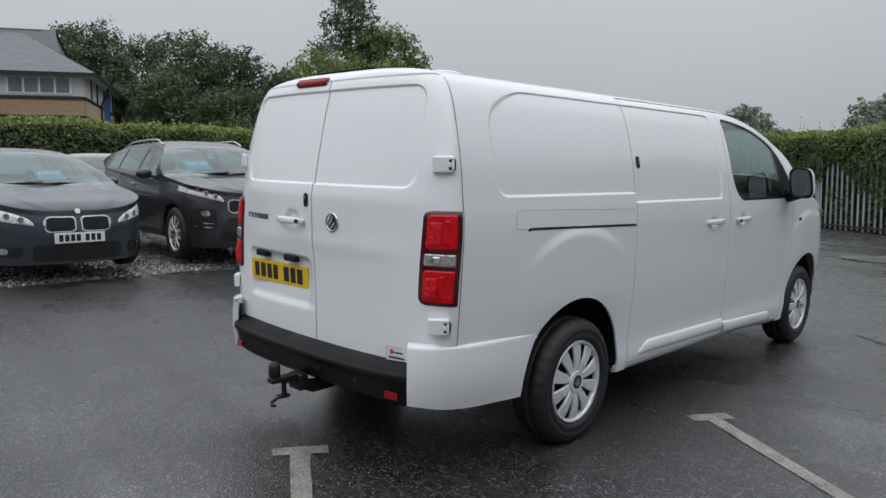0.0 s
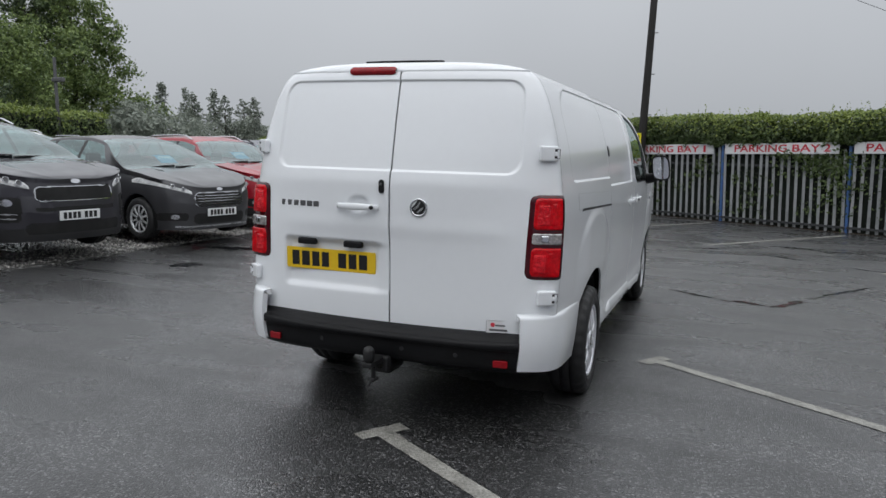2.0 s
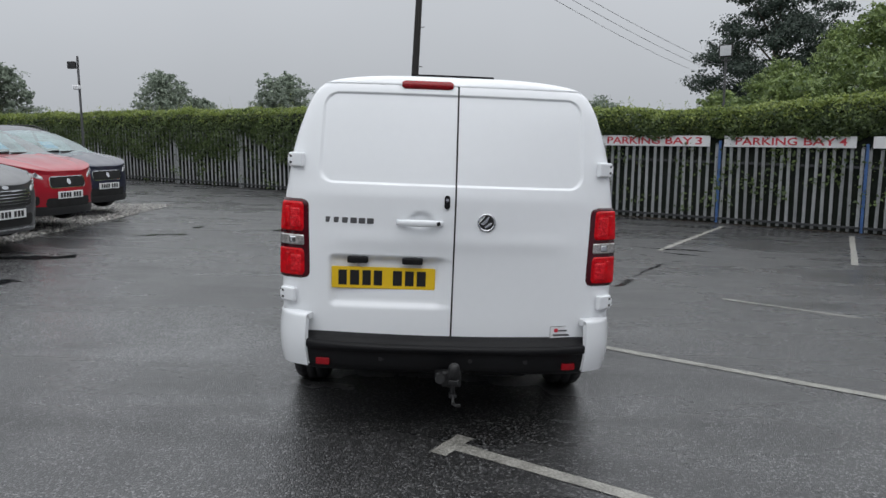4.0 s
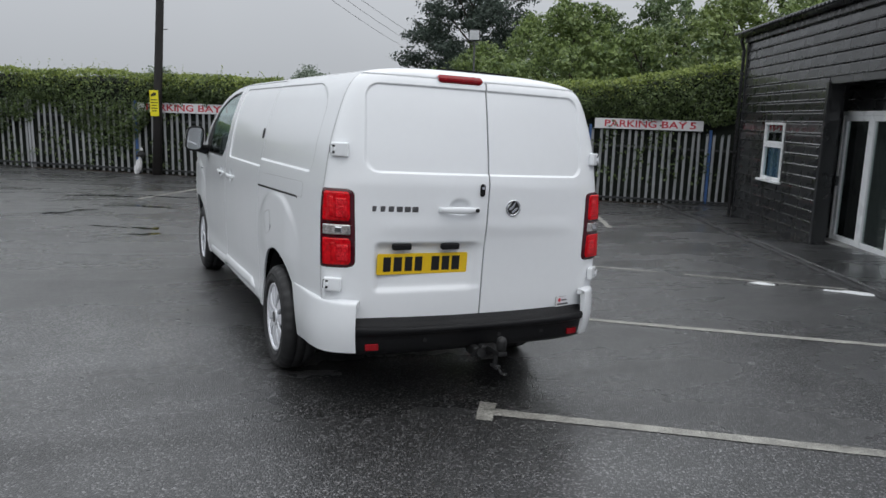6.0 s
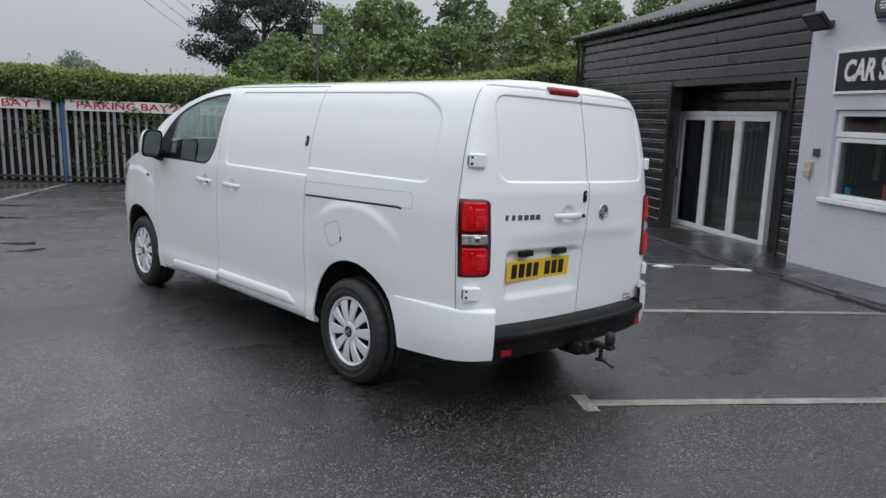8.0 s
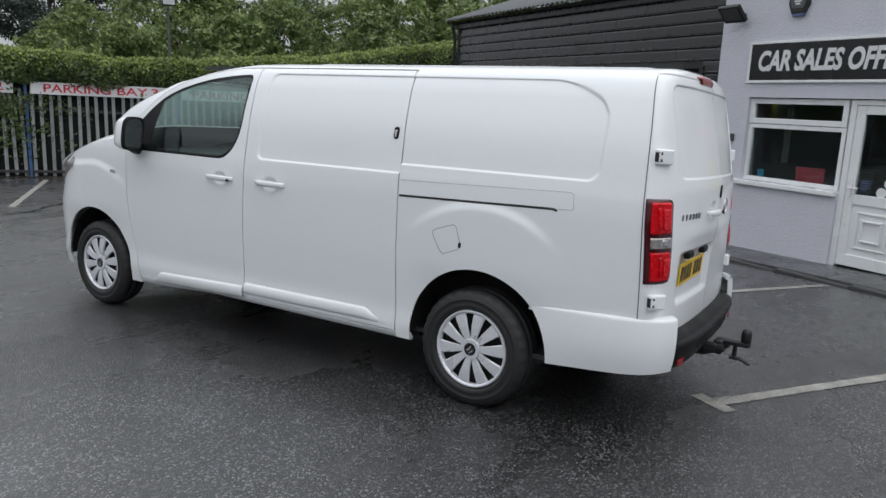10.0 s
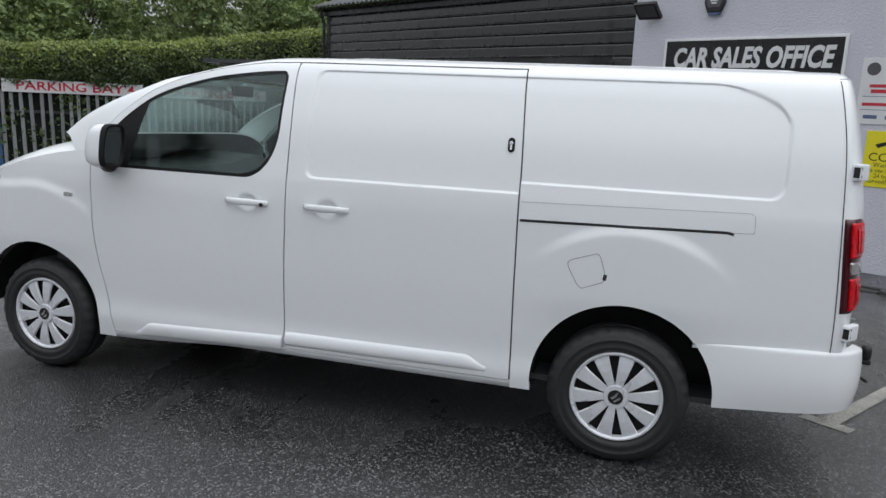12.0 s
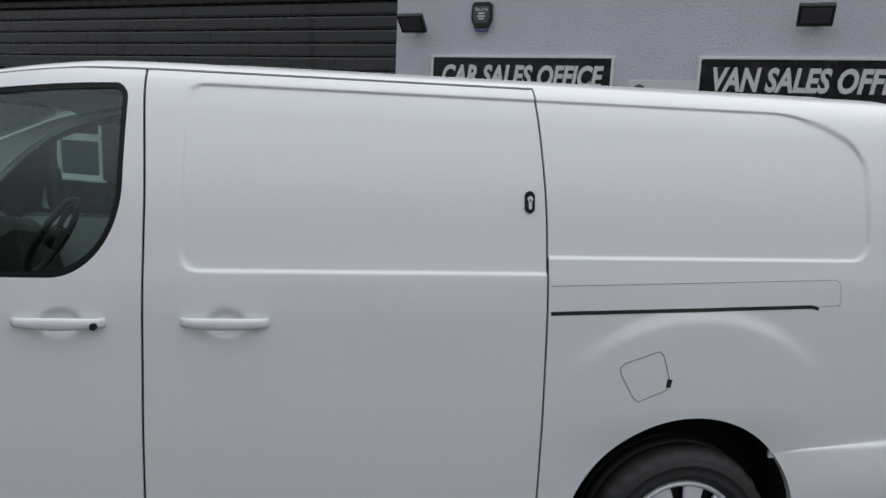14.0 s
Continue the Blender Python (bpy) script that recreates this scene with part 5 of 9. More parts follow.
for x0, x1 in ((-0.655, -0.585), (0.585, 0.655)):
    m = Matrix.Translation(((x0 + x1) / 2, float(bumper_pt((x0 + x1) / 2)) + 0.015, 0.428)) @ Matrix.Rotation(radians(9 if x0 > 0 else -9), 4, "Z") @ Matrix(((1, 0, 0, 0), (0, 0, -1, 0), (0, 1, 0, 0), (0, 0, 0, 1)))
    part("reflector", slab(bmesh.new(), rounded(-(x1 - x0) / 2, (x1 - x0) / 2, -0.017, 0.017, 0.006), 0.008, m, 0.002), REFLECTOR, bumper, "red bumper reflector")
for x in (-0.33, 0.12, 0.40):
    y = float(bumper_pt(x))
    part("parking_sensor", cyl(bmesh.new(), (x, y + 0.04, 0.45), (x, y + 0.017, 0.45), 0.011, n=14), BLACK_PLASTIC, bumper)

# ---- rear lamps, hinges, plate, handle, badges ----
FACE = Matrix(((1, 0, 0, 0), (0, 0, -1, 0), (0, 1, 0, 0), (0, 0, 0, 1)))       # local x across, y up, z towards the rear


def rear_sheet(sign, x0, x1, z0, z1, lift):
    """A sheet over the rear corner, between two widths that lean with height."""
    def fn(u, v):
        z = z0 + v * (z1 - z0)
        ys = rear_seam(z)
        xs = half_width(ys) + tumble(z)
        n = round_n(z)
        yc = rear_y(z)
        ta = np.arcsin(np.clip(x0(z) / xs, 0, 1) ** (n / 2))
        tb = np.arcsin(np.clip(x1(z) / xs, 0, 0.99999) ** (n / 2))
        th = ta + u * (tb - ta)
        k = np.sin(th) ** (2 / n)
        c = np.cos(th) ** (2 / n)
        edge = np.minimum(np.minimum(u, 1 - u) * 14, np.minimum(v, 1 - v) * 22)
        l = lift * np.clip(edge, 0, 1) ** 0.5
        x, y = k * xs, ys - (ys - yc) * c
        return np.stack([sign * (x + l * np.sin(th)), y - l * np.cos(th), z], -1)
    return fn


for sign in (-1, 1):
    xi = lambda z: 0.700 + 0.010 * step(0.84, 1.25, z)
    xo = lambda z: half_width(rear_seam(z)) + tumble(z) - 0.0008
    def softened(x0, z0, z1, r):
        """The inner border with its two corners rounded."""
        return lambda z: x0(z) + r - np.sqrt(np.maximum(r * r - np.maximum(r - np.minimum(z - z0, z1 - z), 0) ** 2, 0))
    lamp = patch("rear_lamp", LENS_DEEP, van, rear_sheet(sign, softened(xi, 0.832, 1.232, 0.035), xo, 0.832, 1.232, 0.012), grid(30), grid(60), flip=sign < 0, label="tall red rear lamp cluster", flange=0.006)
    xi2 = lambda z: xi(z) + 0.011
    xo2 = lambda z: xo(z) - 0.010
    xo3 = lambda z: xi(z) + 0.098
    for nm, mt, z0, z1 in (("brake_lens", LENS_RED, 1.066, 1.221), ("indicator_lens", LENS_RED, 0.845, 0.988)):
        lens = patch(nm, mt, lamp, rear_sheet(sign, softened(xi2, z0, z1, 0.026), xo2, z0, z1, 0.021), grid(24), grid(24), flip=sign < 0)
        xm = lambda z: xi(z) + 0.024
        for q, (za, zb2, xa, xb) in enumerate(((z0 + 0.018, z1 - 0.030, 0.022, 0.078), (z0 + 0.018, z1 - 0.020, 0.084, 0.100))):
            patch("bulb_reflector", LENS_BRIGHT if q == 0 else LENS_RED, lens, rear_sheet(sign, softened(lambda z, xa=xa: xi(z) + xa, za, zb2, 0.012), lambda z, xb=xb: xi(z) + xb, za, zb2, 0.0255), grid(14), grid(16), flip=sign < 0)
    clear = patch("reversing_lens", LENS_CLEAR, lamp, rear_sheet(sign, softened(xi2, 0.998, 1.056, 0.012), xo2, 0.998, 1.056, 0.022), grid(24), grid(12), flip=sign < 0, label="clear reversing lamp lens")
    patch("bulb_reflector", CHROME, clear, rear_sheet(sign, lambda z: xi(z) + 0.045, lambda z: xi(z) + 0.085, 1.006, 1.048, 0.0245), grid(8), grid(8), flip=sign < 0)
    for zc in (1.425, 0.748):
        x = 0.772 if zc > 1 else 0.800
        hb = bmesh.new()
        y = float(rear_pt(x, zc))
        box(hb, -0.048, 0.045, -0.036, 0.036, -0.005, 0.026, 0.009, 3, Matrix.Translation((sign * x, y, zc)) @ Matrix.Rotation(sign * radians(38), 4, "Z") @ FACE)
        hinge = part("door_hinge", hb, VAN_PAINT, van, smooth=False)
        hm = Matrix.Translation((sign * x, y, zc)) @ Matrix.Rotation(sign * radians(38), 4, "Z") @ FACE
        o = sign
        hs = bmesh.new()
        box(hs, min(o * 0.022, o * 0.050), max(o * 0.022, o * 0.050), -0.022, 0.022, 0.004, 0.0285, 0.002, 1, hm)
        part("hinge_pocket", hs, SEAM, hinge, "dark hinge pocket")
        bm = bmesh.new()
        cyl(bm, hm @ Vector((o * 0.040, -0.020, 0.026)), hm @ Vector((o * 0.040, 0.020, 0.026)), 0.0065, n=8)
        box(bm, min(o * 0.020, o * 0.034), max(o * 0.020, o * 0.034), -0.010, 0.010, 0.02, 0.0315, 0.002, 1, hm)
        part("hinge_pin", bm, VAN_PAINT, hinge)

plate = thing("number_plate", "yellow rear plate", "")
plate.parent = van
PB = Matrix.Translation((-0.328, float(rear_pt(-0.33, 0.85)) + 0.020, 0.848)) @ Matrix.Rotation(radians(3), 4, "X") @ FACE
plate.matrix_basis = PB
part("plate", slab(bmesh.new(), rounded(-0.26, 0.26, -0.0555, 0.0555, 0.008), 0.004, Matrix.Identity(4), 0.001), PLATE_YELLOW, plate)
for k, (xa, w) in enumerate(((-0.205, 0.042), (-0.145, 0.046), (-0.085, 0.042), (-0.028, 0.042), (0.070, 0.046), (0.130, 0.044), (0.190, 0.046))):
    part("character_bar", boxed(xa - w / 2, xa + w / 2, -0.0385, 0.0385, 0.0042, 0.0052), CHAR_BLACK, plate)
for x in (-0.458, -0.185):
    lm = bmesh.new()
    y = float(rear_pt(x, 0.945)) + 0.012
    box(lm, -0.052, 0.052, -0.018, 0.016, -0.01, 0.022, 0.008, 2, Matrix.Translation((x, y, 0.942)) @ FACE)
    part("plate_lamp", lm, TRIM_BLACK, van, "black number plate lamp housing")
# handle with lock barrel, oval lock plate
bm = bmesh.new()
rings = []
for k in range(15):
    t = k / 14
    x = -0.270 + 0.232 * t
    lift = 0.030 * math.sin(math.pi * t) ** 0.5 + 0.003
    h = 0.013 + 0.005 * math.sin(math.pi * t)
    y = float(rear_pt(x, 1.14)) - lift
    rings.append([bm.verts.new((x, y + 0.008 * math.cos(2 * math.pi * q / 10), 1.138 + h * math.sin(2 * math.pi * q / 10))) for q in range(10)])
for r0, r1 in zip(rings, rings[1:]):
    for q in range(10):
        bm.faces.new((r0[q], r0[(q + 1) % 10], r1[(q + 1) % 10], r1[q]))
bm.faces.new(rings[0])
bm.faces.new(rings[-1])
hd = part("door_handle", bm, VAN_PAINT, van, smooth=True)
part("lock_barrel", cyl(bmesh.new(), (-0.062, float(rear_pt(-0.06, 1.14)) - 0.030, 1.138), (-0.062, float(rear_pt(-0.06, 1.14)) - 0.040, 1.138), 0.010, n=14), SEAM, hd)
lp = part("lock_plate", slab(bmesh.new(), rounded(-0.014, 0.014, -0.034, 0.034, 0.014), 0.007, Matrix.Translation((-0.022, float(rear_pt(-0.02, 1.243)) - 0.0, 1.243)) @ FACE, 0.002), TRIM_BLACK, van, "black oval lock plate")
part("lock_barrel", cyl(bmesh.new(), (-0.022, float(rear_pt(-0.02, 1.25)) - 0.006, 1.255), (-0.022, float(rear_pt(-0.02, 1.25)) - 0.010, 1.255), 0.008, n=14), CHROME, lp)
# round badge, drawn as a plain ring with a slanted bar
bm = bmesh.new()
by = float(rear_pt(0.176, 1.148))
m = Matrix.Translation((0.176, by + 0.002, 1.148)) @ FACE
for r0, r1, h in ((0.036, 0.046, 0.007),):
    n = 36
    vs = [[bm.verts.new(m @ Vector((r * math.cos(2 * math.pi * k / n), r * math.sin(2 * math.pi * k / n), hh))) for k in range(n)] for r, hh in ((r1, 0), (r1 - 0.001, h), (r0, h), (r0, 0.002))]
    for a, b in zip(vs, vs[1:]):
        for k in range(n):
            bm.faces.new((a[k], a[(k + 1) % n], b[(k + 1) % n], b[k]))
badge = part("round_badge", bm, CHROME, van, "round chrome badge with plain shapes", smooth=True)
part("badge_field", cyl(bmesh.new(), m @ Vector((0, 0, 0)), m @ Vector((0, 0, 0.003)), 0.0365, n=30), CHAR_BLACK, badge)
part("badge_bar", slab(slab(bmesh.new(), [(-0.030, -0.006), (-0.008, 0.010), (0.006, 0.030), (0.014, 0.030), (0.004, 0.004), (-0.016, -0.014)], 0.004, m @ Matrix.Translation((0, 0, 0.003)), 0.001), [(-0.004, -0.030), (0.024, -0.010), (0.030, 0.004), (0.012, -0.004), (-0.010, -0.022)], 0.004, m @ Matrix.Translation((0, 0, 0.003)), 0.001), CHROME, badge)
# model name, drawn as a row of plain chrome blocks
for k in range(6):
    x = -0.622 + k * 0.0415
    m = Matrix.Translation((x + 0.016, float(rear_pt(x, 1.137)) + 0.001, 1.137)) @ FACE
    part("name_block", slab(bmesh.new(), rounded(-0.0165, 0.0165, -0.014, 0.014, 0.003, 2), 0.005, m, 0.001), METAL_GREY, van, "dark chrome block of the model name")
# dealer sticker
m = Matrix.Translation((0.598, float(rear_pt(0.6, 0.592)) + 0.0005, 0.592)) @ Matrix.Rotation(radians(11), 4, "Z") @ FACE
stk = part("dealer_sticker", slab(bmesh.new(), rounded(-0.070, 0.070, -0.032, 0.032, 0.003), 0.002, m), SIGN_WHITE, van, "small white dealer sticker with red print in bars")
bm = boxed(-0.025, 0.045, 0.004, 0.012, 0.0021, 0.0026, m=m)
box(bm, -0.055, 0.055, -0.020, -0.010, 0.0021, 0.0026, m=m)
part("print_bar", bm, METAL_GREY, stk)
bm = bmesh.new()
for x0, x1, y0, y1 in ((-0.070, 0.070, 0.0305, 0.032), (-0.070, 0.070, -0.032, -0.0305), (-0.070, -0.0685, -0.032, 0.032), (0.0685, 0.070, -0.032, 0.032)):
    box(bm, x0, x1, y0, y1, 0.0021, 0.0027, m=m)
part("sticker_border", bm, METAL_GREY, stk)
part("print_dot", cyl(bmesh.new(), m @ Vector((-0.038, 0.010, 0.002)), m @ Vector((-0.038, 0.010, 0.0027)), 0.011, n=18), SIGN_RED, stk)

# ---- tow bar ----
bm = bmesh.new()
tube(bm, [(0.03, -0.90, 0.335), (0.03, -1.02, 0.335), (0.03, -1.10, 0.365), (0.03, -1.15, 0.395)], [0.034, 0.034, 0.026, 0.020], 12)
box(bm, 0.005, 0.055, -1.262, -1.12, 0.392, 0.418, 0.006)
box(bm, -0.025, 0.075, -1.125, -1.075, 0.335, 0.415, 0.010)
tow = part("tow_bar", bm, TOW_BLACK, van, "black steel tow bar with a capped ball", smooth=False)
bm = bmesh.new()
cap = [(0.018, 0.416), (0.026, 0.424), (0.028, 0.445), (0.028, 0.468), (0.024, 0.484), (0.013, 0.493), (0.001, 0.495)]
rings = [[bm.verts.new((0.03 + r * math.cos(2 * math.pi * k / 18), -1.237 + r * math.sin(2 * math.pi * k / 18), z)) for k in range(18)] for r, z in cap]
for r0, r1 in zip(rings, rings[1:]):
    for k in range(18):
        bm.faces.new((r0[k], r0[(k + 1) % 18], r1[(k + 1) % 18], r1[k]))
part("tow_ball_cap", bm, TOW_BLACK, tow, "black rubber cap over the tow ball", smooth=True)
bm = cyl(bmesh.new(), (0.03, -1.185, 0.395), (0.03, -1.185, 0.318), 0.012, n=12)
box(bm, 0.012, 0.048, -1.215, -1.160, 0.312, 0.328, 0.004)
tube(bm, [(0.03, -1.21, 0.318), (0.03, -1.235, 0.310), (0.03, -1.252, 0.300), (0.045, -1.262, 0.292), (0.062, -1.252, 0.292)], 0.008, 8)
part("coupling_pin", bm, TOW_BLACK, tow)
bm = boxed(-0.055, -0.005, -1.10, -1.02, 0.345, 0.40, 0.012)
cyl(bm, (-0.03, -1.10, 0.372), (-0.03, -1.135, 0.380), 0.024, n=14)
part("tow_socket", bm, TOW_BLACK, tow)

# ---- underbody, wheel housings, load space and cab ----
bm = boxed(-0.78, 0.78, 0.40, 2.85, 0.30, 0.36)
box(bm, -0.60, 0.60, -0.82, 0.40, 0.36, 0.40)
box(bm, -0.60, 0.60, 2.85, 3.95, 0.28, 0.36)
box(bm, 0.12, 0.45, -0.84, -0.45, 0.30, 0.37, 0.03)
box(bm, -0.7, 0.7, -0.07, 0.07, 0.22, 0.32, 0.02)
part("underbody", bm, DARK_CAVITY, van)
bm = boxed(-0.76, 0.76, 1.60, 1.66, 0.33, 1.68)
box(bm, -0.80, 0.80, -0.55, 1.6, 0.335, 0.36)
part("bulkhead", bm, CABIN, van)
for sign in (-1, 1):
    for cy, cz, r in (REAR_ARCH, FRONT_ARCH):
        bm = bmesh.new()
        n = 32
        a = [[bm.verts.new((sign * x, cy + rr * math.cos(t), cz + rr * math.sin(t))) for t in [math.pi * k / n for k in range(n + 1)]] for x, rr in ((0.845, r + 0.004), (0.60, r + 0.015))]
        for k in range(n):
            bm.faces.new((a[0][k], a[0][k + 1], a[1][k + 1], a[1][k]))
        bm.faces.new(a[1])
        part("wheel_housing", bm, DARK_CAVITY, van)
# cab
bm = bmesh.new()
rows = []
for k in range(13):
    x = -0.80 + 1.6 * k / 12
    hump = 0.05 * math.exp(-((x - 0.38) / 0.18) ** 2)
    rows.append([bm.verts.new((x, y, z + (hump if 1.1 < z < 1.3 else 0))) for y, z in ((2.55, 0.55), (2.50, 0.95), (2.56, 1.14), (2.66, 1.20), (3.0, 1.22), (3.25, 1.20), (3.25, 0.5))])
for r0, r1 in zip(rows, rows[1:]):
    for j in range(6):
        bm.faces.new((r0[j], r1[j], r1[j + 1], r0[j + 1]))
bm.faces.new(rows[0])
bm.faces.new(rows[-1])
part("dashboard", bm, CABIN, van, smooth=False)
part("cab_floor", boxed(-0.82, 0.82, 1.66, 3.2, 0.42, 0.48), CABIN, van)
bm = bmesh.new()
n = 30
c = Vector((0.40, 2.40, 1.16))
R = Matrix.Rotation(radians(-62), 3, "X")
ring = [c + R @ Vector((0.185 * math.cos(2 * math.pi * k / n), 0.185 * math.sin(2 * math.pi * k / n), 0)) for k in range(n + 1)]
tube(bm, ring, 0.016, 8)
cyl(bm, c + R @ Vector((0, 0, -0.03)), c + R @ Vector((0, 0, 0.02)), 0.06, 0.05, 16)
for a in (0, 180, 270):
    cyl(bm, c, c + R @ Vector((0.18 * math.cos(radians(a)), 0.18 * math.sin(radians(a)), 0)), 0.014, n=8)
part("steering_wheel", bm, BLACK_PLASTIC, van)
for x0, x1 in ((0.18, 0.66), (-0.68, -0.24), (-0.23, 0.12)):
    bm = boxed(x0, x1, 1.90, 2.38, 0.70, 0.86, 0.05, 3)
    box(bm, x0, x1, 1.72, 1.86, 0.80, 1.36, 0.05, 3, Matrix.Translation((0, 0, 0)))
    box(bm, (x0 + x1) / 2 - 0.12, (x0 + x1) / 2 + 0.12, 1.70, 1.80, 1.38, 1.56, 0.04, 3)
    part("cab_seat", bm, SEAT_CLOTH, van)
part("rear_view_mirror", boxed(-0.11, 0.11, 2.50, 2.53, 1.64, 1.71, 0.01), BLACK_PLASTIC, van)
part("cab_headlining", boxed(-0.66, 0.66, 1.66, 2.35, 1.80, 1.82), CABIN, van)


# ---- wheels ----
def wheel(name, parent, m, R, r_rim, width, vanes, cap, tyre_mat=None, broad=True, gap=0.0):
    """A road wheel whose axle lies along its own x, outer face at +x: tyre, dark well, vaned trim, centre."""
    w = thing(name, "", "")
    w.parent = parent
    w.matrix_basis = m
    bm = bmesh.new()
    hw = width / 2
    # across the tread with two grooves, over a ribbed shoulder, down the sidewall past its raised rings
    prof = [(-hw * 0.85, r_rim, 0), (-hw, r_rim + (R - r_rim) * 0.35, 0), (-hw * 0.94, R - 0.030, 0), (-hw * 0.72, R - 0.008, 0), (-hw * 0.32, R, 0), (-hw * 0.30, R - 0.007, 0), (-hw * 0.24, R - 0.007, 0), (-hw * 0.22, R, 0),
            (hw * 0.22, R, 0), (hw * 0.24, R - 0.007, 0), (hw * 0.30, R - 0.007, 0), (hw * 0.32, R, 0), (hw * 0.62, R - 0.003, 0.004), (hw * 0.80, R - 0.012, 0.007), (hw * 0.91, R - 0.026, 0.004), (hw * 0.955, R - 0.036, 0),
            (hw * 0.985, R - 0.050, 0), (hw * 1.0, R - 0.052, 0), (hw * 1.0, R - 0.056, 0), (hw * 0.985, R - 0.058, 0), (hw * 0.985, r_rim + 0.034, 0), (hw * 1.005, r_rim + 0.030, 0), (hw * 0.98, r_rim + 0.016, 0), (hw * 0.93, r_rim + 0.010, 0), (hw * 0.80, r_rim, 0)]
    n = 120 if broad else 48
    rings = [[bm.verts.new((x, (r - (cut if (k // 2) % 2 else 0)) * math.cos(2 * math.pi * k / n), (r - (cut if (k // 2) % 2 else 0)) * math.sin(2 * math.pi * k / n))) for k in range(n)] for x, r, cut in prof]
    for a, b in zip(rings, rings[1:]):
        for k in range(n):
            bm.faces.new((a[k], a[(k + 1) % n], b[(k + 1) % n], b[k]))
    part("tyre", bm, RUBBER, w, smooth=True)
    bm = bmesh.new()
    cyl(bm, (-hw * 0.6, 0, 0), (hw * 0.50, 0, 0), r_rim + 0.004, n=40)
    rim = part("rim", bm, DARK_CAVITY, w)
    bm = bmesh.new()
    x0 = hw * 0.80
    # outer ring
    pr = [(x0 - 0.01, r_rim + 0.002), (x0 + 0.010, r_rim - 0.002), (x0 + 0.012, r_rim - 0.008), (x0 + 0.004, r_rim - 0.017), (x0 - 0.02, r_rim - 0.020)]
    rings = [[bm.verts.new((x, r * math.cos(2 * math.pi * k / 56), r * math.sin(2 * math.pi * k / 56))) for k in range(56)] for x, r in pr]
    for a, b in zip(rings, rings[1:]):
        for k in range(56):
            bm.faces.new((a[k], a[(k + 1) % 56], b[(k + 1) % 56], b[k]))
    trim = part("wheel_trim", bm, cap, w, smooth=True)
    for i in range(vanes):
        a = 2 * math.pi * i / vanes + gap
        c, s = math.cos(a), math.sin(a)
        bm = bmesh.new()
        wi, wo = (0.030, 0.074) if broad else (0.020, 0.034)
        k = r_rim / 0.207
        rows = []
        for t in (0.0, 0.25, 0.5, 0.75, 1.0):
            r = (0.045 + t * (0.198 - 0.045)) * k
            ww = (wi + (wo - wi) * t) * k / 2
            bulge = 0.012 * math.sin(math.pi * min(1, t * 0.9 + 0.1))
            rows.append([bm.verts.new((x0 - 0.004 + bulge + dx, r * c - ww * q * s, r * s + ww * q * c)) for q, dx in ((-1.0, -0.010), (-1.0, -0.003), (-0.86, 0.002), (0.86, 0.002), (1.0, -0.003), (1.0, -0.010))])
        for r0, r1 in zip(rows, rows[1:]):
            for j in range(5):
                bm.faces.new((r0[j], r1[j], r1[j + 1], r0[j + 1]))
        bm.faces.new(rows[-1])
        part("vane", bm, cap, trim)
    bm = bmesh.new()
    k = r_rim / 0.207
    cyl(bm, (x0 - 0.03, 0, 0), (x0 + 0.012, 0, 0), 0.060 * k, 0.052 * k, 28)
    hub = part("wheel_centre", bm, cap, trim)
    part("centre_badge", cyl(bmesh.new(), (x0 + 0.0121, 0, 0), (x0 + 0.0135, 0, 0), 0.034 * k, n=20), CHAR_BLACK, trim)
    if broad:
        face = Matrix(((0, 0, 1, x0 + 0.0135), (1, 0, 0, 0), (0, 1, 0, 0), (0, 0, 0, 1)))
        part("badge_bar", slab(slab(bmesh.new(), [(-0.024, -0.004), (-0.006, 0.008), (0.006, 0.024), (0.012, 0.022), (0.004, 0.002), (-0.012, -0.012)], 0.002, face), [(-0.002, -0.024), (0.018, -0.010), (0.024, 0.004), (0.010, -0.004), (-0.008, -0.018)], 0.002, face), CHROME, trim)
    return w


for sign, y, gap in ((-1, 0.0, 0.12), (1, 0.0, 0.3), (-1, 3.275, 0.2), (1, 3.275, 0.05)):
    m = Matrix.Translation((sign * 0.792, y, 0.335 - 0.0048 * y)) @ Matrix.Rotation(0 if sign > 0 else math.pi, 4, "Z")
    wheel("wheel", van, m, 0.326, 0.213, 0.215, 10, HUBCAP, gap=gap)
# ---- hedges and trees ----
def leaf_cloud(centres, normals, size, rng, flat=0.35):
    """Folded leaf quads at the given places, facing roughly along the normals."""
    n = len(centres)
    d = normals + rng.normal(0, 0.75, (n, 3))
    d /= np.linalg.norm(d, axis=1, keepdims=True) + 1e-9
    h = rng.normal(0, 1, (n, 3))
    a = np.cross(d, h)
    a /= np.linalg.norm(a, axis=1, keepdims=True) + 1e-9
    b = np.cross(d, a)
    s = size * rng.uniform(0.55, 1.3, (n, 1))
    w = s * rng.uniform(0.45, 0.7, (n, 1))
    lift = d * s * flat * rng.uniform(0.1, 0.5, (n, 1))
    V = np.stack([centres - a * s, centres - b * w + lift, centres + a * s, centres + b * w + lift], 1).reshape(-1, 3)
    F = np.arange(4 * n).reshape(n, 4)
    return V, F


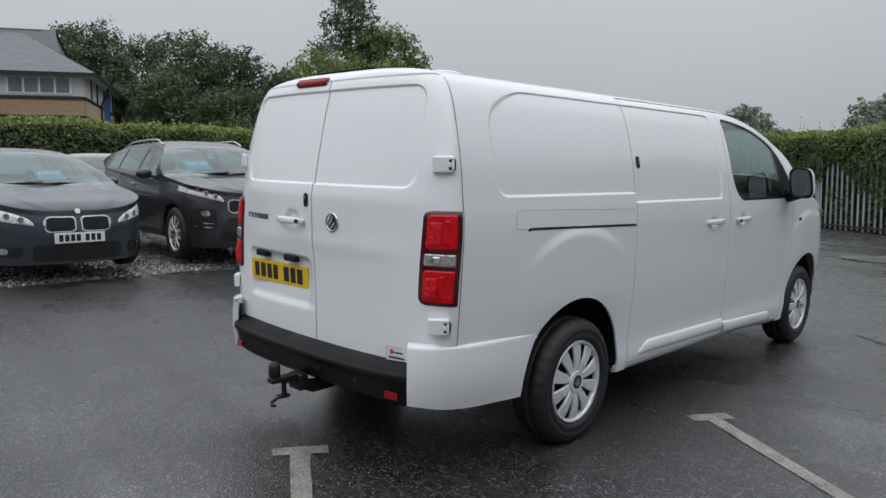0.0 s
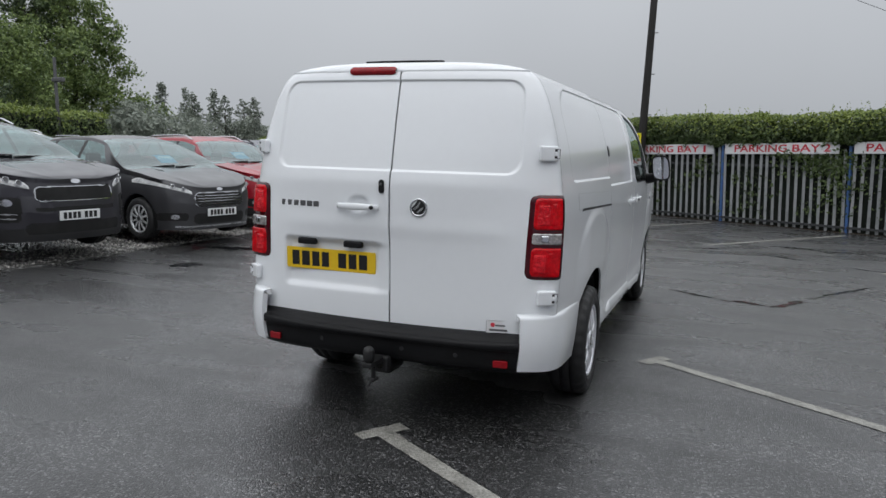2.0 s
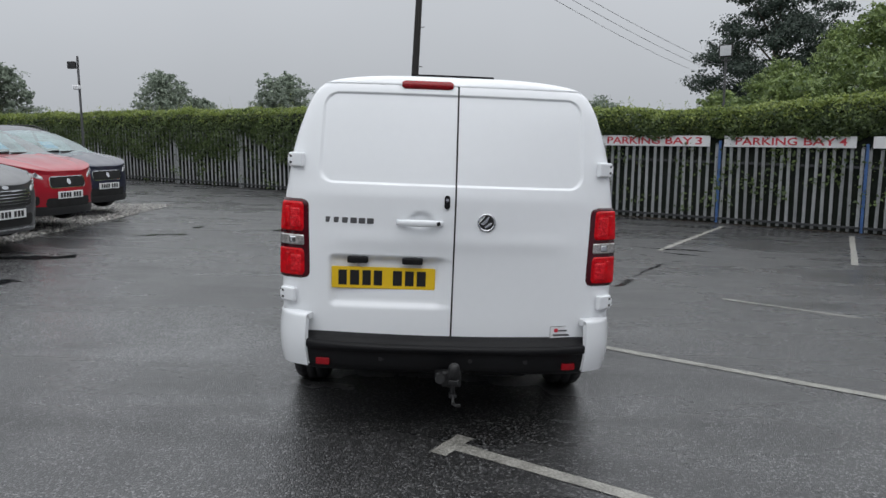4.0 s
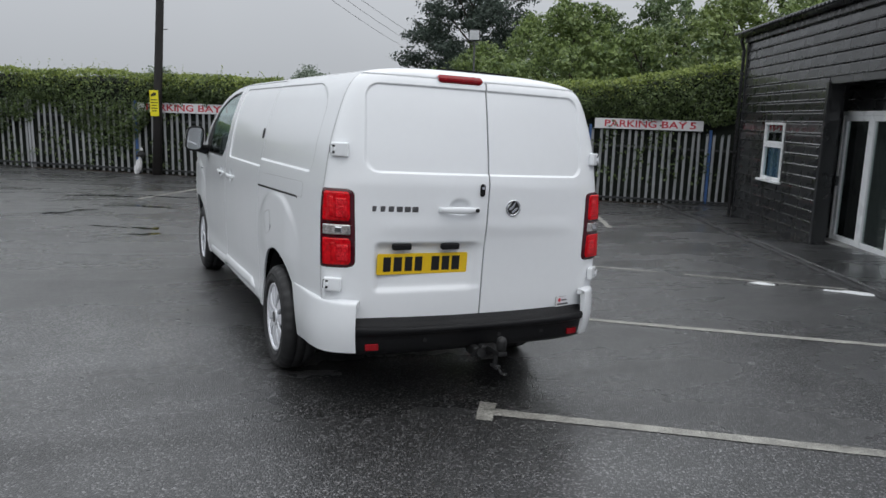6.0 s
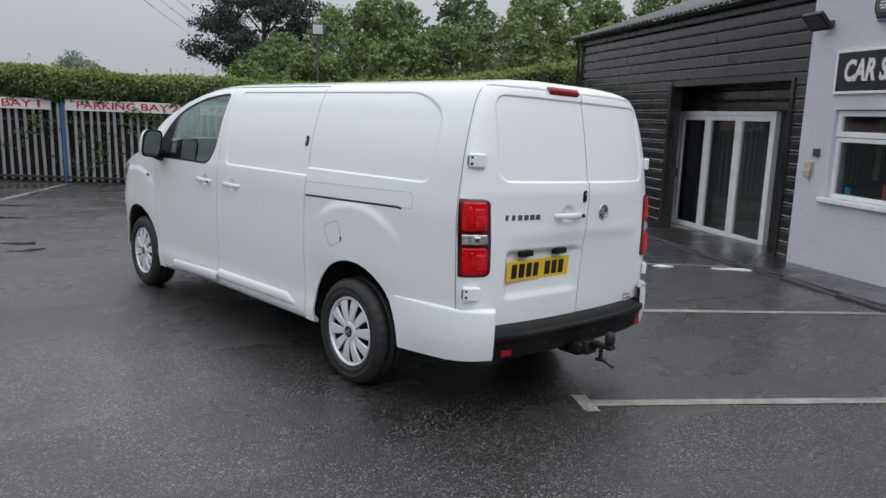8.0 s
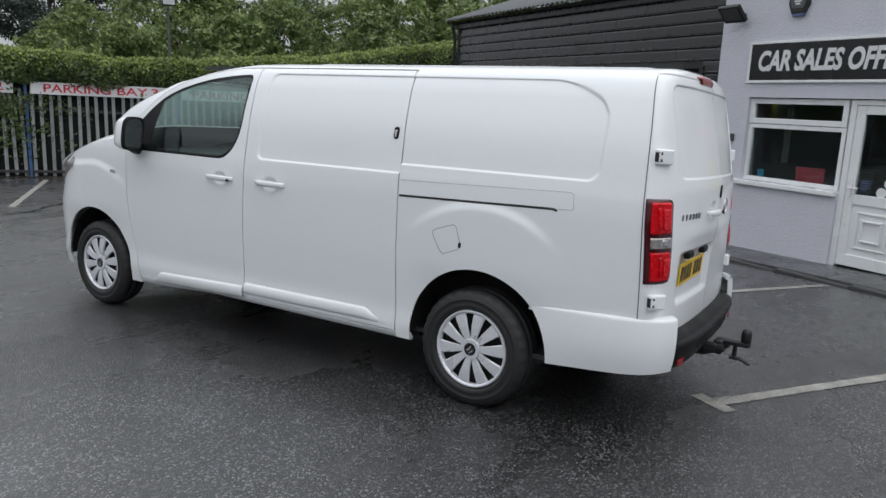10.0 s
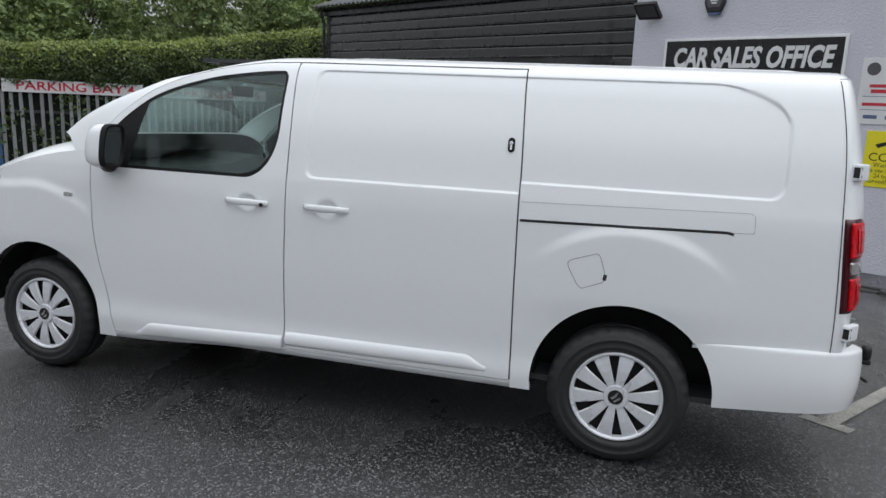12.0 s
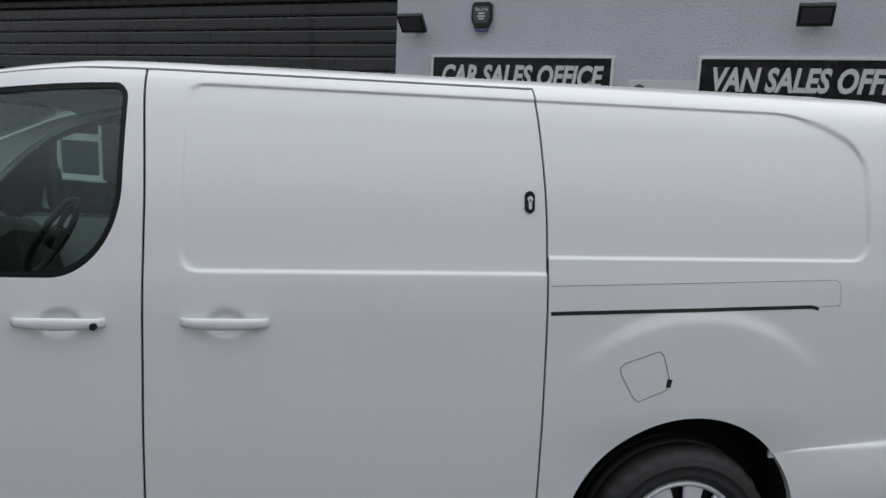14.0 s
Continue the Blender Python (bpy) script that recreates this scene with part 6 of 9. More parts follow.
def mesh_np(name, V, F, mat, parent=None):
    me = bpy.data.meshes.new(name)
    me.vertices.add(len(V))
    me.vertices.foreach_set("co", V.astype(np.float32).ravel())
    me.loops.add(F.size)
    me.loops.foreach_set("vertex_index", F.astype(np.int32).ravel())
    me.polygons.add(len(F))
    me.polygons.foreach_set("loop_start", np.arange(0, F.size, F.shape[1], dtype=np.int32))
    me.update(calc_edges=True)
    me.materials.append(mat)
    ob = new(name, me)
    if parent is not None:
        ob.parent = parent
    return ob


def wobble(a, seed, k=1.0):
    return 0.5 * np.sin(a * 1.7 * k + seed) + 0.3 * np.sin(a * 4.1 * k + seed * 2.3) + 0.2 * np.sin(a * 9.3 * k + seed * 5.1)


def hedge(name, label, m, length, top, depth, dens, leaf, seed, hang, core_lo=0.0):
    """A clipped hedge along its own x: a near-black core that paints in the inner shade, a skin of leaves on face, top
    and ends, young shoots above. hang(x): how low the front face comes.
    """
    rng = np.random.default_rng(seed)
    h = thing(name, label, "hedge", m, kind="stuff")
    nx = int(length / 0.25)
    xs = np.linspace(0, length, nx)
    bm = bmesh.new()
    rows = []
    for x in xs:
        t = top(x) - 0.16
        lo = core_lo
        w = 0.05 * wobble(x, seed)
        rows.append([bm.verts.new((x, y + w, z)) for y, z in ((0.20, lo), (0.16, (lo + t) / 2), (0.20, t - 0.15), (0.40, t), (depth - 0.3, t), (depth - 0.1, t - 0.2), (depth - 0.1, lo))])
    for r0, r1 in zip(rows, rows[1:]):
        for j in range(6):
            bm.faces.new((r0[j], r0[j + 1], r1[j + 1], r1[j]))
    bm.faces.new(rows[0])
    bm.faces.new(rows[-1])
    part("hedge_shade_core", bm, HEDGE_CORE, h)
    # face
    n = int(length * dens * 2.2)
    x = rng.uniform(0, length, n)
    tz = top(x)
    lo = hang(x)
    u = rng.uniform(0, 1, n)
    z = lo + (tz - lo) * u
    bulge = 0.10 * wobble(x + z * 1.3, seed) + 0.07 * wobble(x * 2.1 - z * 2.7, seed + 3)
    y = 0.10 - 0.16 * np.sin(np.pi * np.clip(u, 0, 1)) ** 0.7 + bulge + rng.normal(0, 0.05, n) + 0.25 * np.clip(u - 0.88, 0, 1) * 4 * 0.3
    C = np.stack([x, y, z], 1)
    N = np.stack([0 * x, -1 + 0 * x, 0.35 + 0.5 * u], 1)
    young = rng.uniform(0, 1, n) < 0.75 * np.clip((z - tz + 0.55) / 0.5, 0, 1)
    for nm, mt, pick in (("face_leaves", HEDGE_LEAF, ~young), ("young_leaves", HEDGE_TIP, young)):
        V, F = leaf_cloud(C[pick], N[pick], leaf, rng)
        mesh_np(nm, V, F, mt, h)
    # top
    n = int(length * dens * depth * 0.55)
    x = rng.uniform(0, length, n)
    y = rng.uniform(-0.08, depth * 0.75, n)
    z = top(x) - 0.05 + 0.06 * wobble(x * 1.5 + y, seed + 1) + rng.normal(0, 0.035, n) - 0.10 * (y < 0.1)
    V, F = leaf_cloud(np.stack([x, y, z], 1), np.stack([0 * x, -0.3 + 0 * x, 1 + 0 * x], 1), leaf, rng)
    mesh_np("top_leaves", V, F, HEDGE_TIP, h)
    # young shoots standing out of the top and the face
    CC, NN = [], []
    for _ in range(int(length * 7)):
        x0, y0 = rng.uniform(0, length), rng.uniform(-0.05, depth * 0.5)
        z0 = float(top(np.array([x0]))[0]) - 0.05
        hgt = rng.uniform(0.06, 0.30) * (1 if rng.uniform() < 0.85 else 1.6)
        lean = rng.normal(0, 0.10, 2)
        k = rng.integers(5, 11)
        t = np.linspace(0.1, 1, k)[:, None]
        CC.append(np.array([x0, y0, z0]) + t * np.array([lean[0], lean[1], hgt]) + rng.normal(0, 0.012, (k, 3)))
        NN.append(np.tile([rng.normal(), -1, 0.4], (k, 1)))
    V, F = leaf_cloud(np.concatenate(CC), np.concatenate(NN), leaf * 0.62, rng)
    mesh_np("shoots", V, F, HEDGE_TIP, h)
    return h


hedge_top_main = smooth_table([-22, -18, -13, -9, -4, -0.5, 2.5, 4.3, 6.2, 8, 14], [2.67, 2.65, 2.60, 2.55, 2.38, 2.32, 2.55, 2.72, 3.10, 3.26, 3.36])
HX = -32.0


def main_top(x):
    return hedge_top_main(np.asarray(x) + HX) + 0.05 * wobble(np.asarray(x), 2.0)


def main_hang(x):
    """How far the growth hangs through and over the fence; long tails over the left and middle panels."""
    a = np.asarray(x) + HX
    base = np.interp(a, [-22, -18.4, -18.0, -17.5, -15.8, -15.1, -14.7, -13.9, -13.2, -12.8, -12.2, -11.7, -11.1, -10.75, -10.4, -9.3, -9.0, -8.6, -7.4, -5.9, -5.2, -4.0, -3.0, -1.6, -0.4, 2, 5.5, 8, 14],
                     [1.05, 0.90, 1.45, 1.00, 0.92, 1.05, 1.45, 1.40, 0.95, 0.85, 1.10, 1.48, 1.48, 0.90, 0.50, 0.45, 0.65, 1.35, 1.78, 1.80, 1.78, 1.78, 1.78, 1.78, 1.80, 1.76, 1.66, 1.52, 1.51])
    over_signs = 1.63 - 0.010 * a
    return np.where(base > 1.5, over_signs, base) + np.where(base > 1.5, 0.10, 0.22) * wobble(a * 1.9, 4.0)


hedge("hedge", "dense green clipped hedge growing over the palisade fence", in_yard(HX, FENCE_B - 0.06), 45.0, main_top, 1.6, 950, 0.037, 7, main_hang, -0.45)
# loose sprays of leaves poking through the pales
rng = np.random.default_rng(3)
CC, NN = [], []
for _ in range(230):
    a = rng.uniform(-20, 6)
    z0 = rng.uniform(0.1, 1.5)
    k = rng.integers(6, 22)
    CC.append(np.array([a, FENCE_B - 0.03, z0]) + rng.normal(0, 1, (k, 3)) * np.array([0.11, 0.035, 0.12]))
    NN.append(np.tile([0, -1, 0.5], (k, 1)))
for ca, cz, ra, rz, k in ((-3.55, 1.25, 0.50, 0.28, 700), (-3.2, 0.75, 0.30, 0.25, 120), (-4.3, 1.45, 0.35, 0.16, 180), (-6.6, 1.2, 0.25, 0.3, 90), (1.2, 1.3, 0.3, 0.25, 90)):
    CC.append(np.array([ca, FENCE_B - 0.035, cz]) + rng.normal(0, 1, (k, 3)) * np.array([ra * 0.6, 0.03, rz * 0.6]))
    NN.append(np.tile([0, -1, 0.5], (k, 1)))
V, F = leaf_cloud(np.concatenate(CC), np.concatenate(NN), 0.045, rng)
ob = mesh_np("ivy_sprays", V, F, HEDGE_LEAF)
ob.matrix_basis = YARD
tagged(ob, "sprays of green leaves growing through the fence pales", "foliage", kind="stuff")

left_top = lambda x: 2.93 + 0.08 * wobble(np.asarray(x), 1.0)
hedge("hedge", "bright green clipped hedge behind the parked cars", Matrix.Translation((-16.6, -8.0, 0)) @ Matrix.Rotation(radians(90), 4, "Z"), 22.0, left_top, 1.5, 620, 0.050, 21, lambda x: 0.5 + 0 * np.asarray(x), 0.2)

LEAF_MID = leaf_material("broad_leaves", (0.050, 0.090, 0.034), (0.27, 0.35, 0.115))
LEAF_DARK = leaf_material("dark_leaves", (0.050, 0.085, 0.040), (0.19, 0.26, 0.11))
LEAF_PALE = leaf_material("pale_leaves", (0.06, 0.10, 0.035), (0.26, 0.33, 0.11))
NEEDLES = leaf_material("pine_needles", (0.020, 0.032, 0.027), (0.070, 0.098, 0.074), 0.6)
# distance haze is put into these three leaf colours as greyer, flatter greens
LEAF_WOOD = leaf_material("hazy_wood_leaves", (0.040, 0.062, 0.036), (0.130, 0.175, 0.085), 0.6)
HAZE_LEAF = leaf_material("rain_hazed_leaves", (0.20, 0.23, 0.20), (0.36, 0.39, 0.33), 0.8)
FAR_HAZE_LEAF = leaf_material("far_hazed_leaves", (0.13, 0.165, 0.13), (0.30, 0.35, 0.27), 0.7)


def tree(label, x, y, height, radius, leaf_mat, count, leaf, seed, trunk_h=0.3, clumps=40, squash=1.0, clump=0.31, upright=0.0):
    """A tapered trunk with forking limbs, and a crown of leafy boughs, each of many small sprays, with an uneven outline."""
    rng = np.random.default_rng(seed)
    t = thing("tree", label, "tree", Matrix.Translation((x, y, ground_z(x, y) - 0.2)), group="")
    bm = bmesh.new()
    base = height * trunk_h
    r0 = height * 0.019
    lean = rng.normal(0, 0.03, 2) * height
    top = np.array([lean[0], lean[1], height * 0.82])
    tube(bm, [(0, 0, 0), (lean[0] * 0.2, lean[1] * 0.2, base * 0.6), (lean[0] * 0.5, lean[1] * 0.5, height * 0.5), tuple(top)], [r0 * 1.25, r0, r0 * 0.6, r0 * 0.12], 9)
    centres, sizes = [], []
    for i in range(clumps):
        f = (i + 0.5) / clumps
        z = base + (height - base) * (0.06 + 0.90 * f ** 0.85)
        prof = math.sin(math.pi * min(1, max(0.02, (0.14 + 0.86 * (z - base) / (height - base))))) ** 0.6
        ang = i * 2.399 + rng.uniform(-0.5, 0.5)
        rr = radius * prof * rng.uniform(0.25, 0.92) * (1 - upright * 0.4)
        c = np.array([math.cos(ang) * rr + lean[0] * z / height, math.sin(ang) * rr + lean[1] * z / height, z])
        centres.append(c)
        sizes.append(radius * clump * rng.uniform(0.65, 1.25) * (1.12 - 0.4 * f))
        s = np.array([lean[0] * 0.4, lean[1] * 0.4, max(base * 0.7, z - rr * 0.9 - 0.3)])
        mid = (s + c) / 2 + np.array([0, 0, 0.1 * rr])
        if i % 2 == 0:
            tube(bm, [tuple(s), tuple(mid), tuple(c)], [r0 * 0.34, r0 * 0.2, r0 * 0.05], 6)
    part("trunk", bm, BARK, t, smooth=True)
    w = np.array(sizes) ** 2
    w /= w.sum()
    CC, NN = [], []
    for c, s, ww in zip(centres, sizes, w):
        k = int(count * ww)
        sub = max(8, k // 12)
        heads = rng.normal(0, 1, (sub, 3))
        heads /= np.linalg.norm(heads, axis=1, keepdims=True)
        heads = c + heads * s * rng.uniform(0.30, 1.15, (sub, 1)) * np.array([1, 1, 0.8 * squash])
        pick = rng.integers(0, sub, k)
        q = heads[pick] + rng.normal(0, 1, (k, 3)) * s * 0.15 * np.array([1, 1, 0.7])
        CC.append(q)
        NN.append((q - c) / s + np.array([0, 0, 0.5]))
    V, F = leaf_cloud(np.concatenate(CC), np.concatenate(NN), leaf, rng)
    mesh_np("crown", V, F, leaf_mat, t)
    return t


def from_eye(ex, ey, azimuth, d):
    return ex + d * math.sin(radians(azimuth)), ey + d * math.cos(radians(azimuth))


# behind the parking bays
x, y = from_eye(-1, -4.6, 26.8, 62)
tree("tall dark pine with a ragged wind-blown crown", x, y, 14.6, 6.2, NEEDLES, 34000, 0.125, 31, 0.28, 46, 0.5, 0.27)
for az_, d, hh, rr, mm, cc, sd in ((31.0, 36, 5.2, 2.8, LEAF_MID, 16000, 41), (35.5, 40, 8.4, 3.8, LEAF_MID, 26000, 42), (41.0, 36, 6.6, 3.2, LEAF_MID, 20000, 43), (46.5, 31, 7.2, 3.2, LEAF_PALE, 15000, 44),
                                (52.0, 36, 8.0, 3.8, LEAF_MID, 20000, 45), (58.0, 42, 9.2, 4.2, LEAF_MID, 20000, 46), (26.0, 38, 4.6, 2.6, LEAF_MID, 14000, 47), (64.0, 44, 10.5, 4.8, LEAF_MID, 24000, 48), (33.5, 47, 8.6, 4.0, LEAF_MID, 20000, 141), (37.5, 34, 5.6, 2.8, LEAF_MID, 16000, 142), (43.5, 44, 9.4, 4.2, LEAF_DARK, 20000, 143), (49.0, 40, 9.6, 3.6, LEAF_PALE, 15000, 144), (55.0, 34, 6.6, 3.2, LEAF_MID, 16000, 145), (29.0, 50, 7.2, 3.6, LEAF_MID, 15000, 146), (38.5, 55, 10.0, 3.8, LEAF_DARK, 16000, 49)):
    x, y = from_eye(-2, -4.0, az_, d)
    tree("leafy broadleaved tree beyond the hedge", x, y, hh * 1.03, rr, mm, cc, 0.085 + d * 0.0004, sd, 0.18, 44, 0.9, 0.25)
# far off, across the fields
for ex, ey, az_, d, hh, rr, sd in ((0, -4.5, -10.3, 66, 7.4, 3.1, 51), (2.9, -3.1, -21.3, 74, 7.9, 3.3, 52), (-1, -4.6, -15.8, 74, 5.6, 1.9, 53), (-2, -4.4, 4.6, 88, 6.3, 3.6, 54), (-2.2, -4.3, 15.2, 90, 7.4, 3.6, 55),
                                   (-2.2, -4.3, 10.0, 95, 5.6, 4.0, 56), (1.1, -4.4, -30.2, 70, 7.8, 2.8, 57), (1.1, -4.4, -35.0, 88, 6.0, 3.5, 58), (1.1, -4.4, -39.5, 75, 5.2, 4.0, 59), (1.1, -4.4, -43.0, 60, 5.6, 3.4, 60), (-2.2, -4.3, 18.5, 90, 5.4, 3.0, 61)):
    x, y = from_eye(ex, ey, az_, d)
    tree("round tree far across the fields, haze in its leaf colour", x, y, hh, rr, HAZE_LEAF if az_ < -32 else FAR_HAZE_LEAF, 12000, 0.15, sd, 0.06, 36, 1.0, 0.44)
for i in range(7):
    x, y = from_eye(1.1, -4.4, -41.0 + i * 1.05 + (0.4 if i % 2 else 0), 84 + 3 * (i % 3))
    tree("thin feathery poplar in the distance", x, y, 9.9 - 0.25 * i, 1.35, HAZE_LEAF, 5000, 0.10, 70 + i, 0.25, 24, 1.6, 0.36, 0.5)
# wood behind the left hedge
for az_, d, hh, rr, mm, sd in ((-75.5, 62, 11.6, 4.6, LEAF_WOOD, 81), (-71.6, 62, 12.8, 4.2, LEAF_WOOD, 82), (-68.6, 60, 12.9, 4.2, LEAF_WOOD, 83), (-65.6, 60, 12.2, 4.4, LEAF_WOOD, 84), (-62.6, 58, 12.0, 4.4, LEAF_WOOD, 85),
                               (-59.4, 58, 11.2, 4.2, LEAF_WOOD, 86), (-56.6, 60, 10.0, 4.2, LEAF_WOOD, 87), (-70.0, 50, 7.4, 3.6, LEAF_WOOD, 88), (-64.4, 48, 7.6, 3.6, LEAF_WOOD, 89), (-59.6, 48, 6.8, 3.6, LEAF_WOOD, 90), (-55.6, 52, 6.4, 3.4, LEAF_WOOD, 94)):
    x, y = from_eye(2.9, -3.1, az_, d)
    tree("dark leafy tree in the wood behind the hedge", x, y, hh, rr, mm, 21000, 0.115, sd, 0.10, 44, 1.0, 0.36)
x, y = from_eye(2.9, -3.1, -51.4, 76)
tree("tall upright tree with thin feathery top", x, y, 22.5, 5.2, LEAF_WOOD, 26000, 0.13, 91, 0.2, 52, 1.5, 0.30, 0.6)
x, y = from_eye(2.9, -3.1, -48.0, 75)
tree("broad leafy tree with light green boughs", x, y, 16.8, 6.4, LEAF_MID, 34000, 0.16, 92, 0.12, 50, 1.0, 0.28)
x, y = from_eye(2.9, -3.1, -53.2, 68)
tree("broad leafy tree with light green boughs", x, y, 12.6, 6.0, LEAF_MID, 22000, 0.14, 93, 0.12, 40, 1.0, 0.32)


def treeline(label, ex, ey, az0, az1, d, h, count, leaf, mat, seed):
    """A hazy line of scrub and low trees far off, with an uneven top."""
    rng = np.random.default_rng(seed)
    az = np.radians(rng.uniform(az0, az1, count))
    dd = d + rng.uniform(0, 9, count)
    top = h * (0.80 + 0.20 * wobble(np.degrees(az) * 0.9, seed) + 0.08 * wobble(np.degrees(az) * 3.1, seed + 2.0))
    z = 0.3 + top * rng.uniform(0.05, 1.0, count) ** 0.8
    C = np.stack([ex + dd * np.sin(az), ey + dd * np.cos(az), z], 1)
    V, F = leaf_cloud(C, np.tile([0.0, -1.0, 0.6], (count, 1)), leaf, rng)
    return tagged(mesh_np("far_woods", V, F, mat), label, "trees", kind="stuff")


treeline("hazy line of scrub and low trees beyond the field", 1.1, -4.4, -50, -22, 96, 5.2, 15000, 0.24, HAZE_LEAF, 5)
# ---- parked cars ----
CAR_GLASS = glass_material("car_window_glass", (0.42, 0.54, 0.53), 0.0, 0.10, 3.9)
SCREEN_GLASS = glass_material("rain_misted_windscreen", (0.40, 0.54, 0.53), 0.03, 0.13, 3.6)
LAMP_GLASS = material("headlamp_glass", (0.70, 0.73, 0.75), 0.10, metal=0.0, vary=0.5, scale=16, fine=40, coat=1.0)
ALLOY = material("alloy_wheel", (0.70, 0.71, 0.73), 0.3, metal=0.4, vary=0.1)
STICKER_BLUE = material("blue_price_sticker", (0.04, 0.36, 0.62), 0.4, vary=0.1)
DIGIT_PALE = material("pale_price_digits", (0.62, 0.80, 0.88), 0.4, vary=0.05)


def paint(name, color, metal=0.5):
    return material(name, color, 0.38, metal=metal * 0.5, vary=0.12, scale=3, fine=160, coat=0.85, spec=0.25, rough_vary=0.05)


def islands(me):
    """The connected pieces of a mesh, each as its corners and faces."""
    bm = bmesh.new()
    bm.from_mesh(me)
    bm.faces.ensure_lookup_table()
    seen, pieces = set(), []
    for f0 in bm.faces:
        if f0.index in seen:
            continue
        seen.add(f0.index)
        stack, group = [f0], []
        while stack:
            f = stack.pop()
            group.append(f)
            for v in f.verts:
                for g in v.link_faces:
                    if g.index not in seen:
                        seen.add(g.index)
                        stack.append(g)
        order = {}
        faces = [[order.setdefault(v.index, len(order)) for v in f.verts] for f in group]
        bm.verts.ensure_lookup_table()
        pieces.append(([tuple(bm.verts[k].co) for k in order], faces))
    bm.free()
    return pieces


def car(label, m, spec, body_paint, full=True):
    """A car facing its own +x with its nose at x = 0, built from its side profile: body, glass, lamps, grilles, wheels, mirrors, plate."""
    L, W, H = spec["size"]
    c = thing("car", label, "car", m, group=spec.get("group", "cars on the gravel"))
    top = smooth_table(*zip(*spec["top"]))          # centre line height against distance from the nose
    belt = smooth_table(*zip(*spec["belt"]))
    D, ND = spec.get("nose", 0.62), 2.7
    TD = 0.5
    # stations: close together round the nose, even steps across its width and along its sides
    th = np.concatenate([np.linspace(0, np.pi / 2, 44 if full else 20), np.arcsin(np.linspace(0, 1, 64 if full else 14) ** (ND / 2))])
    th = np.sort(th)
    th = th[np.r_[True, np.diff(th) > 0.004]]
    st_front = D * (1 - np.cos(th) ** (2 / ND))
    st_front[-1] = D
    st = np.concatenate([st_front, np.linspace(D, L - TD, 80 if full else 44)[1:], (L - TD) + TD * np.sin(np.linspace(0, np.pi / 2, 16)[1:]) ** 1.0])
    wf = np.where(st < D, (1 - np.clip(1 - st / D, 0, 1) ** ND) ** (1 / ND), 1.0)
    wr = np.where(st > L - TD, (1 - np.clip((st - (L - TD)) / TD, 0, 1) ** 3.2) ** (1 / 3.2), 1.0)
    wf[0] = 0.0
    half = W / 2 * wf * wr * (0.97 + 0.03 * np.sin(np.clip(st / L, 0, 1) * np.pi))
    cowl, roof0, roof1, tail = spec["glass"]
    nA, nB, nC = (72, 14, 22) if full else (30, 8, 12)
    arches = [(spec["axles"][0], spec["wheel"] + 0.005), (spec["axles"][1], spec["wheel"] + 0.005)]
    R = spec["wheel"]
    P = np.zeros((len(st), nA + nB + nC + 1, 3))
    sill = spec.get("sill", 0.20)
    lip = spec.get("lip", 0.17)
    for i, d in enumerate(st):
        h = half[i]
        zt, zb = float(top(d)), float(belt(d))
        zb = min(zb, zt - 0.015)
        z0 = sill if d > 0.45 else lip
        rise = max(0.0, zt - zb)
        cab = float(step(cowl - 0.05, roof0, d) * (1 - step(tail - 0.1, tail + 0.25, d)))
        wtop = h * (1 - 0.10 * cab * min(1, rise / 0.45) - 0.20 * cab * min(1, rise / 0.5))
        for k in range(nA + 1):
            t = k / nA
            z = z0 + (zb - z0) * t
            bulge = 1 - 0.055 * (1 - t) ** 3 - 0.035 * t ** 4 - 0.010 * math.sin(t * math.pi * 2)
            P[i, k] = (-d - 0.05 * (1 - wf[i]) * ((t - 0.42) ** 2) * 2.2, h * bulge, z)
        yb = P[i, nA, 1]
        zs = zb + rise * 0.86
        for k in range(1, nB + 1):
            t = k / nB
            P[i, nA + k] = (P[i, nA, 0] * (1 - 0) , yb + (wtop - yb) * (t ** 1.15) if rise > 0.06 else yb * (1 - 0.03 * t), zb + (zs - zb) * t)
        ye = P[i, nA + nB, 1]
        for k in range(1, nC + 1):
            t = k / nC
            P[i, nA + nB + k] = (P[i, nA, 0], ye * math.cos(t * math.pi / 2) ** 0.85 if k < nC else 0.0, zs + (zt - zs) * math.sin(t * math.pi / 2) ** 0.9)
            if d < cowl + 0.02:
                P[i, nA + nB + k, 2] += 0.013 * math.exp(-((P[i, nA + nB + k, 1] / max(h, 0.1) - 0.60) / 0.07) ** 2) * min(1, d / 0.3)
    # the nose leans back with height
    P[..., 0] -= np.clip((P[..., 2] - 0.55), 0, 1) * 0.10 * (1 - np.clip(-P[..., 0] / 0.8, 0, 1))
    # wheel openings drawn onto circles
    for ad, ar in arches:
        d = np.hypot(-P[:, :nA, 0] - ad, P[:, :nA, 2] - R)
        rr = R + 0.055
        near = (np.abs(d - rr) < 0.020) & (P[:, :nA, 1] > 0.3)
        f = np.where(near, rr / np.maximum(d, 1e-6), 1)
        P[:, :nA, 0] = -(ad + (-P[:, :nA, 0] - ad) * f)
        P[:, :nA, 2] = R + (P[:, :nA, 2] - R) * f
    ctr = (P[:-1, :-1] + P[1:, :-1] + P[:-1, 1:] + P[1:, 1:]) / 4
    X, Y, Z = -ctr[..., 0], ctr[..., 1], ctr[..., 2]
    vidx = np.arange(nA + nB + nC)[None, :] + 0 * X
    zone = np.zeros(X.shape, int)                                            # 0 paint
    inC, inB = vidx >= nA + nB, (vidx >= nA) & (vidx < nA + nB)
    frac = (vidx - nA) / nB
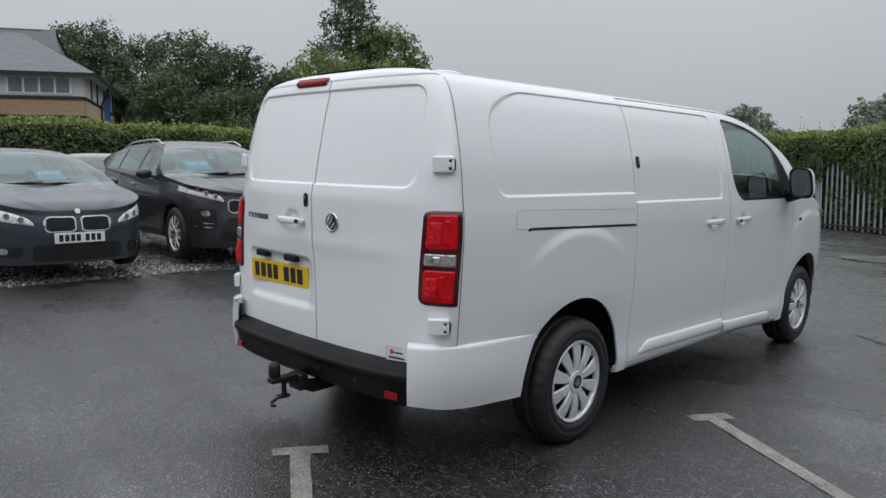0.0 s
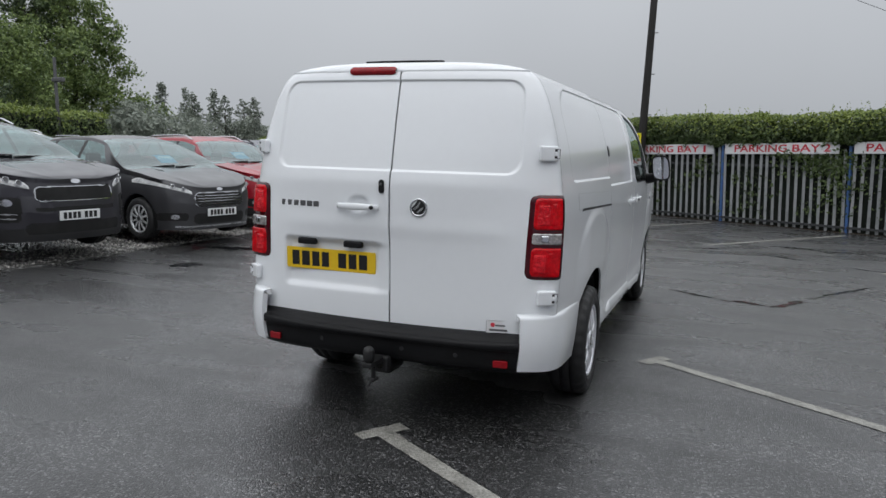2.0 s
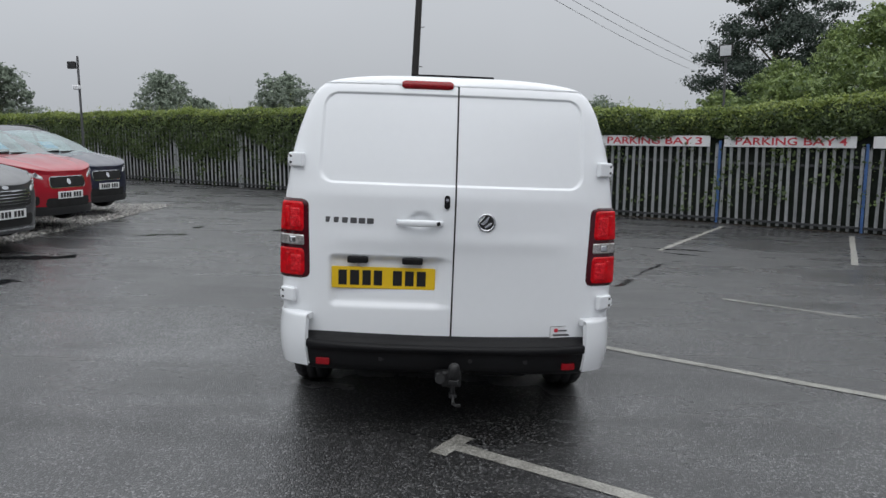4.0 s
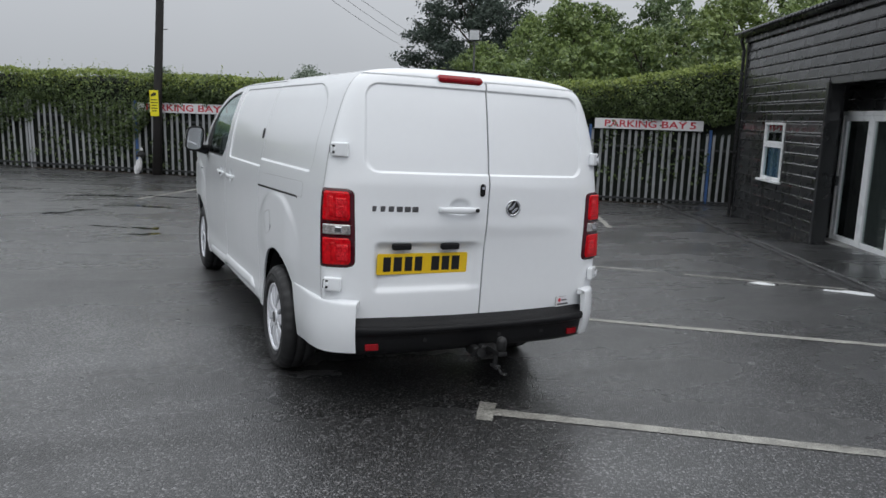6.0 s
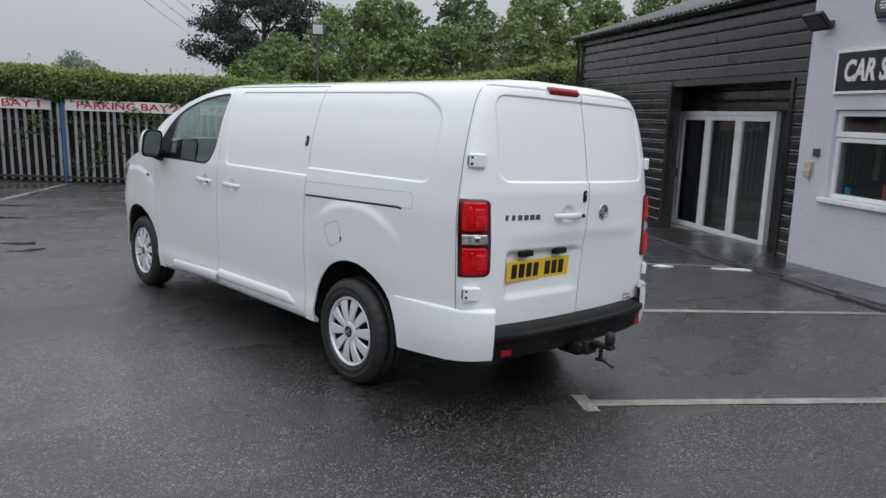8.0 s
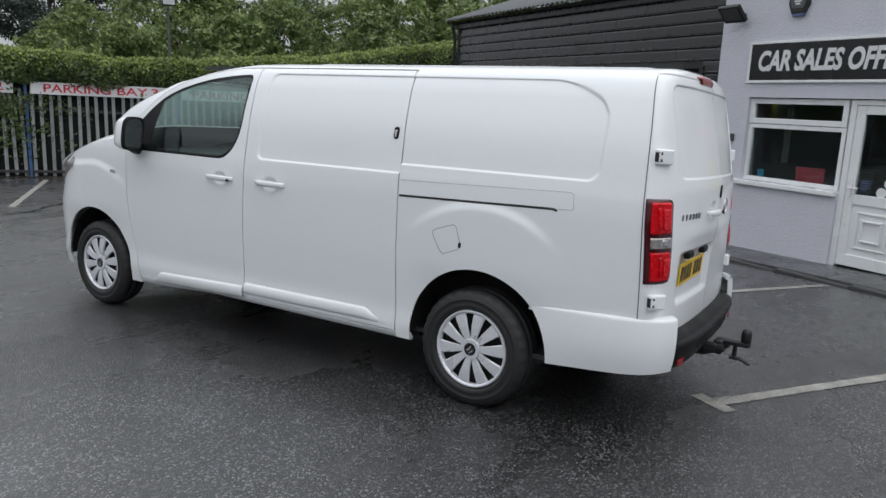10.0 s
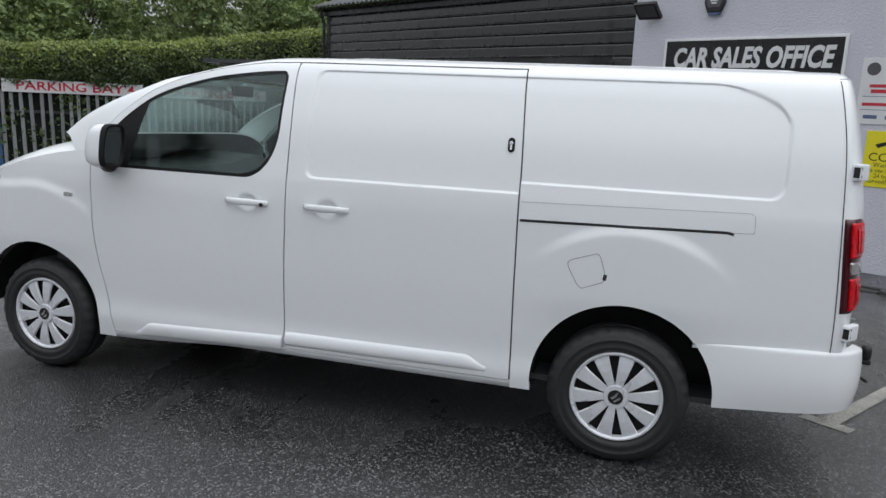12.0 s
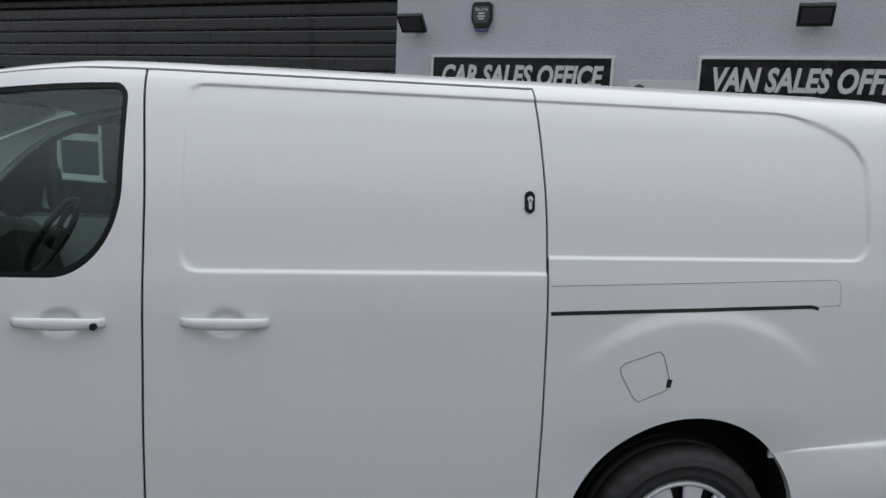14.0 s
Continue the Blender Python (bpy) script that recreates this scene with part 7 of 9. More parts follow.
    yrel = Y / np.maximum(half[:-1, None], 0.05)
    zone[inC & (X > cowl) & (X < roof0) & (vidx > nA + nB + 1)] = 1           # windscreen
    side = inB & (frac > 0.10) & (frac < 0.86) & (X > cowl + 0.40) & (X < tail)
    for p0, p1 in spec["pillars"]:
        zone[inB & (X > p0) & (X < p1) & (frac > 0.05) & (frac < 0.9) & (X > cowl + 0.4) & (X < tail)] = 3
        side &= ~((X > p0) & (X < p1))
    lean_front = X - (cowl + 0.36) - frac * (roof0 - cowl - 0.30) * 0.86
    lean_rear = (tail - 0.05 - frac * 0.28) - X
    zone[side & (lean_front > 0) & (lean_rear > 0)] = 2                       # side glass
    zone[inC & (X > roof1 + 0.25) & (X < tail + 0.35) & (vidx > nA + nB + 2)] = 4   # rear screen
    for k, (test, code) in enumerate(spec["front"]):
        if code == 5:
            lamp_def = test
            continue
        zone[(X < 0.75) & test(X, Y, Z)] = code
    if spec.get("cladding"):
        zone[(zone == 0) & (vidx < nA) & (Z < sill + 0.10)] = 3
        for ad, ar in arches:
            dd = np.hypot(X - ad, Z - R)
            zone[(zone == 0) & (vidx < nA) & (dd < R + 0.115) & (Y > 0.4)] = 3
    hole = np.zeros(X.shape, bool)
    for ad, ar in arches:
        hole |= (np.hypot(X - ad, Z - R) < R + 0.055) & (vidx < nA) & (Y > 0.3)
    n2 = P.shape[1]
    idx = np.arange(len(st) * n2).reshape(len(st), n2)
    quads = np.stack([idx[:-1, :-1], idx[1:, :-1], idx[1:, 1:], idx[:-1, 1:]], -1)
    mats = {0: ("body", body_paint, ""), 1: ("windscreen", SCREEN_GLASS, ""), 2: ("side_window", CAR_GLASS, ""), 3: ("black_trim", BLACK_PLASTIC, "black plastic trim"), 4: ("rear_screen", CAR_GLASS, ""),
            5: ("headlamp", LAMP_GLASS, "clear headlamp"), 6: ("front_grille", DARK_CAVITY, "dark front grille"), 7: ("lower_grille", DARK_CAVITY, "dark lower air intake"), 8: ("bright_trim", CHROME, "bright trim round the grille"), 9: ("fog_lamp", CHROME, "round fog lamp")}
    flat = P.reshape(-1, 3)
    for code, (nm, mt, lb) in mats.items():
        q = quads[(zone == code) & ~hole]
        if not len(q):
            continue
        q = q.reshape(-1, 4)
        sides = ((1, -1), ) if code in (0, 1, 3, 4, 6, 7, 8) else ((1,), (-1,))
        for group in sides:
            VV, FF = [], []
            base = 0
            for s in group:
                u, inv = np.unique(q, return_inverse=True)
                v = flat[u] * np.array([1, s, 1])
                f = inv.reshape(q.shape) + base
                VV.append(v)
                FF.append(f[:, ::-1] if s > 0 else f)
                base += len(v)
            ob = mesh_np(nm, np.concatenate(VV), np.concatenate(FF), mt, c)
            if len(group) == 2:
                bm = bmesh.new()
                bm.from_mesh(ob.data)
                bmesh.ops.remove_doubles(bm, verts=bm.verts, dist=0.002)
                bm.to_mesh(ob.data)
                bm.free()
            if code == 3:
                pieces = islands(ob.data)
                bpy.data.objects.remove(ob)
                for V3, F3 in pieces:
                    trim = raw(nm, V3, F3, mt, c)
                    trim.data.shade_smooth()
                    trim["label"] = lb
                continue
            ob.data.shade_smooth()
            if lb:
                ob["label"] = lb
            if code in (1, 2, 4):
                ob.visible_shadow = False
    # shut lines of bonnet and doors, lamp bowls
    for s in (-1, 1) if full else ():
        rows_i = [i for i, d in enumerate(st) if 0.22 < d < cowl + 0.05]
        part("bonnet_seam", tube(bmesh.new(), [(P[i, nA, 0], s * P[i, nA, 1], P[i, nA, 2]) for i in rows_i[::3]], 0.0035, 5), DARK_CAVITY, c)
        for dx in (cowl + 0.22, spec["pillars"][0][0] + 0.05, spec["axles"][1] - 0.42):
            i = int(np.argmin(np.abs(st - dx)))
            part("door_seam", tube(bmesh.new(), [(P[i, k, 0], s * P[i, k, 1], P[i, k, 2]) for k in range(3, nA + 1, 3)], 0.003, 5), DARK_CAVITY, c)
    ly0, ly1, lza, lzb, lxa, lgrow = lamp_def
    cols = [i for i in range(len(st)) if P[i, int(nA * 0.8), 1] > ly0 and st[i] < lxa]
    rows_l = []
    for n_i, i in enumerate(cols):
        f = n_i / (len(cols) - 1)
        yy = float(P[i, int(nA * 0.8), 1])
        t = min(1.0, max(0.0, (yy - ly0) / (ly1 - ly0)))
        run = min(1.0, max(0.0, (st[i] - 0.10) / (lxa - 0.10)))
        low = lza + (lzb - lza) * t * 0.5 + 0.05 * run
        tall = 1.25 * (0.055 + lgrow * t) * (0.35 + 0.65 * min(1, f * 6) ** 0.6) * (1 - 0.75 * run ** 2.2)
        zc, yc, xc = P[i, :nA + 1, 2], P[i, :nA + 1, 1], P[i, :nA + 1, 0]
        row = []
        for k in range(7):
            z = min(low + tall * k / 6, float(zc[-1]) - 0.004)
            out = 0.005 if 0 < k < 6 and 0 < n_i < len(cols) - 1 else -0.004
            row.append((float(np.interp(z, zc, xc)) + out, float(np.interp(z, zc, yc)) + out * 0.7, z))
        rows_l.append(row)
    for s in (-1, 1):
        VV = [(x, s * y, z) for row in rows_l for x, y, z in row]
        FF = [[a * 7 + k, (a + 1) * 7 + k, (a + 1) * 7 + k + 1, a * 7 + k + 1] for a in range(len(rows_l) - 1) for k in range(6)]
        hl = raw("headlamp", VV, FF if s < 0 else [f[::-1] for f in FF], LAMP_GLASS, c, smooth=True, label="clear wrap-round headlamp")
        if full:
            for f, rad in ((0.22, 0.034), (0.48, 0.030)):
                q = rows_l[int(f * (len(rows_l) - 1))][3]
                rad = min(rad, 0.42 * (rows_l[int(f * (len(rows_l) - 1))][6][2] - rows_l[int(f * (len(rows_l) - 1))][0][2]))
                nrm = Vector((1.0, s * (0.35 + 0.5 * f), 0.25)).normalized()
                e1v = nrm.cross(Vector((0, 0, 1))).normalized()
                e2v = nrm.cross(e1v)
                at = Vector((q[0], s * q[1], q[2])) + nrm * 0.006
                ring = [at + e1v * rad * math.cos(2 * math.pi * k / 16) + e2v * rad * math.sin(2 * math.pi * k / 16) for k in range(17)]
                bowl = part("lamp_ring", tube(bmesh.new(), ring, 0.006, 6), CHROME, hl)
                part("lamp_bowl", cyl(bmesh.new(), at - nrm * 0.002, at + nrm * 0.003, rad * 0.9, n=16), METAL_GREY, hl)
    # cabin: dark tub, seats, headlining
    bm = boxed(-(tail - 0.1), -(cowl + 0.1), -W * 0.42, W * 0.42, 0.35, 0.62)
    box(bm, -(cowl + 0.62), -(cowl + 0.12), -W * 0.40, W * 0.40, 0.6, float(belt(cowl + 0.3)) - 0.02, 0.06)
    part("cabin", bm, CABIN, c)
    for y in (-0.36, 0.36):
        bm = boxed(-(roof0 + 0.75), -(roof0 + 0.62), y - 0.23, y + 0.23, 0.5, H - 0.50, 0.05)
        box(bm, -(roof0 + 0.74), -(roof0 + 0.64), y - 0.12, y + 0.12, H - 0.48, H - 0.30, 0.04)
        part("car_seat", bm, SEAT_CLOTH, c)
    for s in (-1, 1):
        for ad, ar in arches:
            bm = bmesh.new()
            n = 24
            a = [[bm.verts.new((-ad + rr * math.cos(t), s * y, R + rr * math.sin(t))) for t in [math.pi * (-0.1 + 1.2 * k / n) for k in range(n + 1)]] for y, rr in ((W / 2 - 0.05, R + 0.05), (W / 2 - 0.34, R + 0.06))]
            for k in range(n):
                bm.faces.new((a[0][k], a[0][k + 1], a[1][k + 1], a[1][k]))
            bm.faces.new(a[1])
            part("wheel_housing", bm, DARK_CAVITY, c)
            mw = Matrix.Translation((-ad, s * (W / 2 - 0.125), R)) @ Matrix.Rotation(radians(90 if s > 0 else -90), 4, "Z")
            wheel("wheel", c, mw, R, R * 0.66, 0.21, spec.get("vanes", 10), ALLOY, broad=False, gap=0.3)
        # door mirror
        mx = cowl + 0.55
        bm = bmesh.new()
        bmesh.ops.create_uvsphere(bm, u_segments=16, v_segments=10, radius=1.0, matrix=Matrix.Translation((-mx, s * (W / 2 + 0.09), float(belt(mx)) + 0.07)) @ Matrix.Diagonal((0.075, 0.115, 0.072, 1)))
        box(bm, -mx - 0.02, -mx + 0.04, s * (W / 2 - 0.02) - 0.06, s * (W / 2 - 0.02) + 0.06, float(belt(mx)) + 0.01, float(belt(mx)) + 0.05, 0.012)
        part("door_mirror", bm, body_paint, c, smooth=True)
        for hx in (spec["pillars"][0][0] - 0.02, spec["pillars"][-1][0] - 0.05) if full else ():
            part("door_handle", boxed(-hx - 0.22, -hx - 0.04, s * (W / 2 - 0.005) - 0.022, s * (W / 2 - 0.005) + 0.022, float(belt(hx)) - 0.13, float(belt(hx)) - 0.10, 0.01), CHROME if spec.get("chrome") else body_paint, c)
    part("underbody", boxed(-L + 0.3, -0.25, -W * 0.40, W * 0.40, sill - 0.02, sill + 0.12), DARK_CAVITY, c)
    # front plate with bars
    if full:
        pz = spec.get("plate", 0.42)
        px = float(np.interp(pz, [0.2, 0.42, 0.6, 0.8], [-0.02, 0.0, -0.015, -0.05])) + 0.014
        pl = part("number_plate", boxed(px - 0.012, px, -0.26, 0.26, pz - 0.0555, pz + 0.0555, 0.004), PLATE_WHITE, c, "white front plate with dark bars")
        for k, yy in enumerate((-0.195, -0.135, -0.075, -0.018, 0.075, 0.135, 0.195)):
            part("character_bar", boxed(px, px + 0.0012, yy - 0.021, yy + 0.021, pz - 0.037, pz + 0.037), CHAR_BLACK, pl)
        # round or oval badge, drawn as a plain bright disc
        bz, bw, bh = spec["badge"]
        bx = float(np.interp(bz, P[0, :nA + nB + nC + 1, 2], P[0, :nA + nB + nC + 1, 0])) + 0.004
        tilt = Matrix.Translation((bx, 0, bz)) @ Matrix.Rotation(radians(-18), 4, "Y") @ Matrix(((0, 0, 1, 0), (1, 0, 0, 0), (0, 1, 0, 0), (0, 0, 0, 1)))
        part("badge", slab(bmesh.new(), [(bw * math.cos(2 * math.pi * k / 24), bh * math.sin(2 * math.pi * k / 24)) for k in range(24)], 0.006, tilt, 0.002), CHROME, c, "small bright badge drawn plain")
        # wipers at the foot of the screen
        for y0, y1 in ((-0.55, 0.02), (0.0, 0.55)):
            tube_pts = []
            for k in range(7):
                y = y0 + (y1 - y0) * k / 6
                d = cowl + 0.04 + 0.05 * (abs(y) / 0.6) ** 2 + 0.05 * k / 6
                tube_pts.append((-d, y, float(top(d)) - 0.045 * (abs(y) / 0.6) ** 2 + 0.012))
            part("wiper", tube(bmesh.new(), tube_pts, 0.009, 6), BLACK_PLASTIC, c)
        # price sticker behind the screen
        d0, d1 = cowl + 0.22, cowl + 0.42
        y0, y1 = spec.get("sticker", (0.02, 0.36))
        q = [Vector((-d - 0.045, y, float(top(d)) - 0.030)) for d, y in ((d0, y0), (d0, y1), (d1, y1), (d1, y0))]
        u, v = (q[1] - q[0]), (q[3] - q[0])
        nn = u.cross(v).normalized()
        if nn.x < 0:
            nn = -nn
        bm = bmesh.new()
        bm.faces.new([bm.verts.new(p) for p in q])
        r = bmesh.ops.extrude_face_region(bm, geom=bm.faces[:])
        bmesh.ops.translate(bm, vec=-nn * 0.003, verts=[g for g in r["geom"] if isinstance(g, bmesh.types.BMVert)])
        stick = part("price_sticker", bm, STICKER_BLUE, c, "blue price sticker inside the windscreen")
        fx = Matrix((( u.normalized().x, v.normalized().x, nn.x, 0), (u.normalized().y, v.normalized().y, nn.y, 0), (u.normalized().z, v.normalized().z, nn.z, 0), (0, 0, 0, 1)))
        lettering("price_digits", spec["price"], 0.115, DIGIT_PALE, stick, Matrix.Translation((q[0] + q[1] + q[2] + q[3]) / 4 + nn * 0.002 + v * 0.12) @ fx, width=u.length * 0.82, depth=0.001, bold=0.003)
    if spec.get("rails"):
        for s in (-1, 1):
            pts = []
            for k in range(9):
                d = roof0 + 0.15 + (tail - roof0 - 0.2) * k / 8
                pts.append((-d, s * W * 0.325, float(top(d)) - 0.028 + (0.035 if 0 < k < 8 else 0)))
            part("roof_rail", tube(bmesh.new(), pts, 0.014, 8), CHROME if spec["rails"] == "chrome" else BLACK_PLASTIC, c)
    return c


def lamp_band(y0, y1, za, zb, xa, grow=0.09):
    """A slanted wrap-round headlamp between two heights, from y0 outwards to the station xa."""
    return y0, y1, za, zb, xa, grow


def slot(y0, y1, z0, z1, r=0.03):
    return lambda X, Y, Z: round_box(Y, Z, y0, y1, z0, z1, r) < 0


hatch = dict(size=(4.32, 1.765, 1.43), top=[(0, 0.74), (0.08, 0.78), (0.25, 0.84), (0.7, 0.92), (1.15, 0.98), (1.55, 1.18), (2.0, 1.375), (2.45, 1.425), (3.2, 1.40), (3.8, 1.28), (4.15, 1.02), (4.32, 0.9)],
             belt=[(0, 0.69), (0.3, 0.78), (1.1, 0.90), (2.0, 0.93), (3.4, 0.99), (4.1, 0.98), (4.32, 0.85)], glass=(1.14, 2.0, 3.3, 3.75), axles=(0.78, 3.47), wheel=0.315, pillars=[(2.33, 2.42), (3.15, 3.22)], price="\u00a38995", plate=0.45, badge=(0.735, 0.030, 0.030), sticker=(0.02, 0.34), nose=0.72,
             front=[(slot(0.018, 0.345, 0.512, 0.684, 0.06), 8), (slot(0.034, 0.329, 0.527, 0.669, 0.046), 6), (lamp_band(0.43, 0.86, 0.585, 0.70, 0.66, 0.085), 5), (slot(-0.5, 0.46, 0.20, 0.385, 0.06), 7), (slot(0.54, 0.84, 0.25, 0.37, 0.04), 7), (slot(0.66, 0.73, 0.285, 0.35, 0.03), 9)])
suv = dict(size=(4.48, 1.855, 1.64), top=[(0, 0.91), (0.08, 0.95), (0.25, 1.00), (0.7, 1.07), (1.15, 1.12), (1.5, 1.32), (1.9, 1.53), (2.4, 1.615), (3.3, 1.59), (4.0, 1.46), (4.3, 1.2), (4.48, 1.0)],
           belt=[(0, 0.86), (0.3, 0.95), (1.1, 1.04), (2.0, 1.07), (3.6, 1.13), (4.2, 1.15), (4.48, 0.95)], glass=(1.14, 1.92, 3.6, 4.05), axles=(0.90, 3.57), wheel=0.355, pillars=[(2.38, 2.47), (3.36, 3.44)], price="\u00a38780", plate=0.50, badge=(0.885, 0.060, 0.028), sticker=(-0.50, -0.14), nose=0.66, cladding=True, sill=0.27, lip=0.22, rails="chrome", chrome=True,
           front=[(slot(-0.6, 0.50, 0.665, 0.835, 0.07), 8), (slot(-0.6, 0.489, 0.676, 0.824, 0.06), 6), (lamp_band(0.54, 0.92, 0.80, 0.96, 0.78, 0.095), 5), (slot(-0.6, 0.60, 0.30, 0.43, 0.06), 7), (slot(-0.6, 0.50, 0.555, 0.60, 0.015), 7), (slot(0.63, 0.87, 0.44, 0.72, 0.05), 6), (slot(0.70, 0.79, 0.62, 0.70, 0.045), 9), (slot(0.67, 0.84, 0.525, 0.540, 0.005), 8), (slot(0.67, 0.84, 0.475, 0.490, 0.005), 8)])
small = dict(size=(3.97, 1.722, 1.49), top=[(0, 0.76), (0.08, 0.80), (0.25, 0.865), (0.65, 0.955), (1.0, 1.01), (1.4, 1.22), (1.85, 1.42), (2.3, 1.485), (3.0, 1.45), (3.5, 1.32), (3.8, 1.02), (3.97, 0.9)],
             belt=[(0, 0.71), (0.3, 0.82), (1.0, 0.92), (2.0, 0.98), (3.2, 1.07), (3.7, 1.02), (3.97, 0.85)], glass=(0.98, 1.88, 3.0, 3.45), axles=(0.78, 3.27), wheel=0.305, pillars=[(2.25, 2.33), (2.98, 3.05)], price="\u00a37995", plate=0.41, badge=(0.735, 0.055, 0.024), sticker=(-0.08, 0.22), nose=0.70,
             front=[(slot(-0.6, 0.43, 0.485, 0.695, 0.08), 8), (slot(-0.6, 0.418, 0.496, 0.684, 0.07), 6), (slot(-0.6, 0.40, 0.530, 0.537, 0.003), 8), (slot(-0.6, 0.40, 0.568, 0.575, 0.003), 8), (slot(-0.6, 0.40, 0.606, 0.613, 0.003), 8), (slot(-0.6, 0.40, 0.644, 0.651, 0.003), 8), (lamp_band(0.46, 0.84, 0.665, 0.86, 0.92, 0.085), 5), (slot(-0.6, 0.45, 0.25, 0.40, 0.06), 7), (slot(-0.6, 0.66, 0.205, 0.228, 0.01), 8), (slot(0.52, 0.80, 0.30, 0.41, 0.04), 7), (slot(0.62, 0.70, 0.32, 0.39, 0.035), 9)])
cross = dict(size=(4.16, 1.74, 1.55), top=[(0, 0.86), (0.08, 0.90), (0.25, 0.955), (0.65, 1.03), (1.05, 1.08), (1.4, 1.27), (1.8, 1.46), (2.3, 1.55), (3.2, 1.53), (3.75, 1.38), (4.0, 1.1), (4.16, 0.95)],
             belt=[(0, 0.80), (0.3, 0.90), (1.0, 1.0), (2.0, 1.03), (3.4, 1.10), (3.9, 1.05), (4.16, 0.9)], glass=(1.03, 1.82, 3.3, 3.7), axles=(0.80, 3.34), wheel=0.325, pillars=[(2.28, 2.36), (3.12, 3.19)], price="\u00a39795", plate=0.50, badge=(0.70, 0.040, 0.048), sticker=(-0.10, 0.20), nose=0.64, cladding=True, sill=0.24, lip=0.2, rails="chrome",
             front=[(slot(-0.6, 0.37, 0.605, 0.785, 0.05), 8), (slot(-0.6, 0.358, 0.617, 0.773, 0.04), 6), (lamp_band(0.46, 0.86, 0.735, 0.92, 0.74, 0.085), 5), (slot(-0.6, 0.45, 0.32, 0.46, 0.05), 7), (slot(0.54, 0.82, 0.36, 0.50, 0.04), 7), (slot(0.60, 0.68, 0.40, 0.475, 0.035), 9)])
GREY_BLUE = paint("dark_grey_blue_paint", (0.034, 0.041, 0.054))
GRAPHITE = paint("graphite_paint", (0.034, 0.033, 0.041))
MID_GREY = paint("metallic_grey_paint", (0.052, 0.052, 0.057))
RED_PAINT = paint("deep_red_paint", (0.33, 0.008, 0.020), 0.3)
NIGHT_BLUE = paint("dark_blue_paint", (0.018, 0.020, 0.042))
BRIGHT_BLUE = paint("blue_paint", (0.05, 0.07, 0.22))
SILVER = paint("silver_paint", (0.45, 0.46, 0.48))
WHITE_PAINT = paint("white_car_paint", (0.72, 0.73, 0.74), 0.0)


def parked(x, y, heading):
    return Matrix.Translation((x, y, ground_z(x - 2.0, y) + 0.010)) @ Matrix.Rotation(radians(heading), 4, "Z") @ Matrix.Rotation(math.atan(0.036), 4, "Y")


car("dark grey-blue hatchback with twin rounded grilles, wet paint, on gravel", parked(-5.44, -0.17, -0.4), hatch, GREY_BLUE)
car("graphite sport utility car with chrome roof rails on wet gravel", parked(-5.37, 2.14, -6), suv, GRAPHITE)
car("metallic grey small hatchback with barred chrome grille on gravel", parked(-5.17, 4.48, -11.8), small, MID_GREY)
car("deep red compact crossover with chrome roof rails on gravel", parked(-5.54, 6.85, -15.2), cross, RED_PAINT)
sp = dict(cross)
sp["rails"] = "black"
sp["price"] = "\u00a38795"
car("dark blue compact crossover with black roof rails on gravel", parked(-5.95, 9.25, -17), sp, NIGHT_BLUE)
car("bright blue small hatchback at the end of the row", parked(-7.4, 12.4, -12), dict(small, group="cars on the gravel"), BRIGHT_BLUE, False)
for spec, x, y, pt, lb in ((small, -11.3, 0.6, NIGHT_BLUE, "blue-grey hatchback in the second row by the hedge"), (hatch, -11.0, 2.5, SILVER, "silver hatchback in the second row by the hedge"), (suv, -11.2, 4.9, SILVER, "silver estate with roof rails in the second row"), (suv, -11.3, 7.4, WHITE_PAINT, "white sport utility car with roof rails in the second row"),
                           (cross, -11.2, 9.8, SILVER, "pale silver crossover with roof rails in the second row"), (suv, -11.3, 12.3, WHITE_PAINT, "white sport utility car in the second row"), (cross, -11.3, -1.6, SILVER, "silver crossover in the second row by the hedge")):
    car(lb, parked(x, y, -12), dict(spec, group="cars in the second row"), pt, False)
# ---- wooden pole, wires, lamps, notices ----
pz = yard_z(-8.4, 13.7)
pole = thing("utility_pole", "tall leaning weathered wooden utility pole beside the fence", "pole", YARD.copy())
bm = bmesh.new()
tube(bm, [(-8.39, 13.70, pz - 0.2), (-8.26, 13.71, 2.0), (-8.05, 13.72, 5.0), (-7.84, 13.74, 8.0)], [0.122, 0.106, 0.092, 0.082], 16)
part("shaft", bm, WOOD_POLE, pole, smooth=True)
part("crossarm", boxed(-8.32, -7.42, 13.60, 13.70, 7.45, 7.56, 0.01), WOOD_POLE, pole)
for zz in (2.55, 3.6, 4.65):
    part("step_bolt", cyl(bmesh.new(), (-8.26 + (zz - 2) * 0.07 + 0.10, 13.72, zz), (-8.26 + (zz - 2) * 0.07 + 0.21, 13.72, zz), 0.012, n=8), METAL_GREY, pole)
for k, dx in enumerate((-0.38, 0.0, 0.38)):
    p0 = YARD @ Vector((-7.87 + dx, 13.68, 7.62))
    pts = []
    for i in range(25):
        s = i / 24
        q = p0.lerp(Vector((37 + k * 1.6, 77 - k, 8.0)), s)
        pts.append((q.x, q.y, q.z - 1.9 * 4 * s * (1 - s) * 0.5))
    w = part("overhead_wire", tube(bmesh.new(), pts, 0.011, 5), METAL_GREY)
    tagged(w, "thin sagging overhead wire across the grey sky", "wire", group="overhead wires")

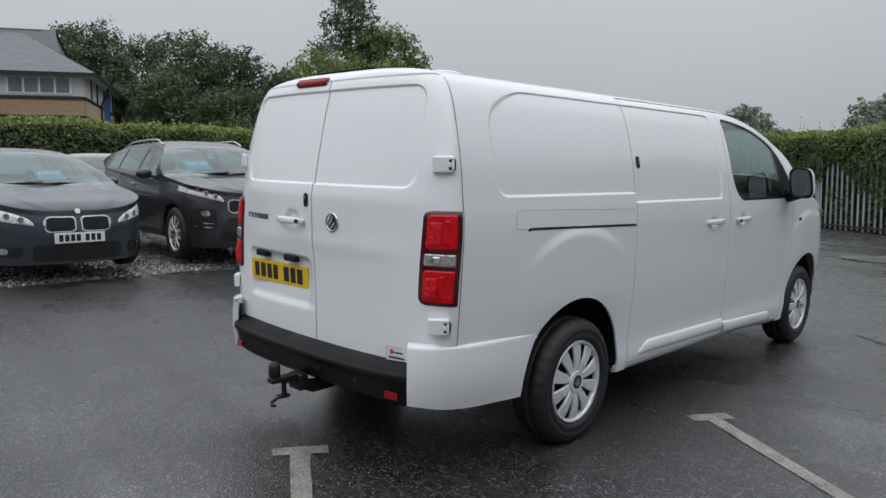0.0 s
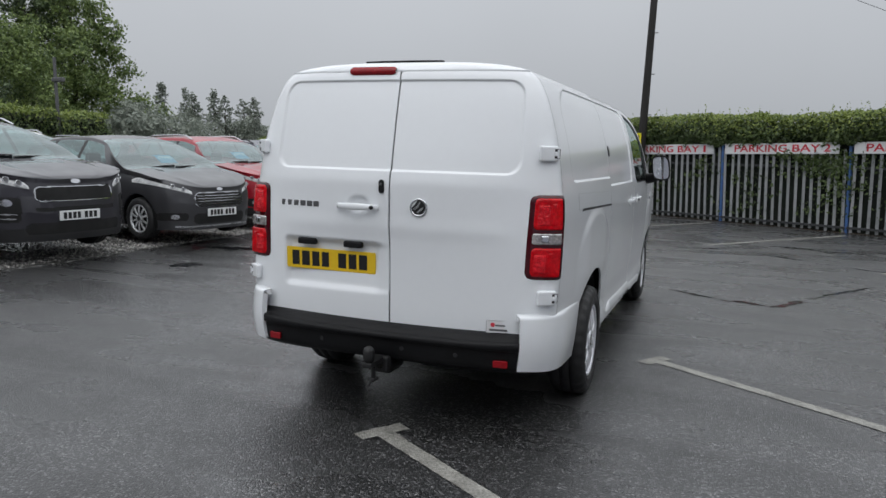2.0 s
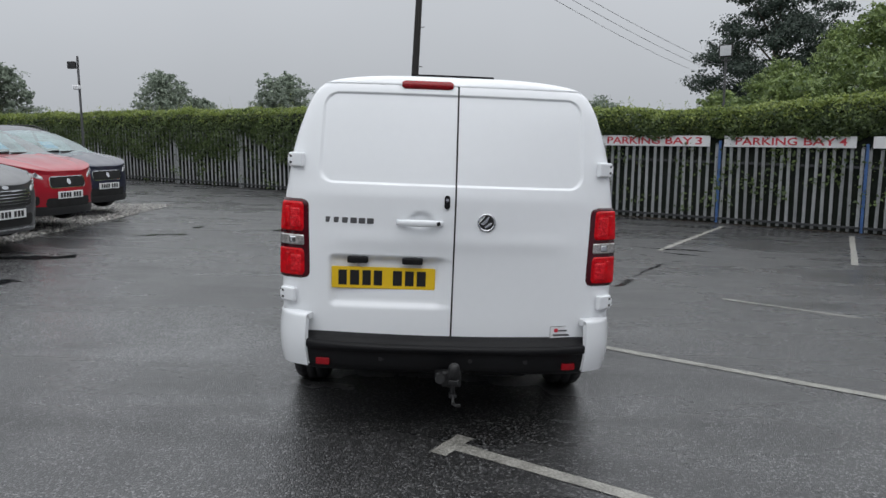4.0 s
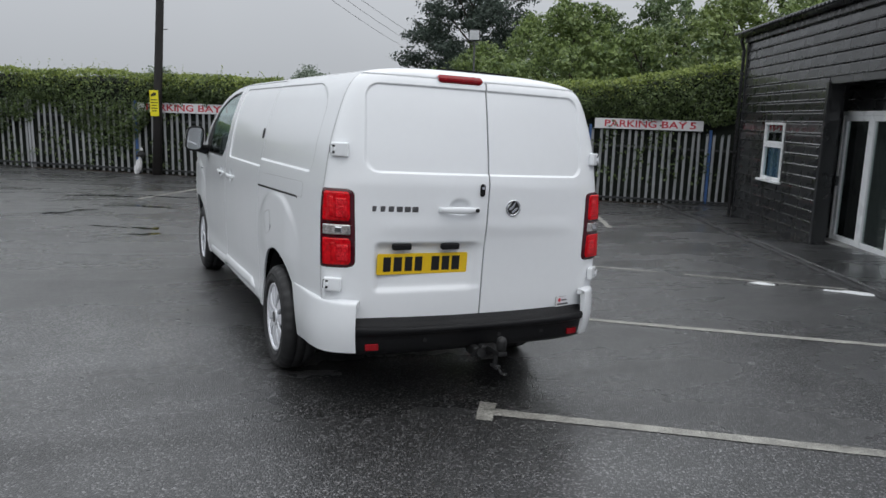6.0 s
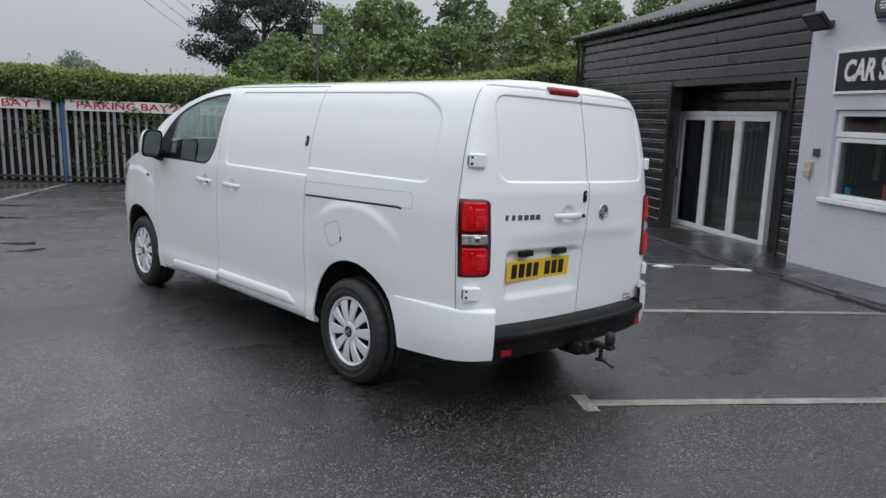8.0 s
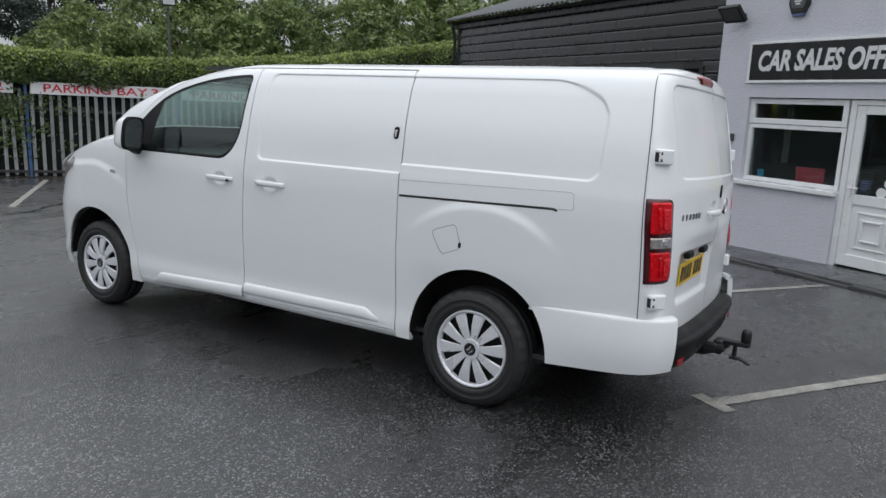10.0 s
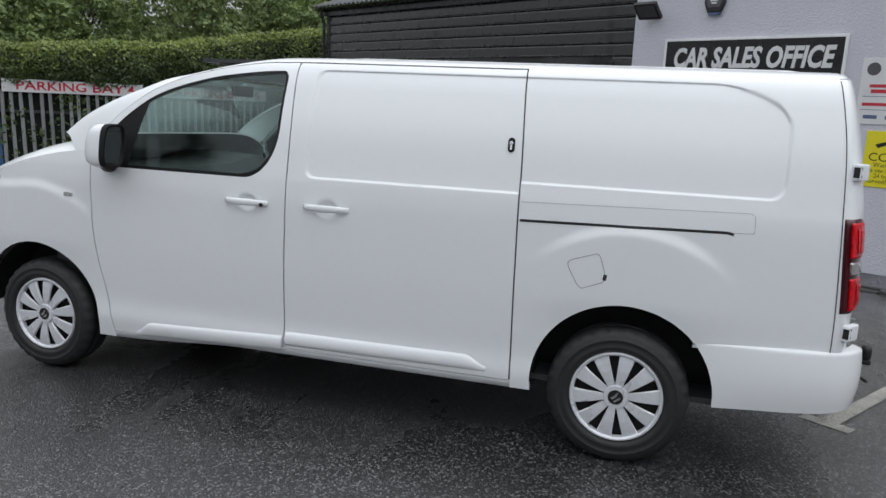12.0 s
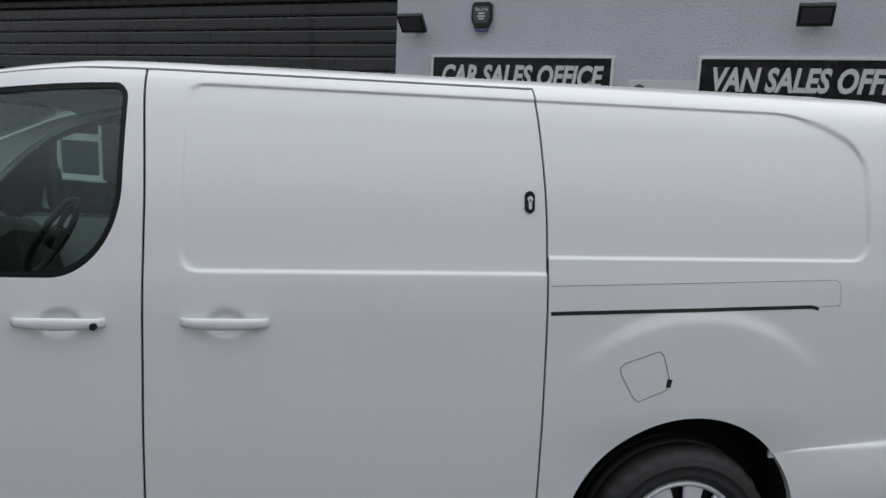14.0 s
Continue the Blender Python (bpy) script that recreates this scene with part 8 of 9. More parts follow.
nt = thing("pole_notice", "yellow camera warning notice fixed to the wooden pole", "notice", in_yard(-8.28, 13.53, 1.42))
part("notice_board", boxed(-0.115, 0.115, -0.012, 0.0, 0, 0.65, 0.003), SIGN_YELLOW, nt)
part("symbol", slab(bmesh.new(), [(-0.07, 0.49), (0.05, 0.52), (0.07, 0.58), (0.00, 0.60), (-0.04, 0.56), (-0.08, 0.55)], 0.002, Matrix.Translation((0, -0.0125, 0)) @ Matrix(((1, 0, 0, 0), (0, 0, -1, 0), (0, 1, 0, 0), (0, 0, 0, 1)))), CHAR_BLACK, nt)
bm = bmesh.new()
for zz, ww in ((0.40, 0.16), (0.33, 0.18), (0.26, 0.13), (0.19, 0.17), (0.12, 0.12)):
    box(bm, -ww / 2, ww / 2, -0.0145, -0.012, zz, zz + 0.022)
part("print_bars", bm, CHAR_BLACK, nt)

# crumpled white and black plastic caught at the fence foot
def crumpled(rx, ry, rz, at, lean, seed):
    bm = bmesh.new()
    bmesh.ops.create_icosphere(bm, subdivisions=4, radius=1.0)
    for v in bm.verts:
        q = v.co + Vector((seed, 0, 0))
        k = 1 + 0.35 * noise.noise(q * 2.3) + 0.18 * noise.noise(q * 6.1) + 0.07 * noise.noise(q * 15)
        narrow = 1 - 0.35 * v.co.z
        v.co = Vector((at[0] + v.co.x * rx * k * narrow + lean * v.co.z * rz, at[1] + v.co.y * ry * k * narrow, at[2] + v.co.z * rz * k))
    return bm


sack = thing("plastic_sack", "crumpled white plastic sack with a black tied top against the fence", "sack", in_yard(-8.92, 13.78, yard_z(-8.92, 13.78) - 0.02))
part("bag", crumpled(0.085, 0.07, 0.235, (0, 0, 0.24), 0.22, 0.0), SIGN_WHITE, sack)
part("tied_top", crumpled(0.095, 0.07, 0.095, (0.075, 0.01, 0.54), 0.1, 3.0), BLACK_PLASTIC, sack, "black plastic top")
part("scrap", crumpled(0.035, 0.03, 0.045, (0.105, 0.0, 0.675), 0.0, 7.0), SIGN_WHITE, sack, "white plastic scrap")


def floodlight_post(a, b, top_z, label):
    f = thing("floodlight_post", label, "lamp post", in_yard(a, b, yard_z(a, b)))
    h = top_z - yard_z(a, b)
    part("post", cyl(bmesh.new(), (0, 0, -0.1), (0, 0, h + 0.12), 0.03, 0.025, 12), METAL_GREY, f)
    part("bracket", box(boxed(-0.10, 0.10, -0.06, 0.0, h - 0.22, h - 0.19, 0.004), -0.012, 0.012, -0.12, 0.0, h - 0.2, h - 0.1, 0.003), METAL_GREY, f)
    head = part("lamp_head", boxed(-0.15, 0.15, -0.16, -0.05, h - 0.14, h + 0.14, 0.015), BLACK_PLASTIC, f)
    part("lamp_glass", boxed(-0.125, 0.125, -0.166, -0.16, h - 0.115, h + 0.115, 0.003), LENS_LAMP, head, "pale floodlight glass")
    return f


LENS_LAMP = material("floodlight_glass", (0.55, 0.57, 0.58), 0.15, metal=0.3, vary=0.2, scale=20)
floodlight_post(-0.15, 14.45, 3.64, "square black floodlight on a thin post above the hedge")
lx, ly = from_eye(1.1, -4.4, -27.2, 23.5)
f = thing("floodlight_post", "thin post with a floodlight and camera at the hedge", "lamp post", Matrix.Translation((lx, ly, ground_z(lx, ly))))
part("post", cyl(bmesh.new(), (0, 0, 0), (0, 0, 3.7), 0.035, 0.03, 10), METAL_GREY, f)
part("lamp_head", boxed(-0.26, -0.03, -0.10, 0.0, 3.35, 3.55, 0.02), BLACK_PLASTIC, f)
part("camera_body", boxed(-0.12, 0.06, -0.16, -0.02, 2.78, 2.90, 0.02), SIGN_WHITE, f)
lx, ly = from_eye(1.9, -4.0, -49.2, 24.5)
f = thing("lamp_post", "plain grey steel lamp post behind the parked cars", "lamp post", Matrix.Translation((lx, ly, ground_z(lx, ly))))
part("post", cyl(bmesh.new(), (0, 0, 0), (0, 0, 3.95), 0.06, 0.045, 12), METAL_GREY, f)
part("lamp_head", boxed(-0.08, 0.30, -0.08, 0.08, 3.25, 3.37, 0.02), METAL_GREY, f)


def wall_floodlight(b, z):
    f = thing("wall_floodlight", "flat black floodlight on a short arm on the office wall", "floodlight", OFFICE @ Matrix.Translation((OW, b, z)), group="wall floodlights")
    part("wall_plate", boxed(-0.025, 0.0, -0.05, 0.05, -0.05, 0.05, 0.006), METAL_GREY, f)
    part("arm", tube(bmesh.new(), [(-0.02, 0, 0), (-0.10, 0, 0.0), (-0.16, 0.02, -0.01)], 0.016, 8), METAL_GREY, f)
    tilt = Matrix.Translation((-0.19, 0.02, 0.02)) @ Matrix.Rotation(radians(44), 4, "Y")
    head = part("lamp_head", box(bmesh.new(), -0.14, 0.12, -0.17, 0.17, -0.03, 0.03, 0.012, 2, tilt), BLACK_PLASTIC, f)
    part("lamp_glass", box(bmesh.new(), -0.110, 0.070, -0.135, 0.135, -0.034, -0.029, 0.002, 1, tilt), METAL_GREY, head, "grey floodlight glass")
    for k in range(4):
        part("fin", box(bmesh.new(), -0.10 + k * 0.045, -0.09 + k * 0.045, -0.12, 0.12, 0.028, 0.045, 0.002, 1, tilt), BLACK_PLASTIC, head)
    return f


wall_floodlight(3.48, 2.88)
wall_floodlight(-1.04, 2.92)
# alarm box: a six-sided black case with pale print bars and a blue foot
al = thing("alarm_box", "black six-sided alarm box with pale print and a blue strobe", "alarm box", OFFICE @ Matrix.Translation((OW, 2.64, 2.86)))
ALM = Matrix(((0, 0, -1, 0), (-1, 0, 0, 0), (0, 1, 0, 0), (0, 0, 0, 1)))
part("case", slab(bmesh.new(), [(-0.085, 0.0), (0.085, 0.0), (0.135, 0.11), (0.125, 0.28), (0.09, 0.31), (-0.09, 0.31), (-0.125, 0.28), (-0.135, 0.11)], 0.06, ALM, 0.012), BLACK_PLASTIC, al)
part("face_plate", slab(bmesh.new(), [(-0.075, 0.06), (0.075, 0.06), (0.105, 0.13), (0.095, 0.26), (-0.095, 0.26), (-0.105, 0.13)], 0.004, Matrix.Translation((-0.06, 0, 0)) @ ALM), METAL_GREY, al)
bm = bmesh.new()
lettering("word", "Security", 0.055, SIGN_WHITE, al, Matrix.Translation((-0.0645, 0, 0.222)) @ ALM, width=0.165, depth=0.001)
for zz, ww in ((0.165, 0.08), (0.13, 0.10), (0.10, 0.07)):
    box(bm, -0.066, -0.0642, -ww / 2, ww / 2, zz, zz + 0.018)
part("print_bars", bm, SIGN_WHITE, al)
part("strobe", slab(bmesh.new(), [(-0.07, -0.035), (0.07, -0.035), (0.085, 0.0), (-0.085, 0.0)], 0.05, ALM, 0.006), NOTICE_BLUE, al, "small blue strobe")
# movement sensor and junction box by the corner
se = thing("movement_sensor", "small cream movement sensor on the office wall", "sensor", OFFICE @ Matrix.Translation((OW, 3.56, 0.98)))
CREAM = material("cream_plastic", (0.48, 0.43, 0.33), 0.45, vary=0.1)
part("body", box(boxed(-0.05, 0.0, -0.06, 0.06, 0.09, 0.20, 0.012), -0.08, -0.01, -0.045, 0.045, 0.0, 0.10, 0.02), CREAM, se)
jb = part("junction_box", boxed(-0.045, 0.0, -0.045, 0.045, 0, 0.10, 0.008), METAL_GREY)
jb.matrix_basis = OFFICE @ Matrix.Translation((OW, 3.45, 1.25))
tagged(jb, "small grey junction box on the office wall", "box")

# notice boards right of the door
nb = thing("notice_board", "white notice board with printed lines on the office wall", "notice", OFFICE @ Matrix.Translation((OW, 0.82, 1.56)))
part("board", boxed(-0.012, 0.0, -0.78, 0.0, 0, 0.72, 0.003), SIGN_WHITE, nb)
bm = bmesh.new()
for zz, y0, y1, hh in ((0.40, -0.62, -0.10, 0.035), (0.34, -0.70, -0.12, 0.04), (0.20, -0.74, -0.05, 0.035)):
    box(bm, -0.0136, -0.012, y0, y1, zz, zz + hh)
part("print_bars", bm, SIGN_RED, nb)
bm = bmesh.new()
for zz in (0.30, 0.155):
    box(bm, -0.0136, -0.012, -0.74, -0.04, zz, zz + 0.006)
for y in (-0.08, -0.30, -0.55):
    box(bm, -0.0136, -0.012, y - 0.14, y, 0.06, 0.10)
part("print_rules", bm, NOTICE_BLUE, nb)
part("round_mark", cyl(bmesh.new(), (-0.0118, -0.12, 0.60), (-0.0138, -0.12, 0.60), 0.07, n=28), METAL_GREY, nb)
cc = thing("camera_notice", "yellow CCTV warning notice on the office wall", "notice", OFFICE @ Matrix.Translation((OW, 0.67, 0.87)))
part("board", boxed(-0.010, 0.0, -0.46, 0.0, 0, 0.62, 0.003), SIGN_YELLOW, cc)
TXT = Matrix(((0, 0, -1, 0), (-1, 0, 0, 0), (0, 1, 0, 0), (0, 0, 0, 1)))
for text, size, zz, wd in (("CCTV", 0.13, 0.33, 0.36), ("Warning", 0.07, 0.245, 0.24), ("this site is under", 0.06, 0.185, 0.40), ("24 hour", 0.065, 0.125, 0.20), ("surveillance", 0.065, 0.065, 0.34)):
    lettering("lettering", text, size, CHAR_BLACK, cc, Matrix.Translation((-0.0105, -0.23, zz)) @ TXT, width=wd, depth=0.001)
part("symbol", slab(slab(bmesh.new(), [(-0.13, 0.47), (0.04, 0.53), (0.06, 0.50), (-0.10, 0.435)], 0.002, Matrix.Translation((-0.010, -0.23, 0)) @ TXT), [(0.02, 0.49), (0.13, 0.45), (0.13, 0.43), (0.00, 0.47)], 0.002, Matrix.Translation((-0.010, -0.23, 0)) @ TXT), CHAR_BLACK, cc)

# things inside the office window
RED_NOTICE = material("faded_red_notice", (0.50, 0.06, 0.09), 0.5, vary=0.25, scale=6)
rn = part("window_notice", box(boxed(OW + 0.16, OW + 0.165, 2.12, 2.52, 0.80, 0.95), OW + 0.158, OW + 0.16, 2.12, 2.52, 0.95, 0.985), [RED_NOTICE])
rn.matrix_basis = OFFICE
tagged(rn, "faded red notice standing inside the office window", "notice")
bn = part("window_leaflet", boxed(OW + 0.14, OW + 0.145, 2.98, 3.08, 0.80, 0.90), STICKER_BLUE)
bn.matrix_basis = OFFICE
tagged(bn, "small pale blue leaflet inside the office window", "leaflet")
dk = part("office_desk", box(box(boxed(6.3, 7.0, 1.9, 3.3, 0.50, 0.54, 0.006), 6.3, 6.36, 1.9, 3.3, -0.12, 0.5), 6.9, 7.0, 2.2, 2.7, 0.54, 0.95, 0.01), CABIN)
dk.matrix_basis = OFFICE
tagged(dk, "dark desk with a screen in the dim office", "desk")
for k in range(2):
    bl = part("blind", boxed(OW + 0.35, OW + 0.36, 1.9 + k * 0.9, 2.0 + k * 0.9, 1.0, 1.8), CURTAIN)
    bl.matrix_basis = OFFICE
    tagged(bl, "grey hanging blind strip in the office window", "blind", group="blind strips")

# white splashes on the wet ground by the kerb
FOAM = material("white_splash", (0.70, 0.71, 0.72), 0.5, vary=0.15, scale=20)
for n0, (a, b, la, lb) in enumerate(((3.66, 3.58, 0.16, 0.06), (4.72, 3.36, 0.36, 0.10), (4.35, 3.42, 0.10, 0.04))):
    bm = bmesh.new()
    cz = yard_z(a, b)
    ring, k = [], 26
    rr = random.Random(60 + n0)
    for i in range(k):
        t = 2 * math.pi * i / k
        s = rr.uniform(0.65, 1.15)
        x, y = a + la * s * math.cos(t), b + lb * s * math.sin(t) - 0.15 * la * math.cos(t)
        ring.append((x, y))
    lo = [bm.verts.new((x, y, yard_z(x, y) + 0.003)) for x, y in ring]
    hi = [bm.verts.new((a + (x - a) * 0.7, b + (y - b) * 0.7, yard_z(x, y) + 0.012 + rr.uniform(0, 0.008))) for x, y in ring]
    for i in range(k):
        bm.faces.new((lo[i], lo[(i + 1) % k], hi[(i + 1) % k], hi[i]))
    bm.faces.new(hi)
    ob = part("white_splash", bm, FOAM, smooth=True)
    ob.matrix_basis = YARD
    tagged(ob, "small splash of white foam on wet asphalt", "splash", group="white splashes", kind="structure")

# ---- house beyond the left hedge ----
BRICK_FAR = material("brown_brick", (0.36, 0.245, 0.155), 0.8, vary=0.4, scale=7, fine=30)
TAN_RENDER = material("tan_render", (0.46, 0.35, 0.26), 0.85, vary=0.15, scale=3, fine=30)
SLATE = material("wet_slate", (0.085, 0.085, 0.10), 0.45, vary=0.4, scale=3, fine=18)
BOARD_WHITE = material("white_boarding", (0.62, 0.62, 0.60), 0.6, vary=0.08)
BLUE_PAINT = material("blue_door_paint", (0.04, 0.14, 0.36), 0.5, vary=0.1)
FAR_GLASS = material("far_window_glass", (0.16, 0.18, 0.19), 0.1, vary=0.4, scale=1.0)
hx, hy = from_eye(2.9, -3.1, -70.1, 38)
hz = ground_z(hx, hy)
HM = Matrix.Translation((hx, hy, hz)) @ Matrix.Rotation(radians(60.5), 4, "Z")
house = thing("house", "brick and white boarded house with a wet slate roof", "house", HM)
# own axes: -x along the front, y along the end wall away from the yard; corner at the origin
e0, w0, DP = 5.88, 4.84, 12.0
part("brick_wall", boxed(-14, 0, 0, DP, 0, w0), BRICK_FAR, house)
part("rendered_panel", boxed(0.004, 0.03, 0.25, DP - 0.05, w0 - 2.2, w0 - 0.145), TAN_RENDER, house, "tan rendered side wall")
part("brick_band", boxed(-14.04, 0.04, -0.04, DP + 0.04, w0 - 0.14, w0 + 0.02), GUTTER, house, "dark band over the brickwork")
part("brick_band", boxed(-14.04, 0.04, -0.04, DP + 0.04, w0 - 0.98, w0 - 0.86), GUTTER, house, "dark band over the brickwork")
part("boarded_wall", boxed(-14, -0.01, 0.01, DP, w0 + 0.02, e0), BOARD_WHITE, house)
win = part("window_band", boxed(-3.2, -0.5, -0.05, 0.05, w0 + 0.10, e0 - 0.16, 0.01), UPVC, house)
for k in range(4):
    part("pane", boxed(-3.1 + k * 0.65, -2.55 + k * 0.65, -0.07, -0.045, w0 + 0.17, e0 - 0.22), FAR_GLASS, win)
part("downpipe", tube(bmesh.new(), [(-3.75, -0.45, e0 - 0.1), (-3.6, -0.08, e0 - 0.5), (-3.55, -0.08, 2.0)], 0.05, 8), GUTTER, house)
part("blue_door", boxed(-0.02, 0.05, 5.4, 7.4, w0 - 1.2, e0 - 0.1), BLUE_PAINT, house)
for y in (1.8, 3.4, 8.6, 9.9, 11.2):
    part("timber_strip", boxed(0.0, 0.05, y, y + 0.14, w0, e0), GUTTER, house)
for y in (4.4, 9.2):
    part("downpipe", tube(bmesh.new(), [(0.45, y, e0 - 0.1), (0.08, y - 0.1, e0 - 1.0), (0.08, y - 0.1, 2.0)], 0.06, 8), GUTTER, house)
bm = bmesh.new()
ov, rh = 0.60, 2.95
r = [bm.verts.new(p) for p in ((-15, -ov, e0), (ov, -ov, e0), (ov, DP + ov, e0), (-15, DP + ov, e0), (-15, DP / 2, e0 + rh), (-4.0, DP / 2, e0 + rh))]
for f in ((0, 1, 5, 4), (1, 2, 5), (2, 3, 4, 5), (0, 4, 3)):
    bm.faces.new([r[i] for i in f])
part("roof", bm, SLATE, house)
apex, foot = (-2.35, DP / 2, e0 + rh + 0.12), e0 + 1.74
bm = bmesh.new()
bm.faces.new([bm.verts.new(p) for p in (apex, (-1.95, DP / 2 - 1.3, foot), (-1.95, DP / 2 + 1.3, foot))])
part("gablet", bm, GUTTER, house, "dark slatted gablet in the roof end")
bm = bmesh.new()
for k in (-1, 1):
    bm.faces.new([bm.verts.new(p) for p in ((-5.2, DP / 2, e0 + rh + 0.14), (-2.25, DP / 2, e0 + rh + 0.14), (-1.85, DP / 2 + k * 1.42, foot - 0.06), (-5.2, DP / 2 + k * 1.42, e0 + 2.4))])
part("gablet_roof", bm, SLATE, house)
part("ridge", boxed(-15, -2.8, DP / 2 - 0.1, DP / 2 + 0.1, e0 + rh, e0 + rh + 0.08), GUTTER, house)
part("eave_board", box(boxed(-15, ov, -ov - 0.03, -ov + 0.03, e0 - 0.16, e0), ov - 0.03, ov + 0.03, -ov, DP + ov, e0 - 0.16, e0), GUTTER, house)
part("soffit", boxed(-15, ov - 0.04, -ov + 0.03, DP + ov - 0.04, e0 - 0.03, e0 - 0.005), BOARD_WHITE, house)


# ---- loose stones of the gravel strip ----
STONE = material("grey_gravel_stone", (0.20, 0.19, 0.18), 0.5, vary=0.6, scale=9, fine=60, island=0.55, tint=(0.62, 0.60, 0.57))
rng = np.random.default_rng(77)
N = 20000
px = np.where(rng.uniform(0, 1, N) < 0.5, -5.66 - np.abs(rng.normal(0, 1, N)) * 0.8, rng.uniform(-11.0, -5.68, N))
py = rng.uniform(-6.0, 12.0, N)
sz = rng.uniform(0.009, 0.024, N)
lobes = np.array([(1, 0, 0), (0, 1, 0), (-1, 0, 0), (0, -1, 0), (0, 0, 0.75), (0, 0, -0.6)], float)
tris = np.array([(0, 1, 4), (1, 2, 4), (2, 3, 4), (3, 0, 4), (1, 0, 5), (2, 1, 5), (3, 2, 5), (0, 3, 5)])
turn = rng.uniform(0, 2 * np.pi, N)
S = lobes[None] * sz[:, None, None] * rng.uniform(0.6, 1.3, (N, 6, 1))
X = S[..., 0] * np.cos(turn)[:, None] - S[..., 1] * np.sin(turn)[:, None] + px[:, None]
Y = S[..., 0] * np.sin(turn)[:, None] + S[..., 1] * np.cos(turn)[:, None] + py[:, None]
gz = np.array([ground_z(a, b) for a, b in zip(px, py)])
Z = S[..., 2] + (gz + 0.014)[:, None] + sz[:, None] * 0.25
V = np.stack([X, Y, Z], -1).reshape(-1, 3)
F = (tris[None] + (np.arange(N) * 6)[:, None, None]).reshape(-1, 3)
tagged(mesh_np("gravel_stones", V, F, STONE), "loose wet grey gravel stones under the parked cars", "gravel", kind="stuff")


# ---- shallow puddles on the asphalt ----
WATER = material("puddle_water", (0.010, 0.011, 0.012), 0.09, vary=0.3, scale=4, rough_vary=0.015, spec=0.5)


def puddle(x0, y0, x1, y1, width, seed):
    """A thin irregular streak of standing water between two places, its outline torn and lobed."""
    rng = random.Random(seed)
    ph = [rng.uniform(0, 6.28) for _ in range(8)]
    d = Vector((x1 - x0, y1 - y0))
    length = d.length
    d.normalize()
    v = Vector((-d.y, d.x))
    n = max(24, int(length / 0.05))
    bm = bmesh.new()
    left, right = [], []
    for k in range(n + 1):
        t = k / n
        body = math.sin(math.pi * min(1, max(0.0, t))) ** 0.55
        mid = width * (0.5 * math.sin(3.1 * t * length / 1.6 + ph[0]) + 0.25 * math.sin(9 * t * length / 1.6 + ph[1])) * body
        for side, out in ((1, left), (-1, right)):
            w = width * 0.5 * body * (0.55 + 0.35 * math.sin(5 * t * length / 1.2 + ph[2] + side) + 0.25 * math.sin(14 * t * length + ph[3] * side) + 0.18 * math.sin(33 * t * length + ph[4] * side)) 
            p = Vector((x0, y0)) + d * length * t + v * (mid + side * max(0.004, w))
            out.append(bm.verts.new((p.x, p.y, ground_z(p.x, p.y) + 0.004)))
    for k in range(n):
        bm.faces.new((right[k], right[k + 1], left[k + 1], left[k]))
    return tagged(part("puddle", bm, WATER), "shallow dark puddle streak on wet asphalt", "puddle", group="puddles")



puddle(-4.60, 6.76, -3.76, 6.92, 0.32, 19)
puddle(-4.05, 8.00, -3.84, 8.05, 0.30, 20)
puddle(-2.40, 10.57, -0.86, 10.33, 0.22, 21)
puddle(-2.62, 7.75, -2.25, 7.92, 0.22, 22)
puddle(-5.06, 3.48, -4.45, 4.61, 0.50, 1)
puddle(-4.44, 2.52, -4.11, 2.73, 0.35, 2)
puddle(1.13, 4.00, 1.74, 3.54, 0.10, 3)
puddle(1.74, 3.58, 2.07, 3.46, 0.14, 4)
puddle(2.07, 3.46, 2.45, 3.99, 0.16, 5)
puddle(2.51, 4.15, 3.40, 5.44, 0.08, 6)
puddle(2.20, 8.18, 2.92, 7.71, 0.16, 7)
puddle(2.50, 9.49, 4.06, 9.24, 0.30, 8)
puddle(1.01, 8.30, 2.38, 9.23, 0.15, 9)
